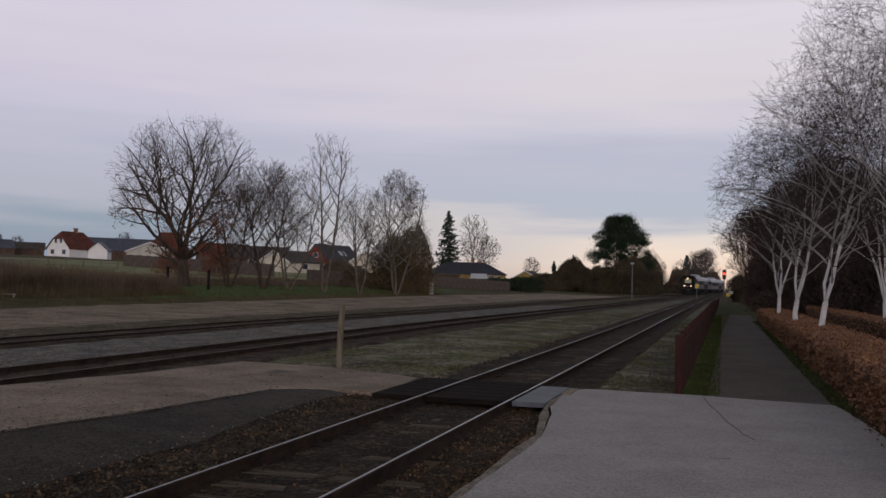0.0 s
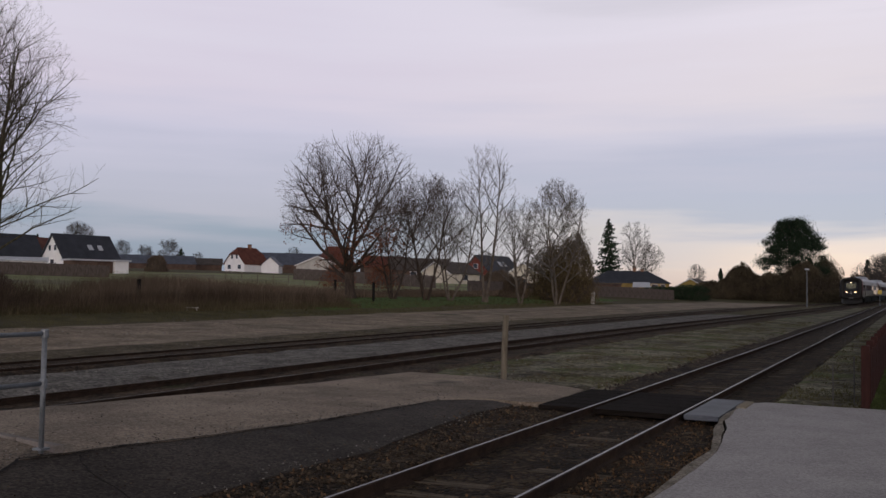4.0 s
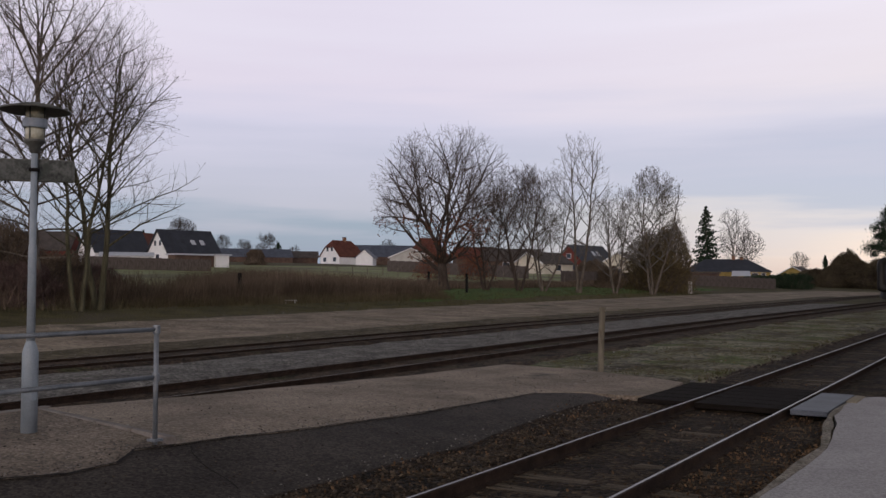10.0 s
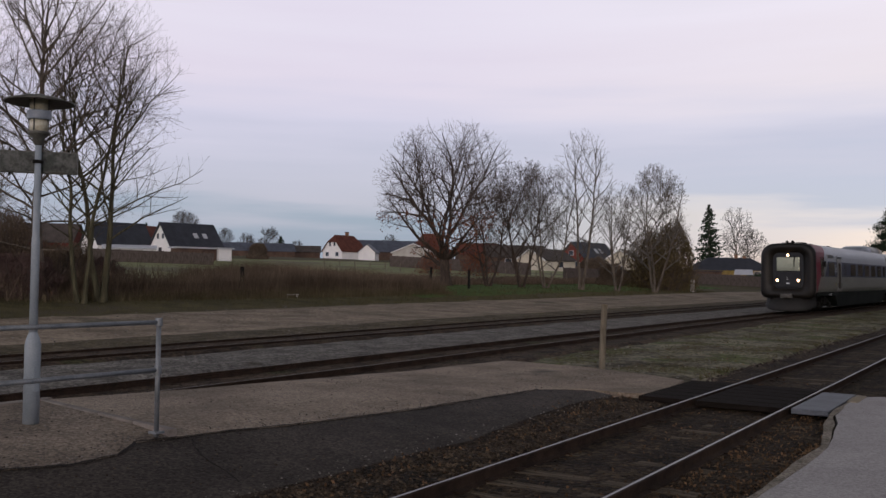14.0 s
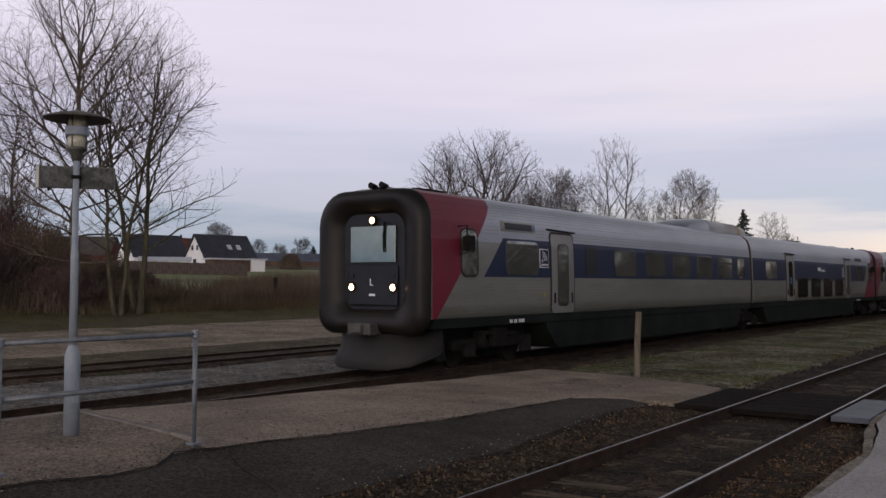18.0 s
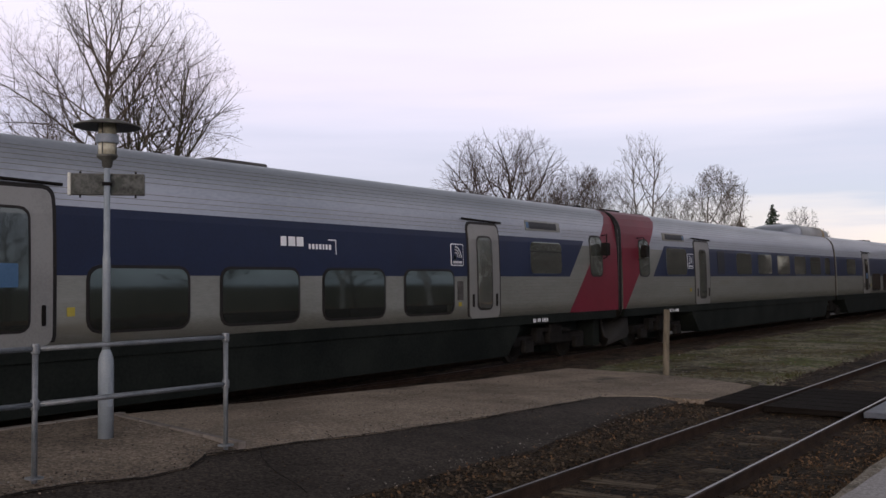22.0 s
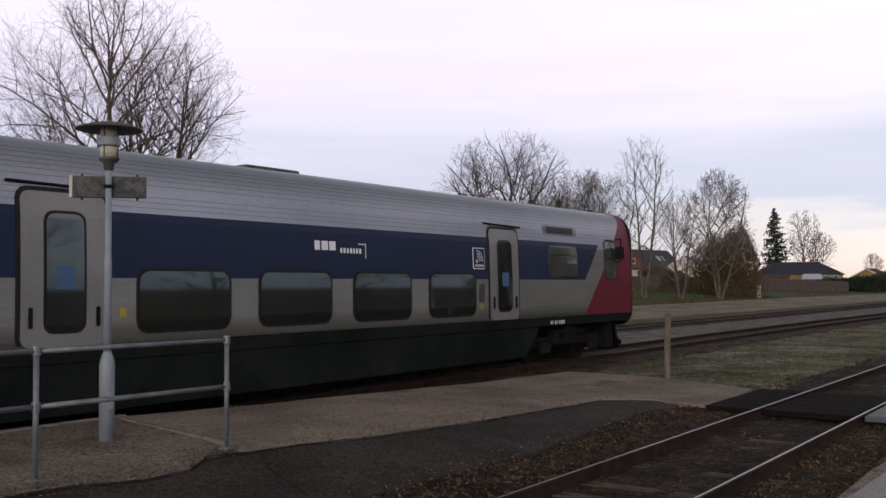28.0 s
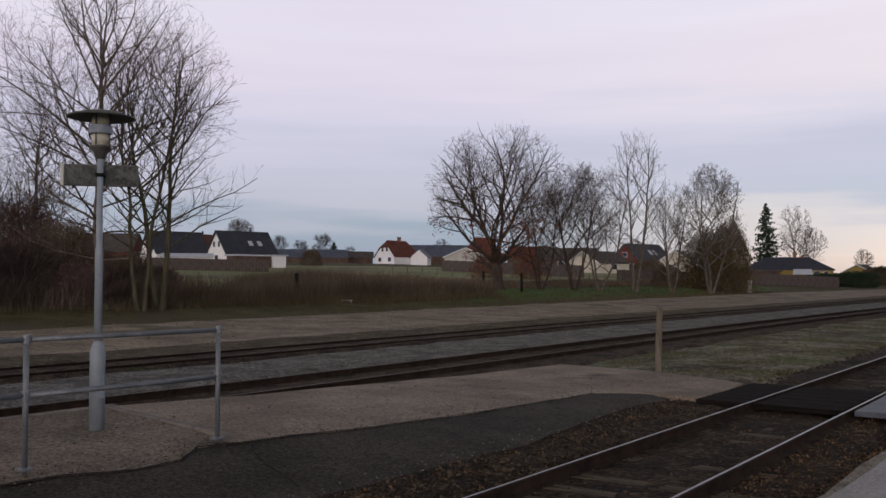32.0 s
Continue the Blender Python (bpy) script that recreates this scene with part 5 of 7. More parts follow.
def car_pose(k, t):
    a, b = OFFSETS[k][0] + along(t), OFFSETS[k][1] + along(t)
    pa, pb = Vector((mid_x(a), a, mid_z(a))), Vector((mid_x(b), b, mid_z(b)))
    d = (pb - pa) * (1 if b > a else -1)
    m = d.to_track_quat("Y", "Z").to_matrix().to_4x4()
    m.translation = pa
    return m


def motions():
    times = [i * 0.25 for i in range(129)]
    for k, car in enumerate(CARS):
        walk(car, [(t, car_pose(k, t)) for t in times])
    spots = [i / 30 for i in range(961)]
    turns = [Matrix.Rotation(-along(t) / 0.455, 4, "X") for t in spots]
    for w in WHEELS:
        at = Matrix.Translation(w.location)
        walk(w, [(t, at @ m) for t, m in zip(spots, turns)])

# ---- plants ----


def polar(az, r):
    """A place at a bearing (degrees, from straight along the line, left is negative) and a distance from the viewer."""
    a = radians(az)
    return r * math.sin(a), r * math.cos(a)


def stick(soup, p, q, r0, r1, n):
    dx, dy, dz = q[0] - p[0], q[1] - p[1], q[2] - p[2]
    ln = math.sqrt(dx * dx + dy * dy + dz * dz)
    if ln < 1e-4:
        return
    dx, dy, dz = dx / ln, dy / ln, dz / ln
    if abs(dz) < 0.9:
        h = math.hypot(dx, dy)
        ax, ay, az = -dy / h, dx / h, 0.0
    else:
        h = math.hypot(dx, dz)
        ax, ay, az = dz / h, 0.0, -dx / h
    bx, by, bz = dy * az - dz * ay, dz * ax - dx * az, dx * ay - dy * ax
    o = len(soup.v)
    for c, r in ((p, r0), (q, r1)):
        for k in range(n):
            t = 2 * math.pi * k / n
            u, w = r * math.cos(t), r * math.sin(t)
            soup.v.append((c[0] + ax * u + bx * w, c[1] + ay * u + by * w, c[2] + az * u + bz * w))
    for k in range(n):
        soup.f.append((o + k, o + (k + 1) % n, o + n + (k + 1) % n, o + n + k))


def plant_tree(name, label, x, y, height, seed, cfg, mats, lean=0.0, stems=1, spread=0.35, r0=None, leaves=None, z=None, width=None, group="trees beside the line", category="tree"):
    """A leafless tree: a trunk or several stems, limbs that reach out to the crown's outline, and branches, twigs and shoots on them."""
    rnd = random.Random(seed)
    far_ = math.hypot(x, y)
    tip = max(0.0042, 0.00015 * far_) * cfg.get("tip", 1.0)
    W, low = width or height * 0.72, cfg["low"] * height
    cz, ra, rz = (low + height) / 2, W / 2, (height - low) / 2
    rb = r0 or height * 0.018
    droop, wob, minlen = cfg.get("droop", 0.0), cfg.get("wob", 0.10), cfg.get("minlen", 0.22)
    den, ang, up = cfg["den"], cfg.get("ang", (0.7, 1.05)), cfg.get("up", 0.05)
    last = len(den) + 1
    soups, tips = (Soup(), Soup(), Soup()), []

    def reach(p, d):
        """How far it is from p along d to the crown's outline."""
        ox, oy, oz = (p[0] - lean * p[2]) / ra, p[1] / ra, (p[2] - cz) / rz
        dx, dy, dz = d[0] / ra, d[1] / ra, d[2] / rz
        A, B, K = dx * dx + dy * dy + dz * dz, ox * dx + oy * dy + oz * dz, ox * ox + oy * oy + oz * oz - 1
        q = B * B - A * K
        return max(0.0, (-B + math.sqrt(q)) / A) if q > 0 else 0.0

    def unit(a):
        n = math.sqrt(a[0] * a[0] + a[1] * a[1] + a[2] * a[2]) or 1.0
        return (a[0] / n, a[1] / n, a[2] / n)

    def side(d, turn, bend):
        """A way that leaves d at an angle, turned about it."""
        a = unit((d[1], -d[0], 0.0)) if abs(d[2]) < 0.97 else (1.0, 0.0, 0.0)
        b = (d[1] * a[2] - d[2] * a[1], d[2] * a[0] - d[0] * a[2], d[0] * a[1] - d[1] * a[0])
        c, s, ct, st = math.cos(bend), math.sin(bend), math.cos(turn), math.sin(turn)
        return unit(tuple(d[i] * c + (a[i] * ct + b[i] * st) * s for i in range(3)))

    def limb(p, d, ln, r, level):
        n = (0, 7, 5, 4, 3, 2)[level]
        st, path = ln / n, []
        soup, sides = soups[1 if level < cfg.get("fine", 3) else 2], (0, 6, 4, 3, 3, 3)[level]
        bend_up = up * (1.0 if level < 3 else 0.4)
        for i in range(n):
            g = wob * (1.0 if level < 3 else 1.6)
            sag = droop * (0.12 if level < 3 else 0.55) * st
            d = unit((d[0] + rnd.gauss(0, g), d[1] + rnd.gauss(0, g), d[2] + rnd.gauss(0, g * 0.7) + bend_up * st - sag))
            q = (p[0] + d[0] * st, p[1] + d[1] * st, p[2] + d[2] * st)
            rq = max(tip * 0.6, r * (1 - 0.8 * (i + 1) / n))
            stick(soup, p, q, max(tip * 0.6, r * (1 - 0.8 * i / n)), rq, sides)
            path.append((p, q, d, rq))
            p = q
        if level >= last:
            tips.append(p)
            return
        number = max(2, int(den[level - 1] * ln + rnd.random()))
        turn = rnd.random() * 6.28
        for k in range(number):
            u = 0.22 + 0.78 * (k + rnd.random()) / number
            i = min(n - 1, int(u * n))
            a, b, dd, rr = path[i]
            f = u * n - i
            o = tuple(a[j] + (b[j] - a[j]) * min(1.0, f) for j in range(3))
            turn += 2.4 + rnd.gauss(0, 0.4)
            c = side(dd, turn, rnd.uniform(*ang))
            c = unit((c[0], c[1], c[2] + cfg.get("lift", 0.15)))
            m = min(ln * cfg.get("ratio", 0.62) * (1.15 - 0.7 * u) * rnd.uniform(0.7, 1.2), reach(o, c) * rnd.uniform(0.85, 1.1))
            if m > minlen:
                limb(o, c, m, max(tip * 0.8, min(rr * 0.75, r * 0.5)), level + 1)

    fork = cfg.get("fork", 0.0)
    base = [(0.0, 0.0, 0.0)]
    if fork:
        for i in range(3):
            zf = fork * (i + 1) / 3
            base.append((lean * zf + rnd.gauss(0, 0.02), rnd.gauss(0, 0.02), zf))
            stick(soups[0], base[-2], base[-1], rb * (1.25 if i == 0 else 1.0 - 0.06 * i), rb * (1.0 - 0.06 * (i + 1)), 10)
    for s_ in range(stems):
        a = 6.28 * (s_ + rnd.random() * 0.5) / stems + cfg.get("face", 0.0)
        tilt = 0.0 if stems == 1 else spread * rnd.uniform(0.6, 1.1)
        th = height * cfg["trunk"] * (1.0 if s_ == 0 else rnd.uniform(0.8, 0.97))
        z0 = base[-1][2] if fork else 0.0
        p = base[-1] if fork else (0.14 * math.cos(a) * (stems > 1), 0.14 * math.sin(a) * (stems > 1), 0.0)
        steps = max(5, int((th - z0) / 0.6))
        r = rb * (0.52 if fork and stems > 1 else 1.0)
        wx = wy = 0.0
        nodes = [(p, r)]
        for i in range(steps):
            u = (i + 1) / steps
            wx, wy = wx * 0.7 + rnd.gauss(0, cfg.get("bent", 0.05)), wy * 0.7 + rnd.gauss(0, cfg.get("bent", 0.05))
            h = (th - z0) / steps
            bow = 1.4 - 0.8 * u
            q = (p[0] + (math.cos(a) * tilt * bow + lean + wx) * h, p[1] + (math.sin(a) * tilt * bow + wy) * h, p[2] + h)
            rq = max(tip, r * (1 - cfg.get("taper", 0.85) * u))
            flare = 1.3 if i == 0 and not fork else 1.0
            stick(soups[0 if p[2] < cfg.get("white", 99.0) else 1], p, q, nodes[-1][1] * flare, rq, 10 if rb > 0.2 else 8)
            nodes.append((q, rq))
            p = q
        att, count = cfg["att"], max(3, int(cfg["limbs"] / (stems if stems > 1 else 1)))
        turn = rnd.random() * 6.28
        for k in range(count):
            u = att + (1 - att) * ((k + 0.7 * rnd.random()) / count) ** cfg.get("crowd", 1.0)
            i = min(len(nodes) - 1, max(1, int(u * steps)))
            o, rr = nodes[i]
            turn += 2.4 + rnd.gauss(0, 0.3)
            w = (u - att) / max(0.01, 1 - att)
            e = radians(cfg["rise"][0] + (cfg["rise"][1] - cfg["rise"][0]) * w + rnd.gauss(0, 6))
            d = (math.cos(turn) * math.cos(e), math.sin(turn) * math.cos(e), math.sin(e))
            m = reach(o, d) * rnd.uniform(0.82, 1.04)
            if m > 0.4:
                limb(o, d, m, max(tip, min(rr * 0.8, rb * cfg.get("thick", 0.42) * rnd.uniform(0.75, 1.1))), 1)
        if cfg["trunk"] > 0.5:
            limb(nodes[-1][0], unit((lean, 0, 1)), max(0.5, reach(nodes[-1][0], (0, 0, 1))), nodes[-1][1], 2)
    e = thing(name, (x, y, z if z is not None else terr(x, y) - 0.15), label, category, group)
    part("trunk", soups[0].mesh("trunk", mats[0], True), e)
    part("crown", soups[1].mesh("crown", mats[1]), e)
    if cfg.get("seed"):
        for p in tips:
            if rnd.random() < cfg["seed"]:
                leaf(soups[2], Vector(p), tip * 3.2 * rnd.uniform(0.7, 1.3), rnd)
    tagged(part("twig_mass", soups[2].mesh("twig_mass", mats[2]), e), kind="stuff")
    if leaves:
        kind, number, size, zlo, zhi = leaves
        lf = Soup()
        low_tips = [p for p in tips if zlo * height <= p[2] <= zhi * height] or tips
        for k in range(number):
            c = Vector(rnd.choice(low_tips)) + Vector((rnd.gauss(0, 0.2), rnd.gauss(0, 0.2), rnd.gauss(0, 0.2)))
            leaf(lf, c, size * rnd.uniform(0.6, 1.3), rnd)
        tagged(part("foliage", lf.mesh("foliage", kind), e), kind="stuff")
    return e


def leaf(s, c, size, rnd, thin=0.55):
    """A small leaf, or with a low thin a twig that stands more upright."""
    a = Vector((rnd.gauss(0, 1), rnd.gauss(0, 1), rnd.gauss(0, 1 if thin > 0.3 else 2.0))).normalized() * size
    b = a.orthogonal().normalized() * size * thin
    s.add([c - a, c + b, c + a, c - b], [(0, 1, 2, 3)])


OAK = dict(low=0.15, trunk=0.24, att=0.62, limbs=11, rise=(14, 84), thick=0.42, taper=0.35, den=(1.05, 1.7, 2.7), up=0.03, wob=0.14, tip=1.0, ratio=0.66)
BIG = dict(low=0.12, trunk=0.80, att=0.20, limbs=34, rise=(10, 70), thick=0.24, den=(1.5, 2.3, 2.6), up=0.04, wob=0.14, tip=0.8, ratio=0.62, lift=0.3)
MULTI = dict(low=0.10, trunk=0.78, att=0.22, limbs=30, rise=(35, 70), thick=0.5, den=(1.6, 2.6, 3.0), up=0.05, wob=0.1, tip=0.95, ratio=0.6, lift=0.3)
SLIM = dict(low=0.16, trunk=0.88, att=0.26, limbs=36, rise=(28, 62), thick=0.36, den=(1.25, 1.8, 2.2), up=0.06, wob=0.10, tip=0.85, ratio=0.55, lift=0.35)
BIRCH = dict(fork=1.7, low=0.15, trunk=0.74, att=0.16, limbs=30, rise=(34, 66), thick=0.34, den=(1.6, 2.5, 3.2), up=0.03, wob=0.11, ratio=0.68, droop=0.8, lift=0.05, tip=1.1, seed=0.35, fine=2, white=3.3, bent=0.11)
HAZE = dict(low=0.06, trunk=0.80, att=0.10, limbs=44, rise=(30, 74), thick=0.4, den=(1.8, 2.6, 2.8), up=0.06, wob=0.1, tip=1.25, ratio=0.6, lift=0.35, minlen=0.3)
FARCFG = dict(low=0.14, trunk=0.70, att=0.25, limbs=16, rise=(25, 66), thick=0.45, den=(1.6, 2.1), up=0.05, wob=0.1, tip=1.05, minlen=0.4)


def trees_left():
    bw = ("bark", "bark", "twig")
    dk = ("bark_dark", "bark_dark", "twig")
    br = ("bark", "brush", "brush")
    gr = ("bark_green", "bark_green", "twig")
    pale = ("bark", "twig_pale", "twig_pale")
    for name, label, az, r, h, w, sd, cfg, m, r0, st, sp, lv in (
            # the tall group behind the lamp
            ("bare_tree", "tall bare tree with a dark spreading crown", -56.8, 46, 16.7, 12.4, 11, BIG, bw, 0.27, 1, 0, None),
            ("bare_tree", "slender bare tree with pale upright stems", -54.7, 45, 13.6, 6.4, 12, SLIM, gr, 0.12, 2, 0.06, None),
            ("bare_tree", "slender mossy bare tree leaning outwards", -53.6, 46, 13.8, 10.0, 113, SLIM, gr, 0.16, 2, 0.10, None),
            ("bare_tree", "bare tree in the scrub", -60.5, 54, 12.0, 6.0, 14, BIG, bw, 0.16, 1, 0, None),
            ("bare_tree", "bushy brown tree in the scrub", -62.3, 56, 8.6, 6.0, 15, MULTI, br, 0.1, 4, 0.3, None),
            ("bare_tree", "bushy brown tree in the scrub", -60.2, 60, 7.6, 6.0, 16, MULTI, br, 0.1, 4, 0.3, None),
            ("bare_tree", "bushy brown tree in the scrub", -65.5, 52, 7.8, 6.0, 17, MULTI, br, 0.1, 4, 0.3, None),
            # the round oak with a few withered leaves, and its neighbours
            ("oak_tree", "broad bare oak with a round crown", -32.85, 82, 15.4, 13.8, 21, OAK, dk, 0.5, 1, 0, ("oak_leaf", 1500, 0.09, 0.15, 0.42)),
            ("bare_tree", "brown bushy tree beside the oak", -30.2, 86, 12.0, 7.0, 22, MULTI, dk, 0.13, 3, 0.3, None),
            ("bare_tree", "many-stemmed bare tree with a grey crown", -28.1, 88, 12.8, 8.5, 23, MULTI, dk, 0.15, 3, 0.22, None),
            ("bare_tree", "many-stemmed bare tree with pale stems", -26.6, 90, 12.8, 6.5, 24, MULTI, pale, 0.12, 3, 0.24, None),
            ("birch_tree", "tall slender bare birch", -24.4, 92, 16.6, 7.4, 25, SLIM, pale, 0.17, 2, 0.05, None),
            ("bare_tree", "bare willow with pale upright twigs", -22.2, 96, 11.8, 6.4, 26, MULTI, pale, 0.13, 3, 0.18, None),
            ("bare_tree", "bare willow with a pale yellowish crown", -19.9, 100, 14.2, 7.6, 27, MULTI, pale, 0.16, 3, 0.2, ("olive_leaf", 1500, 0.07, 0.2, 0.9))):
        x, y = polar(az, r)
        plant_tree(name, label, x, y, h, sd, cfg, m, r0=r0, stems=st, spread=sp, leaves=lv, width=w)


def clump(name, label, x, y, w, d, h, count, size, material, seed, taper=0.5, z=None, category="bush", stems="twig", group="bushes", thin=0.55):
    """A dense bush: inner stems and many small leaf clumps, uneven outside."""
    rnd = random.Random(seed)
    e = thing(name, (x, y, (terr(x, y) if z is None else z) - 0.1), label, category, group)
    s, st = Soup(), Soup()
    for k in range(max(10, count // 120)):
        a, q = rnd.uniform(0, 2 * math.pi), rnd.random() ** 0.5
        top = Vector((math.cos(a) * q * w * 0.45, math.sin(a) * q * d * 0.45, h * rnd.uniform(0.6, 1.08) * (1 - taper * 0.5 * q * q)))
        foot = Vector((top.x * 0.4, top.y * 0.4, 0))
        st.tube([foot, foot.lerp(top, 0.5) + Vector((rnd.gauss(0, 0.1), rnd.gauss(0, 0.1), 0)), top], [0.04, 0.025, 0.008], 3, False)
    for k in range(count):
        a, q, u = rnd.uniform(0, 2 * math.pi), rnd.random() ** 0.45, rnd.random() ** 0.8
        lim = (1 - taper * u ** 1.6 if taper < 1 else math.sqrt(max(0.0, 1 - u ** 2.6))) * (0.82 + 0.42 * noise.noise((math.cos(a) * 1.6 + seed, math.sin(a) * 1.6, u * 3)))
        c = Vector((math.cos(a) * q * w / 2 * lim, math.sin(a) * q * d / 2 * lim, 0.05 + u * h * (0.90 + 0.28 * noise.noise((math.cos(a) * 2.6 * q, math.sin(a) * 2.6 * q, seed)))))
        leaf(s, c, size * rnd.uniform(0.5, 1.4), rnd, thin)
    tagged(part("stem_mass", st.mesh("stem_mass", stems), e), kind="stuff")
    tagged(part("foliage", s.mesh("foliage", material), e), kind="stuff")
    return e


def spruce(name, label, x, y, h, w, seed, z=None):
    rnd = random.Random(seed)
    e = thing(name, (x, y, (terr(x, y) if z is None else z) - 0.1), label, "tree", "conifers")
    part("trunk", Soup().tube([(0, 0, 0), (0, 0, h * 0.98)], [h * 0.014, 0.02], 7).mesh("trunk", "bark"), e)
    s = Soup()
    z0 = h * 0.06
    while z0 < h * 0.985:
        u = z0 / h
        reach = w / 2 * (1 - u) ** 0.82 * rnd.uniform(0.8, 1.15) + 0.12
        for k in range(int(5 + 5 * (1 - u))):
            a = rnd.uniform(0, 2 * math.pi)
            dr = Vector((math.cos(a), math.sin(a), 0))
            ln = reach * rnd.uniform(0.7, 1.1)
            for j in range(int(5 + 9 * (1 - u))):
                q = (j + 1) / (5 + 9 * (1 - u))
                c = dr * ln * q + Vector((rnd.gauss(0, 0.10 * ln * q), rnd.gauss(0, 0.10 * ln * q), z0 - 0.25 * ln * q + 0.1 * ln * q * q + rnd.gauss(0, 0.08)))
                leaf(s, c, rnd.uniform(0.2, 0.42) * (0.6 + 0.4 * h / 15), rnd)
        z0 += h * 0.021 + 0.08 * rnd.random()
    part("crown", s.mesh("crown", "evergreen"), e)
    return e


def pine(name, label, x, y, h, w, seed, z=None):
    """A broad dark pine: several tufted boughs."""
    rnd = random.Random(seed)
    e = thing(name, (x, y, (terr(x, y) if z is None else z) - 0.1), label, "tree", "conifers")
    st, s = Soup(), Soup()
    st.tube([(0, 0, 0), (0.1, 0, h * 0.5), (0, 0.1, h * 0.9)], [0.35, 0.25, 0.06], 8)
    for k in range(200):
        u = rnd.uniform(0.10, 0.97)
        a = rnd.uniform(0, 2 * math.pi)
        lim = w / 2 * math.sqrt(max(0.0, 1 - ((u - 0.34) / 0.66) ** 2)) * rnd.uniform(0.35, 1.0)
        c = Vector((math.cos(a) * lim, math.sin(a) * lim, u * h))
        st.tube([(0, 0, u * h * 0.8), c], [0.07, 0.03], 4, False)
        big = rnd.uniform(0.6, 1.25)
        for j in range(240):
            p = c + Vector((rnd.gauss(0, w * 0.046 * big), rnd.gauss(0, w * 0.046 * big), rnd.gauss(0, h * 0.026 * big)))
            leaf(s, p, rnd.uniform(0.12, 0.24), rnd, 0.3)
    part("trunk", st.mesh("trunk", "bark"), e)
    part("crown", s.mesh("crown", "evergreen"), e)
    return e


def trees_far():
    for az, r, w, h, n, sd in ((-20.2, 110, 7.5, 7.0, 15000, 31), (-18.9, 113, 8.0, 8.0, 19000, 131), (-19.5, 108, 9.5, 4.8, 9000, 132)):
        x, y = polar(az, r)
        clump("evergreen_bush", "large dull olive-brown bush", x, y, w, w * 0.7, h, n, 0.11, "olive_leaf", sd, 1.0, thin=0.3)
    x, y = polar(-16.75, 232)
    spruce("spruce", "tall dark spruce behind the bungalow", x, y, 18.0, 11.0, 32)
    x, y = polar(-15.2, 236)
    plant_tree("bare_tree", "bare tree with a fan-shaped crown", x, y, 18.0, 33, FARCFG, ("bark", "far_twig", "far_twig"), r0=0.25, stems=2, spread=0.10, width=9.8)
    x, y = polar(-14.4, 240)
    plant_tree("bare_tree", "bare tree beside the spruce", x, y, 13.0, 34, FARCFG, ("bark", "far_twig", "far_twig"), r0=0.2, stems=2, spread=0.15)
    x, y = polar(-6.0, 190)
    pine("pine_tree", "broad dark pine with a rounded crown", x, y, 16.0, 13.0, 35)
    x, y = polar(-4.35, 205)
    clump("evergreen_bush", "dark bush beside the line", x, y, 10, 8, 8.8, 24000, 0.2, "dry_bush", 36, 1.0, thin=0.25)
    x, y = polar(-2.05, 290)
    spruce("spruce", "small dark spruce beside the line", x, y, 12.0, 5.5, 37)
    x, y = polar(-8.9, 190)
    clump("thorn_bush", "brown leafless thicket beside the line", x, y, 11.5, 8, 6.8, 26000, 0.24, "dry_bush", 38, 1.0, thin=0.15)
    x, y = polar(-11.9, 160)
    clump("thorn_bush", "low dark green hedge bush beside the line", x, y, 9, 6, 2.6, 12000, 0.09, "hedge_green", 39, 0.4)
    x, y = polar(-10.5, 188)
    clump("thorn_bush", "low dull brown bush beside the line", x, y, 14, 7, 3.4, 20000, 0.22, "dry_bush", 241, 1.0, thin=0.15)
    x, y = polar(-13.4, 166)
    clump("evergreen_hedge", "low dark green hedge", x, y, 11, 3, 1.9, 7000, 0.16, "hedge_green", 40, 0.15)
    x, y = polar(-7.2, 185)
    clump("thorn_bush", "brown leafless thicket beside the pine", x, y, 11.5, 8, 5.4, 26000, 0.24, "dry_bush", 41, 1.0, thin=0.15)
    x, y = polar(-5.3, 183)
    clump("thorn_bush", "brown leafless thicket before the pine", x, y, 13, 6, 7.4, 30000, 0.24, "dry_bush", 141, 1.0, thin=0.15)
    # added wood, hidden by the thicket, darkens what the far train reflects
    for az, r, w, h, sd in ((2.9, 480, 20, 14, 142), (4.6, 490, 26, 15, 143), (6.6, 500, 30, 16, 144), (8.6, 500, 34, 16, 145)):
        x, y = polar(az, r)
        clump("reflection_wood", "added leafless wood hidden by the thicket, darkening the train's reflections", x, y, w, w * 0.8, h, 7000, 0.9, "thicket", sd, 1.0, thin=0.3, category="wood")
    for az, r, h, sd in ((-1.4, 260, 12, 42), (-1.0, 300, 15, 43), (-2.2, 280, 11, 44), (-1.3, 335, 16, 45)):
        x, y = polar(az, r)
        plant_tree("bare_tree", "distant bare tree beyond the line", x, y, h, sd, FARCFG, ("bark", "far_twig", "far_twig"), r0=0.22, stems=2, spread=0.2)
    for az, r, w, h, sd, m in ((-1.5, 345, 11, 9.5, 46, "thicket"), (-0.75, 352, 9, 7.5, 47, "brush"), (-2.5, 250, 9, 6.5, 48, "brush"), (-0.5, 390, 10, 9, 49, "thicket"), (2.6, 260, 12, 9, 50, "thicket"), (3.6, 140, 9, 6, 76, "thicket"), (3.2, 170, 10, 6.5, 77, "thicket")):
        x, y = polar(az, r)
        clump("thicket", "distant brown thicket beside the line", x, y, w, w * 0.8, h, 9000, 0.5, m, sd, 0.6, thin=0.12)
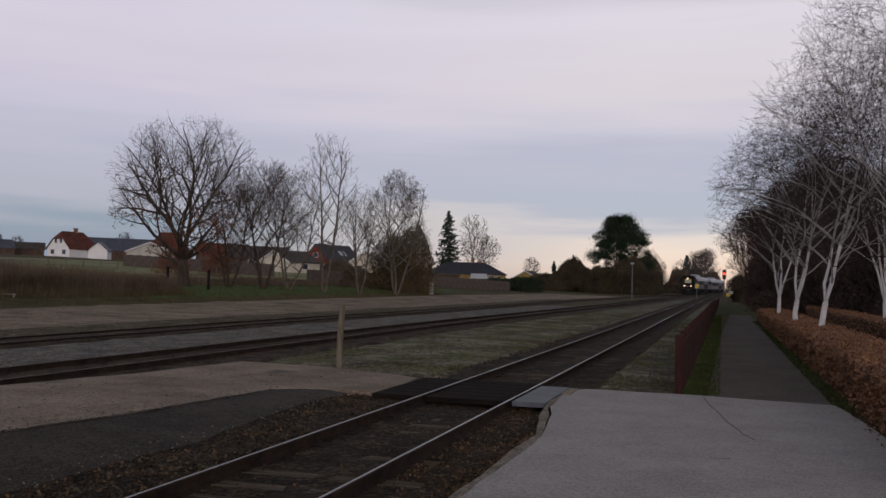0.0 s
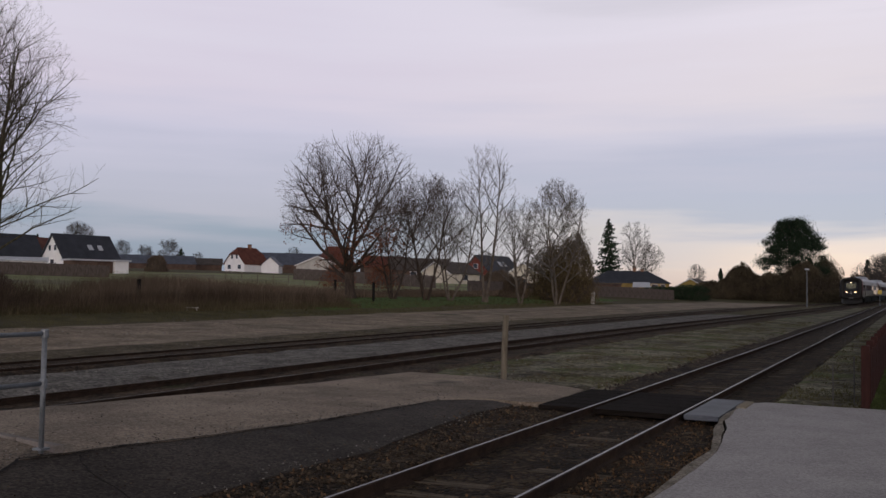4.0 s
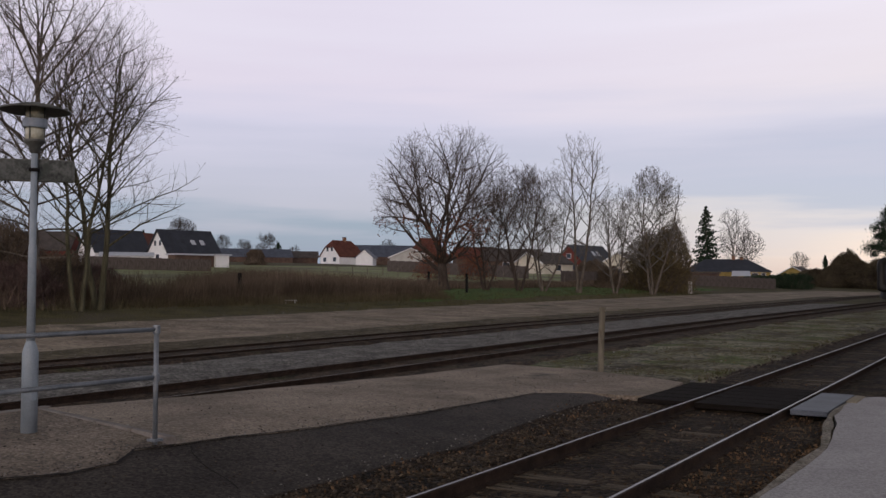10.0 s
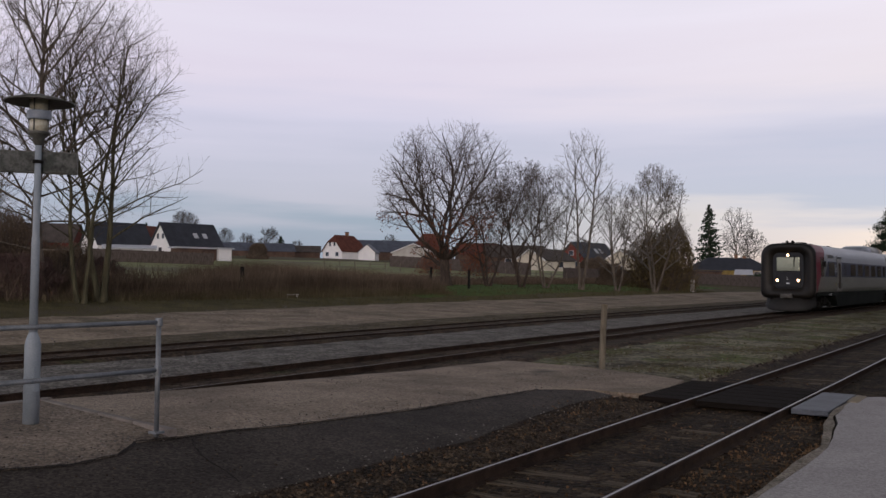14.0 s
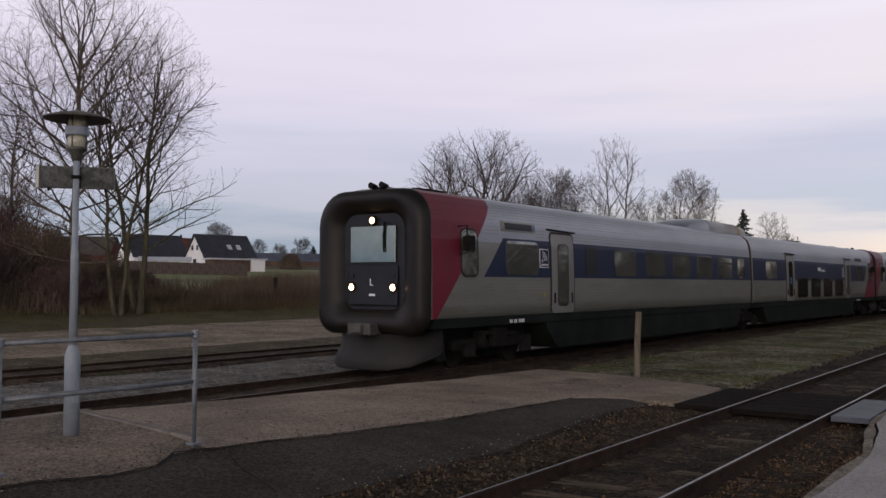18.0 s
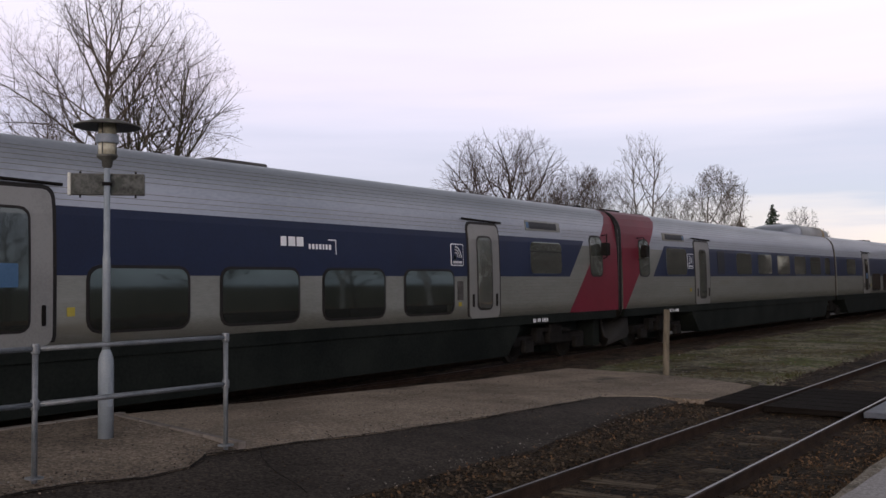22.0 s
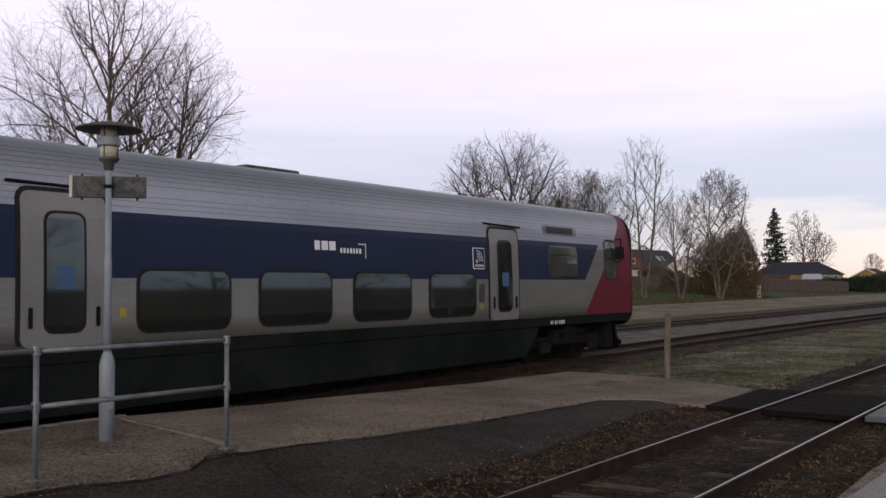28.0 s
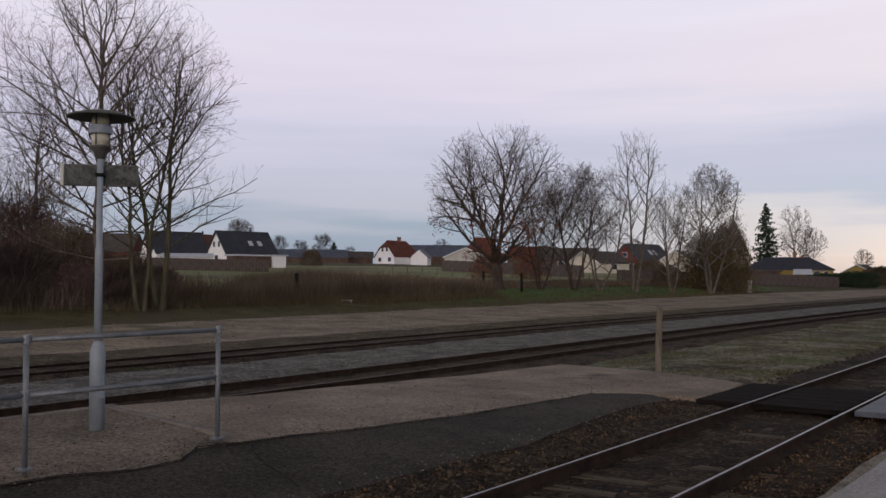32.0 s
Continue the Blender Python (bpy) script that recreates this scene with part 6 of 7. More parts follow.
    # skyline behind the houses
    for az, r, h, st, sd in ((-49.0, 300, 15.5, 3, 51), (-46.6, 320, 11, 1, 52), (-45.3, 330, 10, 2, 53), (-43.9, 330, 13, 2, 54), (-42.2, 340, 8, 2, 55), (-36.4, 300, 9.5, 2, 56), (-24.5, 250, 9, 3, 57), (-11.5, 260, 8, 2, 58), (-9.4, 260, 7, 2, 59)):
        x, y = polar(az, r)
        plant_tree("bare_tree", "distant bare tree behind the houses", x * 1.25, y * 1.25, h * 1.2, sd, FARCFG, ("bark", "far_twig", "far_twig"), r0=0.2, stems=st, spread=0.25)
    for az, r, h, w, sd in ((-51.2, 250, 8.5, 3.4, 61), (-50.5, 255, 7, 3, 62), (-43.2, 300, 7.5, 9, 63), (-10.1, 230, 6.5, 3.6, 64)):
        x, y = polar(az, r)
        spruce("spruce", "distant dark conifer among the houses", x * 1.25, y * 1.25, h * 1.2, w, sd)
    # brown copper-leaved bushes under the oak
    for az, r, w, h, sd in ((-33.6, 120, 7.0, 5.6, 65), (-30.9, 122, 7.5, 5.2, 66)):
        x, y = polar(az, r)
        clump("beech_bush", "bush with withered red-brown leaves", x, y, w, w * 0.8, h * 0.62, 2600, 0.09, "oak_leaf", sd, 0.6)
    for az, r, w, h, sd, m in ((-22.6, 110, 4, 2.6, 68, "brush"), (-44.6, 180, 6, 3.0, 69, "brush"), (-62.5, 50, 9, 3.2, 71, "thicket"), (-60.0, 56, 8, 3.4, 72, "thicket"), (-66, 46, 9, 3.8, 73, "thicket"), (-58.0, 47, 6, 2.0, 74, "thicket"), (-56.2, 50, 7, 2.6, 170, "brush"), (-59.0, 51, 7, 4.2, 171, "brush"), (-61.5, 54, 8, 5.4, 172, "thicket"), (-54.2, 52, 6, 1.9, 173, "thicket"),
                               (-23.6, 150, 8, 3.2, 75, "brush")):
        x, y = polar(az, r)
        clump("thorn_bush", "brown leafless shrub at the field edge", x, y, w, w * 0.7, h, int(3000 * w), 0.10 if r < 60 else 0.2, m, sd, 0.45, thin=0.1)


def brush_belt():
    """Tangled dry stems along the edge of the meadow."""
    rnd = random.Random(5)
    for name, label, mat_, x0, x1, y0, y1, n, h0, h1 in (("scrub_belt", "brown tangle of dry scrub along the meadow", "brush", -46, -38.5, 2, 58, 44000, 0.6, 1.75),
                                                         ("scrub_belt", "low brown scrub under the trees", "brush", -54, -46.5, 62, 125, 18000, 0.25, 0.8),
                                                         ("reed_belt", "pale dry reeds and tall grass", "reed", -50, -44, 0, 60, 12000, 0.8, 1.9),
                                                         ("reed_belt", "dry pale grass at the scrub's foot", "reed", -39.5, -37.5, 0, 58, 9000, 0.2, 0.6),
                                                         ("scrub_belt", "low scrub along the far fence", "brush", -60, -48, 118, 185, 9000, 0.4, 1.3)):
        s = Soup()
        for k in range(n):
            y = rnd.uniform(y0, y1)
            x = rnd.uniform(x0, x1) + 0.02 * y
            dens = noise.noise((x * 0.12, y * 0.10, 3.3))
            if dens < -0.35 + 0.2 * rnd.random():
                continue
            h = rnd.uniform(h0, h1) * (1.0 + 0.5 * dens) * (1.2 if y < 25 else 1.0)
            z = terr(x, y) - 0.05
            a, t = rnd.uniform(0, 6.28), rnd.uniform(0.05, 0.6) * h
            w = rnd.uniform(0.010, 0.024) * (1 if y < 60 else 1.6)
            dx, dy = math.cos(a) * t, math.sin(a) * t
            s.add([(x - w, y, z), (x + w, y + w, z), (x + dx * 0.5 + w * 0.6, y + dy * 0.5, z + h * 0.6), (x + dx * 0.5 - w * 0.6, y + dy * 0.5, z + h * 0.6), (x + dx, y + dy, z + h)], [(0, 1, 2, 3), (3, 2, 4)])
            if k % 2 == 0:
                b = rnd.uniform(0, 6.28)
                s.add([(x + dx * 0.4, y + dy * 0.4, z + h * 0.45), (x + dx * 0.4 + w, y + dy * 0.4, z + h * 0.45), (x + dx * 0.4 + math.cos(b) * h * 0.35, y + dy * 0.4 + math.sin(b) * h * 0.35, z + h * 0.8)], [(0, 1, 2)])
        tagged(new(name, s.mesh(name, mat_)), label, "scrub", "", "stuff")


def right_side():
    """Beech hedges, birches and the dark wood beside the footpath."""
    rnd = random.Random(8)

    def hedge(x0, x1, y0, y1, h, n, label):
        e = thing("beech_hedge", ((x0 + x1) / 2, (y0 + y1) / 2, terr((x0 + x1) / 2, (y0 + y1) / 2) - 0.05), label, "hedge", "beech hedges")
        w, l = (x1 - x0) / 2, (y1 - y0) / 2
        # solid core under the leaves, a darker brown than theirs
        part("core", Soup().box(-w + 0.12, w - 0.12, -l + 0.1, l - 0.1, 0, h - 0.12, 0.06).mesh("core", "hedge_core"), e, "dark brown solid core inside the hedge")
        s = Soup()
        for k in range(n):
            u = rnd.random() ** 1.6 * 2 * l - l if l > 4 else rnd.uniform(-l, l)
            f = rnd.random()
            if f < 0.45:
                c = Vector((rnd.uniform(-w, w), u, h + rnd.gauss(0, 0.035)))
            elif f < 0.85:
                c = Vector((-w + rnd.gauss(0, 0.05), u, rnd.uniform(0.06, h)))
            else:
                c = Vector((rnd.uniform(-w, w), -l + rnd.gauss(0, 0.05), rnd.uniform(0.06, h)))
            c.z += 0.05 * noise.noise((c.x * 1.5, c.y * 1.5 + y0, 0.4))
            leaf(s, c, rnd.uniform(0.022, 0.048) * (1 + 0.6 * max(0.0, (c.y + l) / (2 * l))), rnd)
        tagged(part("leaves", s.mesh("leaves", "beech_leaf"), e, "dry copper-brown beech leaves"), kind="stuff")

    hedge(2.35, 3.95, 9.0, 62.0, 0.85, 52000, "clipped beech hedge with dry copper-brown leaves")
    hedge(5.9, 6.9, 20.0, 70.0, 1.0, 12000, "second beech hedge with dry copper-brown leaves")
    bm_ = ("birch_bark", "birch_limb", "twig_birch")
    for az, r, h, sd, lean, w in ((5.60, 33.3, 12.6, 81, 0.12, 6.4), (4.30, 39.4, 11.5, 82, 0.03, 6.4), (3.35, 50.3, 11.5, 83, 0.0, 7.6), (10.5, 30.0, 13.0, 84, 0.0, 7.5), (9.0, 42, 13, 85, 0.0, 8.0)):
        x, y = polar(az, r)
        plant_tree("birch_tree", "white-barked birch with fine drooping twigs", x, y, h, sd, BIRCH, bm_, lean=lean, r0=0.11, z=terr(x, y) - 0.05, width=w, stems=3, spread=0.26, group="birches by the hedge")
    # bare trees on the station side, which the train's windows mirror
    for x, y, h, sd in ((13, 4, 10, 101), (17, 16, 11, 102), (15, 30, 10, 103), (20, -8, 11, 104), (24, 24, 12, 105), (18, 44, 11, 106), (26, 6, 12, 107)):
        plant_tree("bare_tree", "bare tree on the station side of the line", x, y, h, sd, FARCFG, ("bark", "twig", "twig"), r0=0.16, width=h * 0.75)
    # the wood behind them
    for az, r, h, w, sd in ((3.5, 96, 9.5, 9, 91), (5.2, 84, 9.0, 9, 92), (7.0, 74, 8.6, 9, 93), (9.2, 66, 8.0, 9, 94), (11.5, 60, 7.6, 9, 95), (2.7, 118, 9.0, 8, 96), (14, 58, 7.6, 9, 97), (2.9, 150, 10, 9, 191), (2.75, 185, 10, 9, 192), (2.7, 225, 11, 10, 193), (6.0, 150, 11, 10, 194), (5.0, 200, 12, 10, 195)):
        x, y = polar(az, r)
        t = clump("thicket", "maroon-brown leafless thicket behind the birches", x, y, w, w, h * 0.8, 16000, 0.26, "thicket", sd, 0.6, thin=0.1)
        plant_tree("bare_tree", "dense maroon-brown bare tree in the thicket", x + rnd.uniform(-2, 2), y + rnd.uniform(-2, 2), h * rnd.uniform(1.25, 1.5), sd * 7, HAZE, ("bark_green", "thicket", "thicket"), r0=0.14, stems=3, spread=0.25, width=9.0)
    for az, r, w, h, sd in ((1.5, 132, 5.5, 3.4, 198), (1.15, 172, 5.0, 4.2, 199), (0.85, 215, 5.0, 4.6, 200)):
        x, y = polar(az, r)
        clump("thorn_bush", "dull brown bush beyond the end of the path", x, y, w, w * 0.8, h, 9000, 0.2, "dry_bush", sd, 1.0, thin=0.15)
    x, y = polar(1.9, 120)
    clump("thorn_bush", "brown scrub at the end of the path", x + 2, y, 9, 7, 2.6, 6000, 0.14, "brush", 98, 0.4)
    x, y = polar(2.6, 86)
    clump("thorn_bush", "brown scrub at the end of the path", x + 1.5, y, 8, 5, 2.0, 6000, 0.11, "brush", 99, 0.4)


# ---- houses ----


def house(label, az, r, zb, L, W, wall_h, ridge_h, yaw, wall, roof, hip=0.0, chim=None, windows=(), skylights=(), annex=None, eave=0.35, trim=None):
    """A house with its ridge along local x. windows: (face, u, z, w, h), face g0/g1 (gable ends), f/b (long sides)."""
    r, zb = r * 1.22, 1.93 + (zb - 1.93) * 1.22
    x, y = polar(az, r)
    gz = terr(x, y)
    base = gz - 0.3
    wall_h, ridge_h = wall_h + (zb - gz) + 0.3, ridge_h + (zb - gz) + 0.3
    e = thing("house", (x, y, base), label, "house", "houses behind the meadow", yaw=yaw)
    l, w = L / 2, W / 2
    hx = hip * l
    v = [(-l, -w, 0), (l, -w, 0), (l, w, 0), (-l, w, 0), (-l, -w, wall_h), (l, -w, wall_h), (l, w, wall_h), (-l, w, wall_h)]
    zt = wall_h + (ridge_h - wall_h) * (1.0 if hip == 0 else 0.0)
    f = [(0, 1, 5, 4), (1, 2, 6, 5), (2, 3, 7, 6), (3, 0, 4, 7)]
    if hip == 0:
        v += [(-l, 0, ridge_h), (l, 0, ridge_h)]
        f += [(4, 7, 8), (5, 9, 6)]
    elif hip < 0.5:
        k = 0.55
        zz = wall_h + (ridge_h - wall_h) * k
        ww = w * (1 - k)
        v += [(-l, -ww, zz), (-l, ww, zz), (l, -ww, zz), (l, ww, zz)]
        f += [(4, 7, 9, 8), (5, 10, 11, 6)]
    part("wall", mesh("wall", v, f, wall), e)
    for s in (-1, 1):
        o = eave
        slope = (ridge_h - wall_h) / w
        ze = wall_h - o * slope
        a = [(-l - o, s * (w + o), ze), (l + o, s * (w + o), ze), (l + o - hx, 0, ridge_h + 0.02), (-l - o + hx, 0, ridge_h + 0.02)]
        if 0 < hip < 0.5:
            k = 0.55
            zz, ww = wall_h + (ridge_h - wall_h) * k, w * (1 - k)
            a = [(-l - o, s * (w + o), ze), (l + o, s * (w + o), ze), (l + o, s * ww, zz), (l - hx, 0, ridge_h + 0.02), (-l + hx, 0, ridge_h + 0.02), (-l - o, s * ww, zz)]
        n = len(a)
        vv = a + [(p[0], p[1], p[2] + 0.16) for p in a]
        ff = [tuple(range(n)), tuple(range(2 * n - 1, n - 1, -1))] + [(i, (i + 1) % n, n + (i + 1) % n, n + i) for i in range(n)]
        part("roof", mesh("roof", vv, ff, roof), e)
    if hip:
        for s in (-1, 1):
            o = eave
            if hip < 0.5:
                k = 0.55
                zz, ww = wall_h + (ridge_h - wall_h) * k, w * (1 - k)
                a = [(s * (l + o), -ww, zz + 0.1), (s * (l + o), ww, zz + 0.1), (s * (l - hx), 0, ridge_h + 0.15)]
            else:
                slope = (ridge_h - wall_h) / w
                ze = wall_h - o * slope
                a = [(s * (l + o), -w - o, ze + 0.1), (s * (l + o), w + o, ze + 0.1), (s * (l + o - hx), 0, ridge_h + 0.15)]
            vv = a + [(p[0], p[1], p[2] - 0.14) for p in a]
            part("roof", mesh("roof", vv, [(0, 1, 2), (5, 4, 3), (0, 3, 4, 1), (1, 4, 5, 2), (2, 5, 3, 0)], roof), e)
    if trim:
        for s in (-1, 1):
            for t in (-1, 1):
                sl = (ridge_h - wall_h) / w
                p0, p1 = Vector((s * (l + eave + 0.03), t * (w + eave), wall_h - eave * sl)), Vector((s * (l + eave + 0.03), 0, ridge_h))
                part("bargeboard", Soup().tube([p0, p1], [0.13, 0.13], 4).mesh("bargeboard", trim), e)
    for face, u, z, ww, hh in windows:
        zc = z + (zb - gz) + 0.3
        if face[0] == "g":
            s = -1 if face == "g0" else 1
            c, ax = Vector((s * (l + 0.02), u, zc)), "y"
        else:
            s = -1 if face == "f" else 1
            c, ax = Vector((u, s * (w + 0.02), zc)), "x"
        dx, dy = (ww / 2, 0.04) if ax == "x" else (0.04, ww / 2)
        wo = part("window", boxmesh("window_frame", "trim_white", c.x - dx - 0.06 * (ax == "x"), c.x + dx + 0.06 * (ax == "x"), c.y - dy - 0.06 * (ax == "y"), c.y + dy + 0.06 * (ax == "y"), c.z - hh / 2 - 0.06, c.z + hh / 2 + 0.06), e)
        k = 0.03 * s
        sx, sy = (0, k) if ax == "x" else (k, 0)
        part("pane", boxmesh("pane", "pane_far", c.x - dx + sx, c.x + dx + sx, c.y - dy + sy, c.y + dy + sy, c.z - hh / 2, c.z + hh / 2), wo)
    for s, u, k, ww, hh in skylights:
        n = Vector((0, s * (ridge_h - wall_h), w)).normalized()
        c = Vector((u, s * w * (1 - k), wall_h + (ridge_h - wall_h) * k)) + n * 0.2
        t = Vector((1, 0, 0))
        b = n.cross(t)
        q = [c + t * i * ww / 2 + b * j * hh / 2 for i, j in ((-1, -1), (1, -1), (1, 1), (-1, 1))]
        part("skylight", mesh("skylight", q + [p - n * 0.12 for p in q], [(0, 1, 2, 3), (0, 4, 5, 1), (1, 5, 6, 2), (2, 6, 7, 3), (3, 7, 4, 0)], "white_sheet"), e)
    for u, hgt in (chim or ()):
        cs = part("chimney", boxmesh("chimney", "chimney", u - 0.38, u + 0.38, -0.38, 0.38, ridge_h - 1.0, ridge_h + hgt, 0.03), e)
        part("chimney_cap", boxmesh("chimney_cap", "roof_brown", u - 0.46, u + 0.46, -0.46, 0.46, ridge_h + hgt, ridge_h + hgt + 0.12), cs)
    if annex:
        for x0, x1, y0, y1, h, m, rm in annex:
            hh = h + (zb - gz) + 0.3
            a = part("annex", boxmesh("annex", m, x0, x1, y0, y1, 0, hh), e)
            part("flat_roof", boxmesh("flat_roof", rm, x0 - 0.3, x1 + 0.3, y0 - 0.3, y1 + 0.3, hh, hh + 0.22), a)
    return e


def houses():
    g2 = (("g0", -1.0, 4.3, 0.8, 1.1), ("g0", 1.0, 4.3, 0.8, 1.1))
    # white house with a steep black roof, carport and wing
    house("white house with a steep black roof and two skylights", -48.85, 122, 3.65, 8.8, 6.2, 2.1, 5.4, 48 + 30, "white_wall", "roof_black", windows=(("g0", -0.8, 3.4, 0.6, 0.8), ("g0", 0.8, 3.4, 0.6, 0.8), ("g0", 0, 1.2, 1.0, 0.9), ("g1", -0.7, 3.3, 0.7, 0.9), ("g1", 0.7, 3.3, 0.7, 0.9)),
          skylights=((-1, 0.5, 0.42, 0.7, 1.0), (-1, 2.1, 0.42, 0.7, 1.0)), annex=((-4.4, 2.2, -5.4, -3.2, 1.5, "brown_wall", "white_sheet"), (2.3, 4.6, -5.8, -3.2, 1.55, "white_wall", "white_sheet")))
    house("low white garage with a pale flat roof", -52.1, 108, 3.2, 6.4, 4.4, 1.5, 1.9, 52, "white_wall", "white_sheet")
    house("dark house with a white gable among the trees", -52.85, 130, 3.75, 9.0, 6.4, 2.2, 5.6, 53 + 25, "white_wall", "roof_black", windows=(("g0", -0.8, 3.4, 0.6, 0.8), ("g0", 0.8, 3.4, 0.6, 0.8)))
    house("dark red-roofed house among the trees", -50.9, 150, 4.5, 7.5, 6.5, 2.3, 5.4, 52 + 55, "red_wall", "roof_red")
    house("brown house behind the tall trees", -56.6, 135, 3.9, 10, 7, 2.3, 5.2, 57 - 20, "red_wall", "roof_brown")
    # long low dark roofs
    house("long low house with a slate roof", -45.0, 240, 5.6, 26, 9, 2.5, 4.9, 45 + 8, "brown_wall", "roof_slate")
    house("long low house with a slate roof", -42.3, 250, 5.8, 16, 9, 2.4, 4.4, 42, "brown_wall", "roof_brown")
    # white gabled house with red half-hipped roof
    house("white house with a red half-hipped roof and a chimney", -39.3, 205, 5.2, 8.4, 7.8, 2.4, 6.5, 39 + 42, "white_wall", "roof_red", hip=0.2, chim=((1.0, 1.0),), windows=(("g0", -0.9, 4.2, 0.7, 1.2), ("g0", 0.9, 4.2, 0.7, 1.2), ("g0", -2.0, 1.4, 1.2, 1.1), ("g0", 2.0, 1.4, 1.2, 1.1)))
    house("small white gabled outbuilding", -37.75, 196, 5.1, 5, 4.4, 2.0, 3.9, 38 + 78, "white_wall", "roof_slate")
    house("long barn with a dark blue slate roof", -36.3, 225, 5.7, 24, 10, 2.3, 5.6, 37 + 6, "brown_wall", "roof_slate")
    house("grey boarded garage with a wide gable", -34.85, 172, 4.2, 7, 9.6, 2.4, 4.4, 35 + 84, "grey_wall", "roof_brown", trim="trim_white")
    house("house with a tall red tiled roof behind the oak", -33.9, 205, 5.0, 9, 9, 2.6, 7.6, 34 + 20, "brown_wall", "roof_red", hip=0.6)
    house("house with a brown-red tiled roof beside the oak", -30.9, 200, 4.8, 11, 8.5, 2.4, 5.2, 31 + 8, "brown_wall", "roof_red", windows=(("f", 2, 1.5, 1.6, 1.2),))
    house("brown wooden house behind the bare trees", -28.6, 170, 3.6, 13, 8, 2.4, 5.0, 29 + 10, "brown_wall", "roof_brown", windows=(("f", -2, 1.4, 1.4, 1.1), ("f", 2, 1.4, 1.4, 1.1)))
    house("cream house with a low gable behind the bare trees", -26.6, 160, 2.9, 10, 8, 2.4, 4.7, 27 + 50, "cream_wall", "roof_brown", trim="trim_white", windows=(("f", 0, 1.5, 1.6, 1.1),))
    house("red brick house with a black roof and skylights", -24.0, 172, 3.0, 12, 8.0, 2.8, 6.6, 24 + 52, "red_wall", "roof_black", windows=(("g0", 0.0, 4.2, 1.2, 1.0), ("g0", -1.8, 1.6, 1.3, 1.1)), skylights=((-1, 0.3, 0.5, 0.9, 1.5), (-1, 2.0, 0.5, 0.9, 1.5)))
    house("cream gabled house behind the shrubs", -21.8, 158, 2.3, 8, 9.0, 2.4, 5.4, 22 + 78, "cream_wall", "roof_brown", trim="trim_white", windows=(("g0", 0.5, 1.4, 2.4, 1.2),))
    # yellow bungalow
    house("yellow brick bungalow with a dark hipped roof", -15.6, 182, 1.8, 19, 10.5, 2.5, 5.2, 15.5, "yellow_wall", "roof_black", hip=0.55, chim=((1.6, 0.9), (3.4, 0.5)), windows=(("f", 2.0, 1.5, 1.3, 1.2), ("f", 6.2, 1.5, 1.3, 1.2), ("f", 8.0, 1.5, 0.9, 1.2)),
          annex=((-11.5, -1.5, -9.5, -5.0, 2.0, "brown_wall", "roof_brown"),))
    house("yellow house with a white-edged gable", -11.6, 232, 2.0, 7, 7.5, 2.3, 4.2, 11 + 70, "yellow_wall", "roof_brown", trim="trim_white")
    house("white-walled house at the edge of the village", -9.0, 262, 2.4, 9, 8, 2.4, 4.8, 9, "cream_wall", "roof_brown")


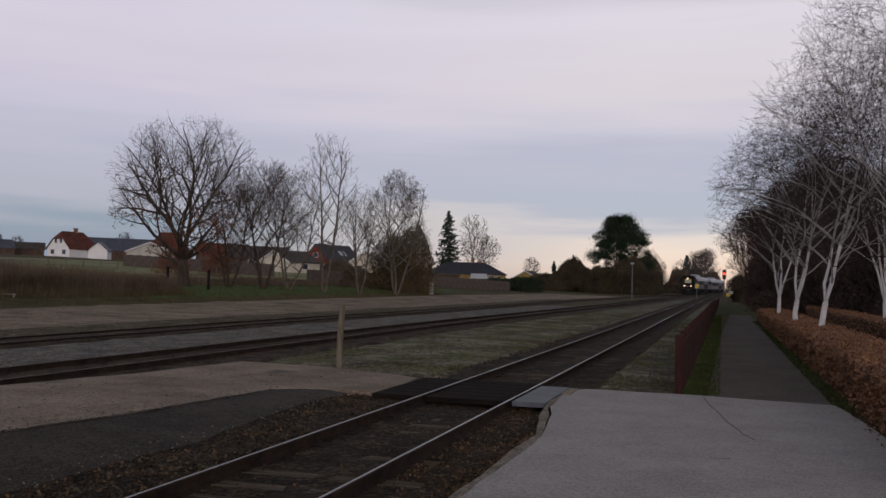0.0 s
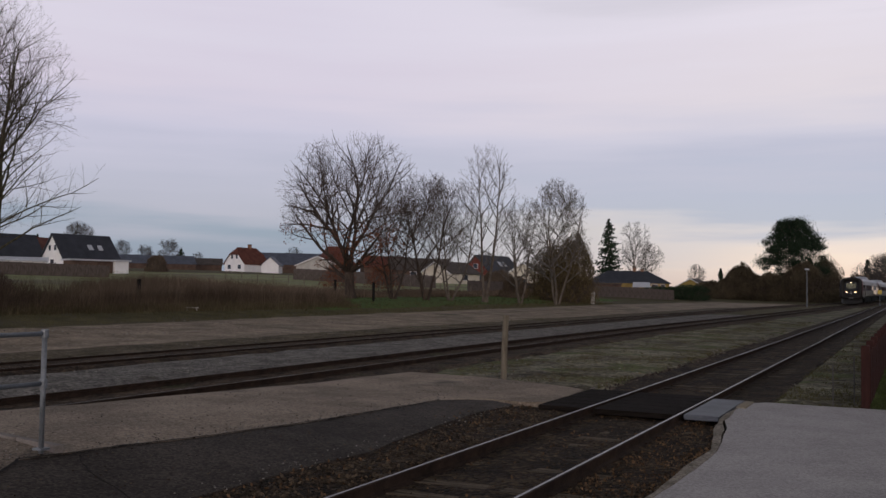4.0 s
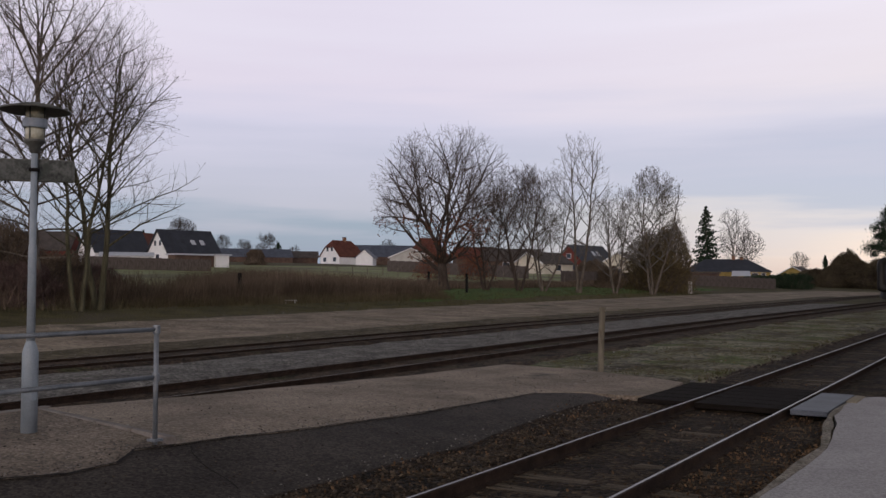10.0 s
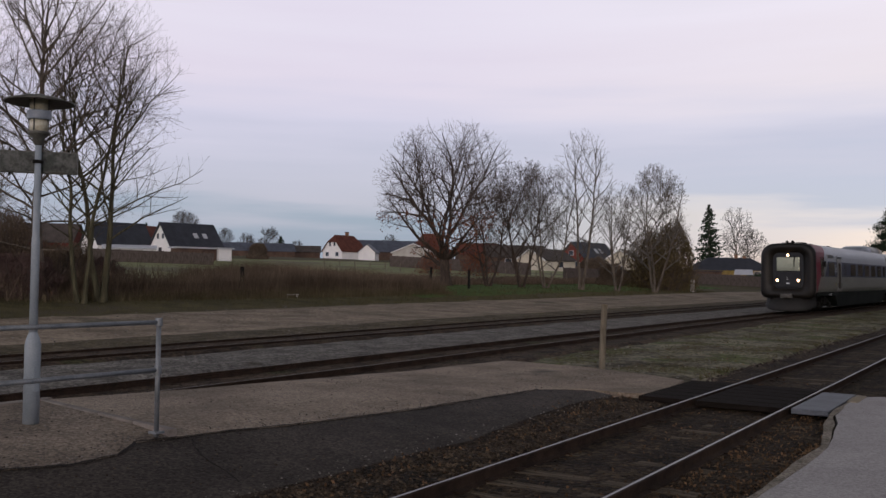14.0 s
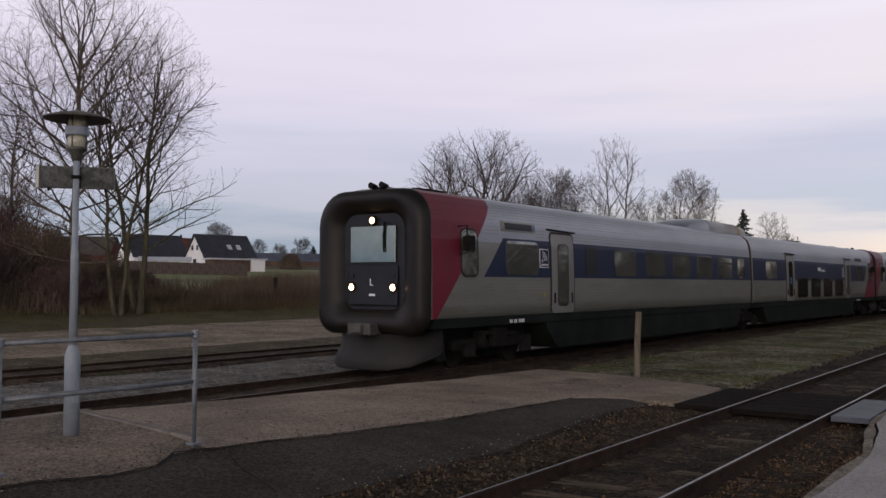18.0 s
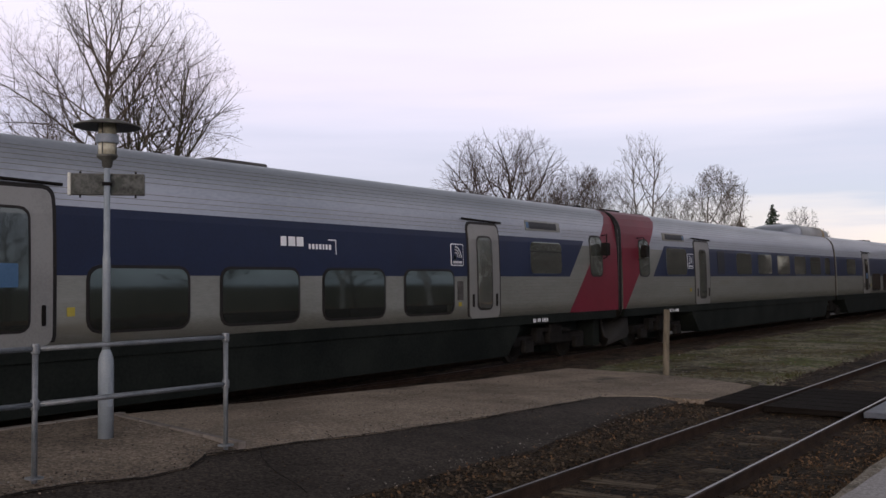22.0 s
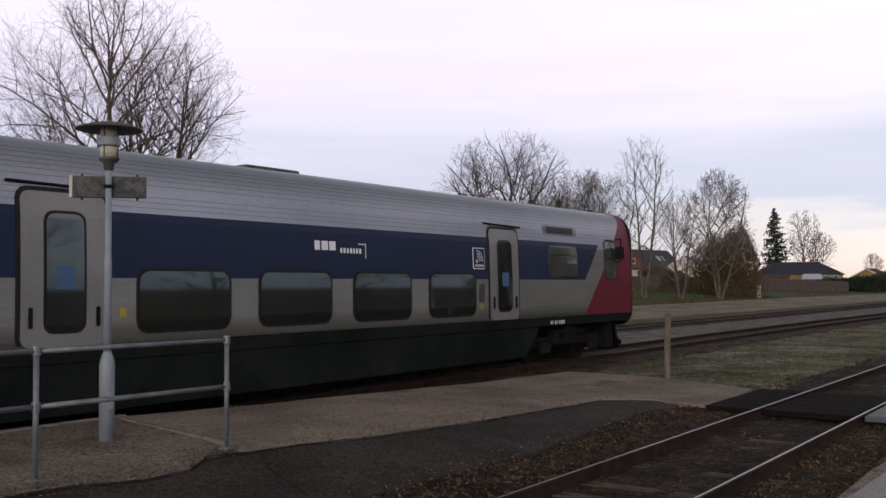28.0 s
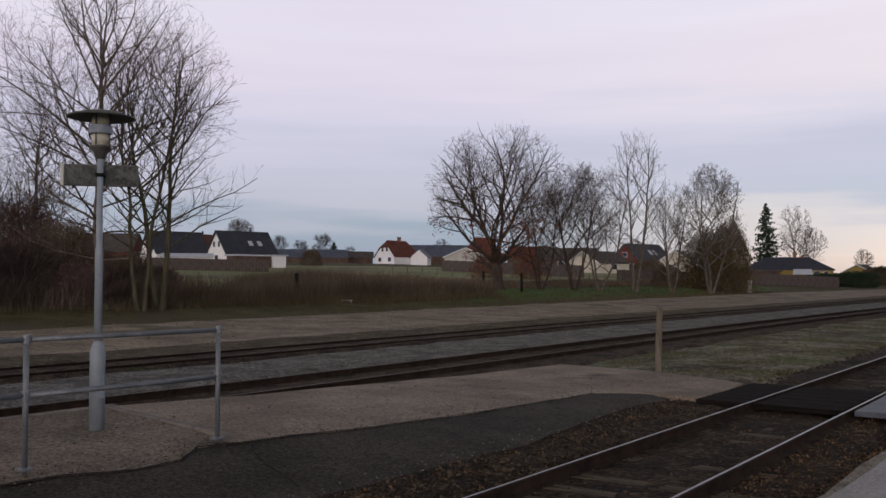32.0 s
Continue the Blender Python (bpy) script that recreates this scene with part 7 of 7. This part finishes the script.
def fences():
    # boundary fence before the bungalow, each board a part
    def run(name, label, a0, r0, a1, r1, h, n, z0=0.0):
        e = thing(name, (0, 0, 0), label, "fence", "garden fences")
        (xa, ya), (xb, yb) = polar(a0, r0), polar(a1, r1)
        yaw = math.degrees(math.atan2(yb - ya, xb - xa))
        ln = math.hypot(xb - xa, yb - ya) / n
        me = Soup().box(0, ln * 0.96, -0.025, 0.025, 0, h).mesh("fence_panel", "fence_wood")
        pm = Soup().box(-0.05, 0.05, -0.05, 0.05, 0, h + 0.1).mesh("fence_post", "fence_wood")
        for k in range(n):
            x, y = xa + (xb - xa) * k / n, ya + (yb - ya) * k / n
            for nm, m_ in (("panel", me), ("post", pm)):
                o = part(nm, m_, e)
                o.matrix_local = pose(x, y, terr(x, y) + z0, 0, 0, yaw)
    run("wooden_fence", "weathered brown garden fence of upright panels", -25.5, 128, -12.8, 152, 1.6, 34)
    run("wooden_fence", "dark garden fence along the meadow", -54.5, 114, -47.2, 118, 1.5, 12)
    run("wooden_fence", "dark red garden fence along the meadow", -36.4, 158, -27.5, 140, 1.9, 16)
    # thin posts across the meadow
    post = Soup().tube([(0, 0, 0), (0, 0, 1.25)], [0.07, 0.06], 6).mesh("fence_post", "wood_post")
    for k in range(17):
        x, y = polar(-40.5 + k * 0.95, 132 - 1.2 * k)
        o = solid("fence_post", post, "pale wooden post of the meadow fence", "post", "", "meadow fence posts")
        o.location = (x, y, terr(x, y) - 0.05)
    for az, r in ((-45.5, 54.5), (-31.4, 78), (-33.8, 80)):
        x, y = polar(az, r)
        o = solid("marker_post", Soup().box(-0.09, 0.09, -0.09, 0.09, 0, 1.7, 0.02).mesh("marker_post", "dark_metal"), "dark post in the scrub", "post", "", "dark posts")
        o.location = (x, y, terr(x, y) - 0.05)
    x, y = polar(-42.4, 55)
    o = solid("bench_plank", Soup().box(-0.38, 0.38, -0.07, 0.07, 0.16, 0.21, 0.01).box(-0.3, -0.22, -0.06, 0.06, 0, 0.16).box(0.22, 0.3, -0.06, 0.06, 0, 0.16).mesh("bench_plank", "grey_wall"), "low pale plank on two blocks before the scrub", "bench")
    o.matrix_world = pose(x, y, terr(x, y) - 0.02, 0, 0, 42)
    x, y = polar(-17.7, 110)
    o = solid("concrete_marker", Soup().box(-0.2, 0.2, -0.2, 0.2, 0, 1.45, 0.03).box(-0.24, 0.24, -0.24, 0.24, 0, 0.12, 0.02).mesh("concrete_marker", "grey_wall"), "pale concrete cabinet at the edge of the yard", "cabinet")
    o.location = (x, y, terr(x, y) - 0.03)
    x, y = polar(-14.75, 150)
    e = thing("canopy", (x, y, terr(x, y)), "white plastic canopy on brown posts", "canopy", yaw=16)
    e.scale = (0.6, 0.7, 0.8)
    part("cover", mesh("cover", [(-2.4, -1.2, 2.2), (2.4, -1.2, 2.2), (2.2, 1.2, 3.2), (-2.2, 1.2, 3.2), (-2.4, -1.2, 2.15), (2.4, -1.2, 2.15), (2.2, 1.2, 3.15), (-2.2, 1.2, 3.15)], [(0, 1, 2, 3), (7, 6, 5, 4), (0, 4, 5, 1), (1, 5, 6, 2), (2, 6, 7, 3), (3, 7, 4, 0)], "white_sheet"), e)
    for px, py, h in ((-2.2, -1.1, 2.2), (2.2, -1.1, 2.2), (2.1, 1.1, 3.1), (-2.1, 1.1, 3.1)):
        part("post", Soup().box(px - 0.06, px + 0.06, py - 0.06, py + 0.06, 0, h).mesh("post", "wood_post"), e)
    # red-brown board fence beside the path
    e = thing("board_fence", (0, 0, 0), "red-brown wooden board fence between track and path", "fence")
    rnd = random.Random(3)
    pm = Soup().box(-0.07, 0.07, -0.07, 0.07, -0.1, 1.12, 0.015).mesh("fence_post", "fence_red")
    bmh = [Soup().box(-0.014, 0.014, 0, 0.105, 0.12, hh, 0.004).mesh("board", "fence_red") for hh in (1.0, 1.015, 0.985)]
    y = 17.45
    far = Soup()
    k = 0
    while y < 112:
        x = -0.62 + 0.004 * (y - 17)
        if k % 16 == 0 and y < 75:
            o = part("post", pm, e)
            o.location = (x, y, terr(x, y))
        if y < 48:
            o = part("board", rnd.choice(bmh), e)
            o.matrix_local = pose(x + 0.07, y, terr(x, y) + rnd.uniform(-0.012, 0.012), 0, 0, rnd.uniform(-1, 1))
        else:
            far.box(x + 0.056, x + 0.084, y, y + 0.105, terr(x, y) + 0.12, terr(x, y) + 1.0)
        k += 1
        y += 0.125
    tagged(part("far_board", far.mesh("boards", "fence_red"), e), kind="stuff")
    for z in (0.35, 0.85):
        s = Soup()
        for j in range(12):
            y0 = 17.45 + j * 8
            x0, x1 = -0.62 + 0.004 * (y0 - 17), -0.62 + 0.004 * (y0 + 8 - 17)
            s.tube([(x0 + 0.03, y0, terr(x0, y0) + z), (x1 + 0.03, y0 + 8, terr(x1, y0 + 8) + z)], [0.035, 0.035], 4)
        part("fence_rail", s.mesh("fence_rail", "fence_red"), e)


# ---- platform things ----


def lamp_post():
    bx, by, bz = -9.34, 6.05, 0.25
    e = thing("platform_lamp", (bx, by, bz), "blue-grey lamp post with a wide flat hood and a dirty sign", "lamp post")
    e.scale = (1.02, 1.02, 1.02)
    part("pole_base", Soup().lathe([(0.084, 0), (0.084, 0.86), (0.07, 0.92), (0.045, 0.99), (0.042, 1.0)], 20).mesh("pole_base", "pole_paint", True), e, "thick lower tube of the pole")
    part("pole", Soup().lathe([(0.045, 0.95), (0.043, 2.0), (0.042, 2.02), (0.036, 2.05), (0.034, 3.08)], 16).mesh("pole", "pole_paint", True), e)
    part("hatch", Soup().box(0.06, 0.084, -0.035, 0.035, 0.35, 0.62, 0.008).mesh("hatch", "pole_paint"), e)
    lan = part("lantern", Soup().lathe([(0.035, 3.04), (0.055, 3.06), (0.06, 3.12), (0.10, 3.15), (0.115, 3.17), (0.115, 3.19)], 20).mesh("lantern_foot", "lamp_metal", True), e, "lantern with yellowed glass")
    part("lower_glass", Soup().lathe([(0.098, 3.19), (0.098, 3.32)], 20).mesh("lower_glass", "lamp_glass", True), lan)
    part("collar", Soup().lathe([(0.12, 3.32), (0.128, 3.33), (0.128, 3.41), (0.12, 3.42)], 24).mesh("collar", "lamp_ring"), lan)
    part("upper_glass", Soup().lathe([(0.095, 3.42), (0.10, 3.56)], 20).mesh("upper_glass", "lamp_glass", True), lan)
    for k in range(4):
        a = k * math.pi / 2 + 0.5
        part("lantern_bar", Soup().tube([(0.108 * math.cos(a), 0.108 * math.sin(a), 3.17), (0.108 * math.cos(a), 0.108 * math.sin(a), 3.57)], [0.008, 0.008], 5).mesh("lantern_bar", "lamp_metal"), lan)
    part("hood", Soup().lathe([(0.11, 3.545), (0.35, 3.50), (0.365, 3.505), (0.365, 3.52), (0.22, 3.565), (0.06, 3.60), (0.02, 3.605)], 32).mesh("hood", "lamp_metal", True), e, "wide flat metal hood")
    yaw = 49.0
    sg = part("name_sign", Soup().box(-0.395, 0.40, 0.045, 0.125, 2.74, 2.985, 0.008).mesh("name_sign", "lamp_metal"), e, "weathered green-grey sign box, its writing gone")
    part("sign_end", Soup().box(-0.43, -0.395, 0.04, 0.13, 2.735, 2.99, 0.006).mesh("sign_end", "sign_edge"), sg, "pale end cap of the sign")
    part("sign_face", Soup().box(-0.39, 0.385, 0.036, 0.046, 2.755, 2.97).mesh("sign_face", "sign_face"), sg)
    for sx in (-0.3, 0.3):
        part("bracket", Soup().tube([(sx, 0.08, 2.71), (sx, 0.08, 3.01)], [0.012, 0.012], 5).mesh("bracket", "dark_metal"), sg)
    part("clamp", Soup().box(-0.05, 0.05, -0.05, 0.06, 2.84, 2.88, 0.006).mesh("clamp", "dark_metal"), sg)
    sg.matrix_local = pose(0, 0, 0, 0, 0, yaw)


def railing():
    e = thing("pipe_railing", (0, 0, 0), "galvanised pipe railing along the island platform", "railing")
    ys = [6.44, 4.36, 2.28, 0.2, -1.88, -3.96]
    x0 = -7.72

    def px(y):
        return x0 - 0.053 * (6.44 - y)
    for y in ys:
        p = part("post", Soup().lathe([(0.026, -0.05), (0.026, 1.15)], 10).mesh("post", "galv", True), e, at=(px(y), y, 0.275))
        for z in (0.65, 1.15):
            part("clamp", Soup().lathe([(0.036, z - 0.045), (0.04, z - 0.03), (0.04, z + 0.03), (0.036, z + 0.045)], 10).mesh("clamp", "galv"), p)
        part("foot", Soup().box(-0.06, 0.06, -0.06, 0.06, -0.015, 0.008, 0.003).mesh("foot", "galv"), p)
    for z in (0.925, 1.425):
        for a, b in zip(ys, ys[1:]):
            part("pipe", Soup().tube([(px(a), a, z), (px(b), b, z)], [0.025, 0.025], 10).mesh("pipe", "galv", True), e)


def small_things():
    s = Soup().tube([(0, 0, -0.3), (0.02, 0, 0.75), (0.05, 0, 1.46)], [0.075, 0.072, 0.068], 10)
    o = solid("wooden_post", s.mesh("wooden_post", "wood_post"), "weathered leaning wooden post in the moss strip", "post")
    o.location = (-8.12, 19.1, terr(-8.12, 19.1))
    # thin iron posts near the fence end
    for x, y, h in ((-1.15, 17.6, 0.75), (-0.82, 17.9, 0.9)):
        o = solid("iron_stake", Soup().tube([(0, 0, -0.1), (0, 0, h)], [0.012, 0.012], 6).mesh("iron_stake", "iron"), "thin dark iron stake beside the fence", "stake", "", "iron stakes")
        o.location = (x, y, terr(x, y))
    # lamp on a mast far along the line
    x, y = -11.9, 129.5
    e = thing("street_lamp", (x, y, terr(x, y)), "slim grey lamp mast far along the line", "lamp post")
    part("mast", Soup().tube([(0, 0, 0), (0, 0, 5.0)], [0.07, 0.045], 8).mesh("mast", "galv"), e)
    part("lamp_head", Soup().box(-0.28, 0.28, -0.15, 0.15, 4.95, 5.12, 0.05).mesh("lamp_head", "white_sheet"), e)
    # signal with a red light
    x, y = 0.45, 150
    e = thing("railway_signal", (x, y, terr(x, y)), "railway signal showing red beside the running line", "signal")
    part("mast", Soup().tube([(0, 0, 0), (0, 0, 4.4)], [0.08, 0.07], 8).mesh("mast", "iron"), e)
    hd = part("signal_head", Soup().box(-0.28, 0.28, -0.06, 0.06, 3.2, 4.75, 0.05).mesh("signal_head", "front_black"), e)
    part("red_light", Soup().tube([(0, -0.06, 4.05), (0, -0.09, 4.05)], [0.14, 0.14], 12).mesh("red_light", "signal_red"), hd, "lit red light")
    x, y = 0.9, 120
    e = thing("track_sign", (x, y, terr(x, y)), "small yellow and white track sign on a post", "sign")
    part("post", Soup().tube([(0, 0, 0), (0, 0, 1.6)], [0.04, 0.04], 6).mesh("post", "iron"), e)
    part("board", Soup().box(-0.25, 0.25, -0.05, -0.02, 0.9, 1.35, 0.01).mesh("board", "signal_yellow"), e)
    part("board", Soup().box(0.0, 0.55, -0.05, -0.02, 1.2, 1.6, 0.01).mesh("board", "white_sheet"), e)
    # marker beside the loop
    x, y = -3.7, 150
    e = thing("track_marker", (x, y, terr(x, y)), "white and yellow marker post between the tracks", "post")
    part("post", Soup().tube([(0, 0, 0), (0, 0, 2.4)], [0.05, 0.05], 6).mesh("post", "galv"), e)
    part("board", Soup().box(-0.28, 0.28, -0.1, -0.06, 1.9, 2.5, 0.01).mesh("board", "signal_yellow"), e)


def litter():
    """Loose stones, fallen leaves and grass tufts."""
    rnd = random.Random(17)

    def stones(name, label, mat_, boxes, r0, r1, top=terr):
        s = Soup()
        for x0, x1, y0, y1, n, off in boxes:
            for k in range(n):
                x, y = rnd.uniform(x0, x1), y0 + (y1 - y0) * rnd.random() ** 1.5
                if top is bank_top and x < lerp(y, FOOT_Y, FOOT_X) + 0.12 * rnd.random():
                    continue
                r = rnd.uniform(r0, r1)
                z = top(x, y) + off + r * 0.25
                a = rnd.uniform(0, 3)
                c, q = math.cos(a) * r, math.sin(a) * r
                s.add([(x + c, y + q, z), (x - q * 0.8, y + c * 0.8, z + r * 0.2), (x - c, y - q, z), (x + q * 0.7, y - c * 0.7, z - r * 0.1), (x + c * 0.2, y, z + r * 0.7), (x, y, z - r * 0.6)],
                      [(0, 1, 4), (1, 2, 4), (2, 3, 4), (3, 0, 4), (1, 0, 5), (2, 1, 5), (3, 2, 5), (0, 3, 5)])
        tagged(new(name, s.mesh(name, mat_)), label, "stones", "", "stuff")

    stones("ballast_stones", "loose dark ballast stones along the running line", "stone", ((-5.75, -2.3, 4, 40, 15000, 0.0), (-14.4, -10.9, 4, 45, 5000, 0.0)), 0.02, 0.05)
    stones("bank_stones", "brown stones and clods on the earth bank", "bank_stone", ((-6.1, -5.0, 5, 14.9, 2600, 0.0),), 0.01, 0.036, bank_top)
    stones("edge_stones", "brown stones between rail and platform", "bank_stone", ((-3.15, -2.15, 5, 15, 1500, 0.03), (-4.7, -3.25, 5, 14.6, 700, 0.03)), 0.012, 0.04)
    stones("grey_stones", "loose grey stones between loop and siding", "pale_stone", ((-17.6, -14.2, 2, 50, 900, 0.01),), 0.02, 0.045)
    stones("pale_stones", "scattered pale pebbles", "pale_stone", ((-5.6, -2.2, 5, 30, 200, 0.0), (-10.3, -5.8, 18.5, 50, 900, 0.0), (-21, -32, 5, 90, 500, 0.03), (-5.75, -5.3, 5, 14, 40, 0.0)), 0.015, 0.05)
    # grit on the paving
    for name, label, m_, x0, x1, y0, y1, n in (("platform_grit", "fine grit on the island platform", "pale_stone", -10.6, -7.5, 3.0, 18.0, 1000), ("platform_grit", "fine dark grit on the platforms", "stone", -10.6, -7.5, 3.0, 18.0, 500),
                                               ("strip_grit", "grit along the edge of the asphalt strip", "pale_stone", -6.2, -5.85, 3.0, 14.5, 160), ("strip_grit", "fine grit on the asphalt strip", "bank_stone", -7.6, -5.9, 3.0, 14.5, 350)):
        g = Soup()
        for k in range(n):
            x, y = rnd.uniform(x0, x1), rnd.uniform(y0, y1)
            if name == "platform_grit" and rnd.random() < 0.5:
                x = lerp(y, EDGE_Y, EDGE_X) - 0.03 - 0.45 * rnd.random() ** 2
            r = rnd.uniform(0.006, 0.017)
            z = (ramp_top(x, y) if x < -7.3 else strip_top(x, y) if x < -5 else 0.0) + 0.006
            a = rnd.uniform(0, 3)
            c, q = math.cos(a) * r, math.sin(a) * r
            g.add([(x + c, y + q, z), (x - q, y + c, z), (x - c, y - q, z), (x + q, y - c, z), (x, y, z + r * 0.9)], [(0, 1, 4), (1, 2, 4), (2, 3, 4), (3, 0, 4)])
        tagged(new(name, g.mesh(name, m_)), label, "grit", "", "stuff")
    s = Soup()
    for x0, x1, y0, y1, n in ((-3.1, -2.15, 6, 15, 1500), (-5.9, -4.8, 6, 14.6, 420), (-4.6, -3.3, 6, 20, 420), (-6.8, -5.4, 12.5, 15, 90), (2.0, 2.6, 9, 18, 400), (-7.9, -7.4, 2, 9, 60), (-10.2, -5.8, 18.5, 30, 260)):
        for k in range(n):
            x, y = rnd.uniform(x0, x1), rnd.uniform(y0, y1)
            leaf(s, Vector((x, y, terr(x, y) + rnd.uniform(0.03, 0.08) + (0.06 if x > 1.9 else 0))), rnd.uniform(0.012, 0.030), rnd)
    tagged(new("fallen_leaves", s.mesh("fallen_leaves", "leaf_litter")), "brown fallen leaves along the track edge", "leaves", "", "stuff")

    def blades(name, label, mat_, boxes):
        s = Soup()
        for x0, x1, y0, y1, n, h0, h1, thr in boxes:
            for k in range(n):
                x, y = rnd.uniform(x0, x1), y0 + (y1 - y0) * rnd.random() ** 1.4
                if noise.noise((x * 0.9, y * 0.9, 8.8)) < thr:
                    continue
                h = rnd.uniform(h0, h1)
                a = rnd.uniform(0, 6.28)
                w = rnd.uniform(0.004, 0.010) * (1 + y / 40)
                z = terr(x, y) - 0.01 + (0.02 if x > -5 else 0)
                tx, ty = math.cos(a) * h * 0.6, math.sin(a) * h * 0.6
                s.add([(x - w, y, z), (x + w, y, z), (x + tx, y + ty, z + h)], [(0, 1, 2)])
        tagged(new(name, s.mesh(name, mat_)), label, "grass", "", "stuff")

    blades("grass_tufts", "short winter grass tufts between the tracks", "blade", ((-10.3, -5.8, 18.6, 70, 34000, 0.025, 0.085, 0.02), (-22.5, -20.0, 5, 60, 7000, 0.03, 0.12, -0.1), (-2.2, -0.65, 17.4, 60, 5000, 0.02, 0.07, -0.1), (-17.5, -14.2, 8, 60, 1500, 0.02, 0.08, 0.2), (-40, -32, 0, 110, 14000, 0.05, 0.22, -0.3)))
    blades("green_grass", "fresh green grass along the fence and under the trees", "blade_green", ((-0.55, 0.1, 17.4, 70, 9000, 0.03, 0.10, -0.6), (1.95, 2.45, 16.5, 60, 4000, 0.03, 0.10, -0.6), (-46, -36, 52, 120, 12000, 0.05, 0.2, -0.3)))


trees_left()
trees_far()
brush_belt()
right_side()
houses()
fences()
lamp_post()
railing()
small_things()
litter()
motions()
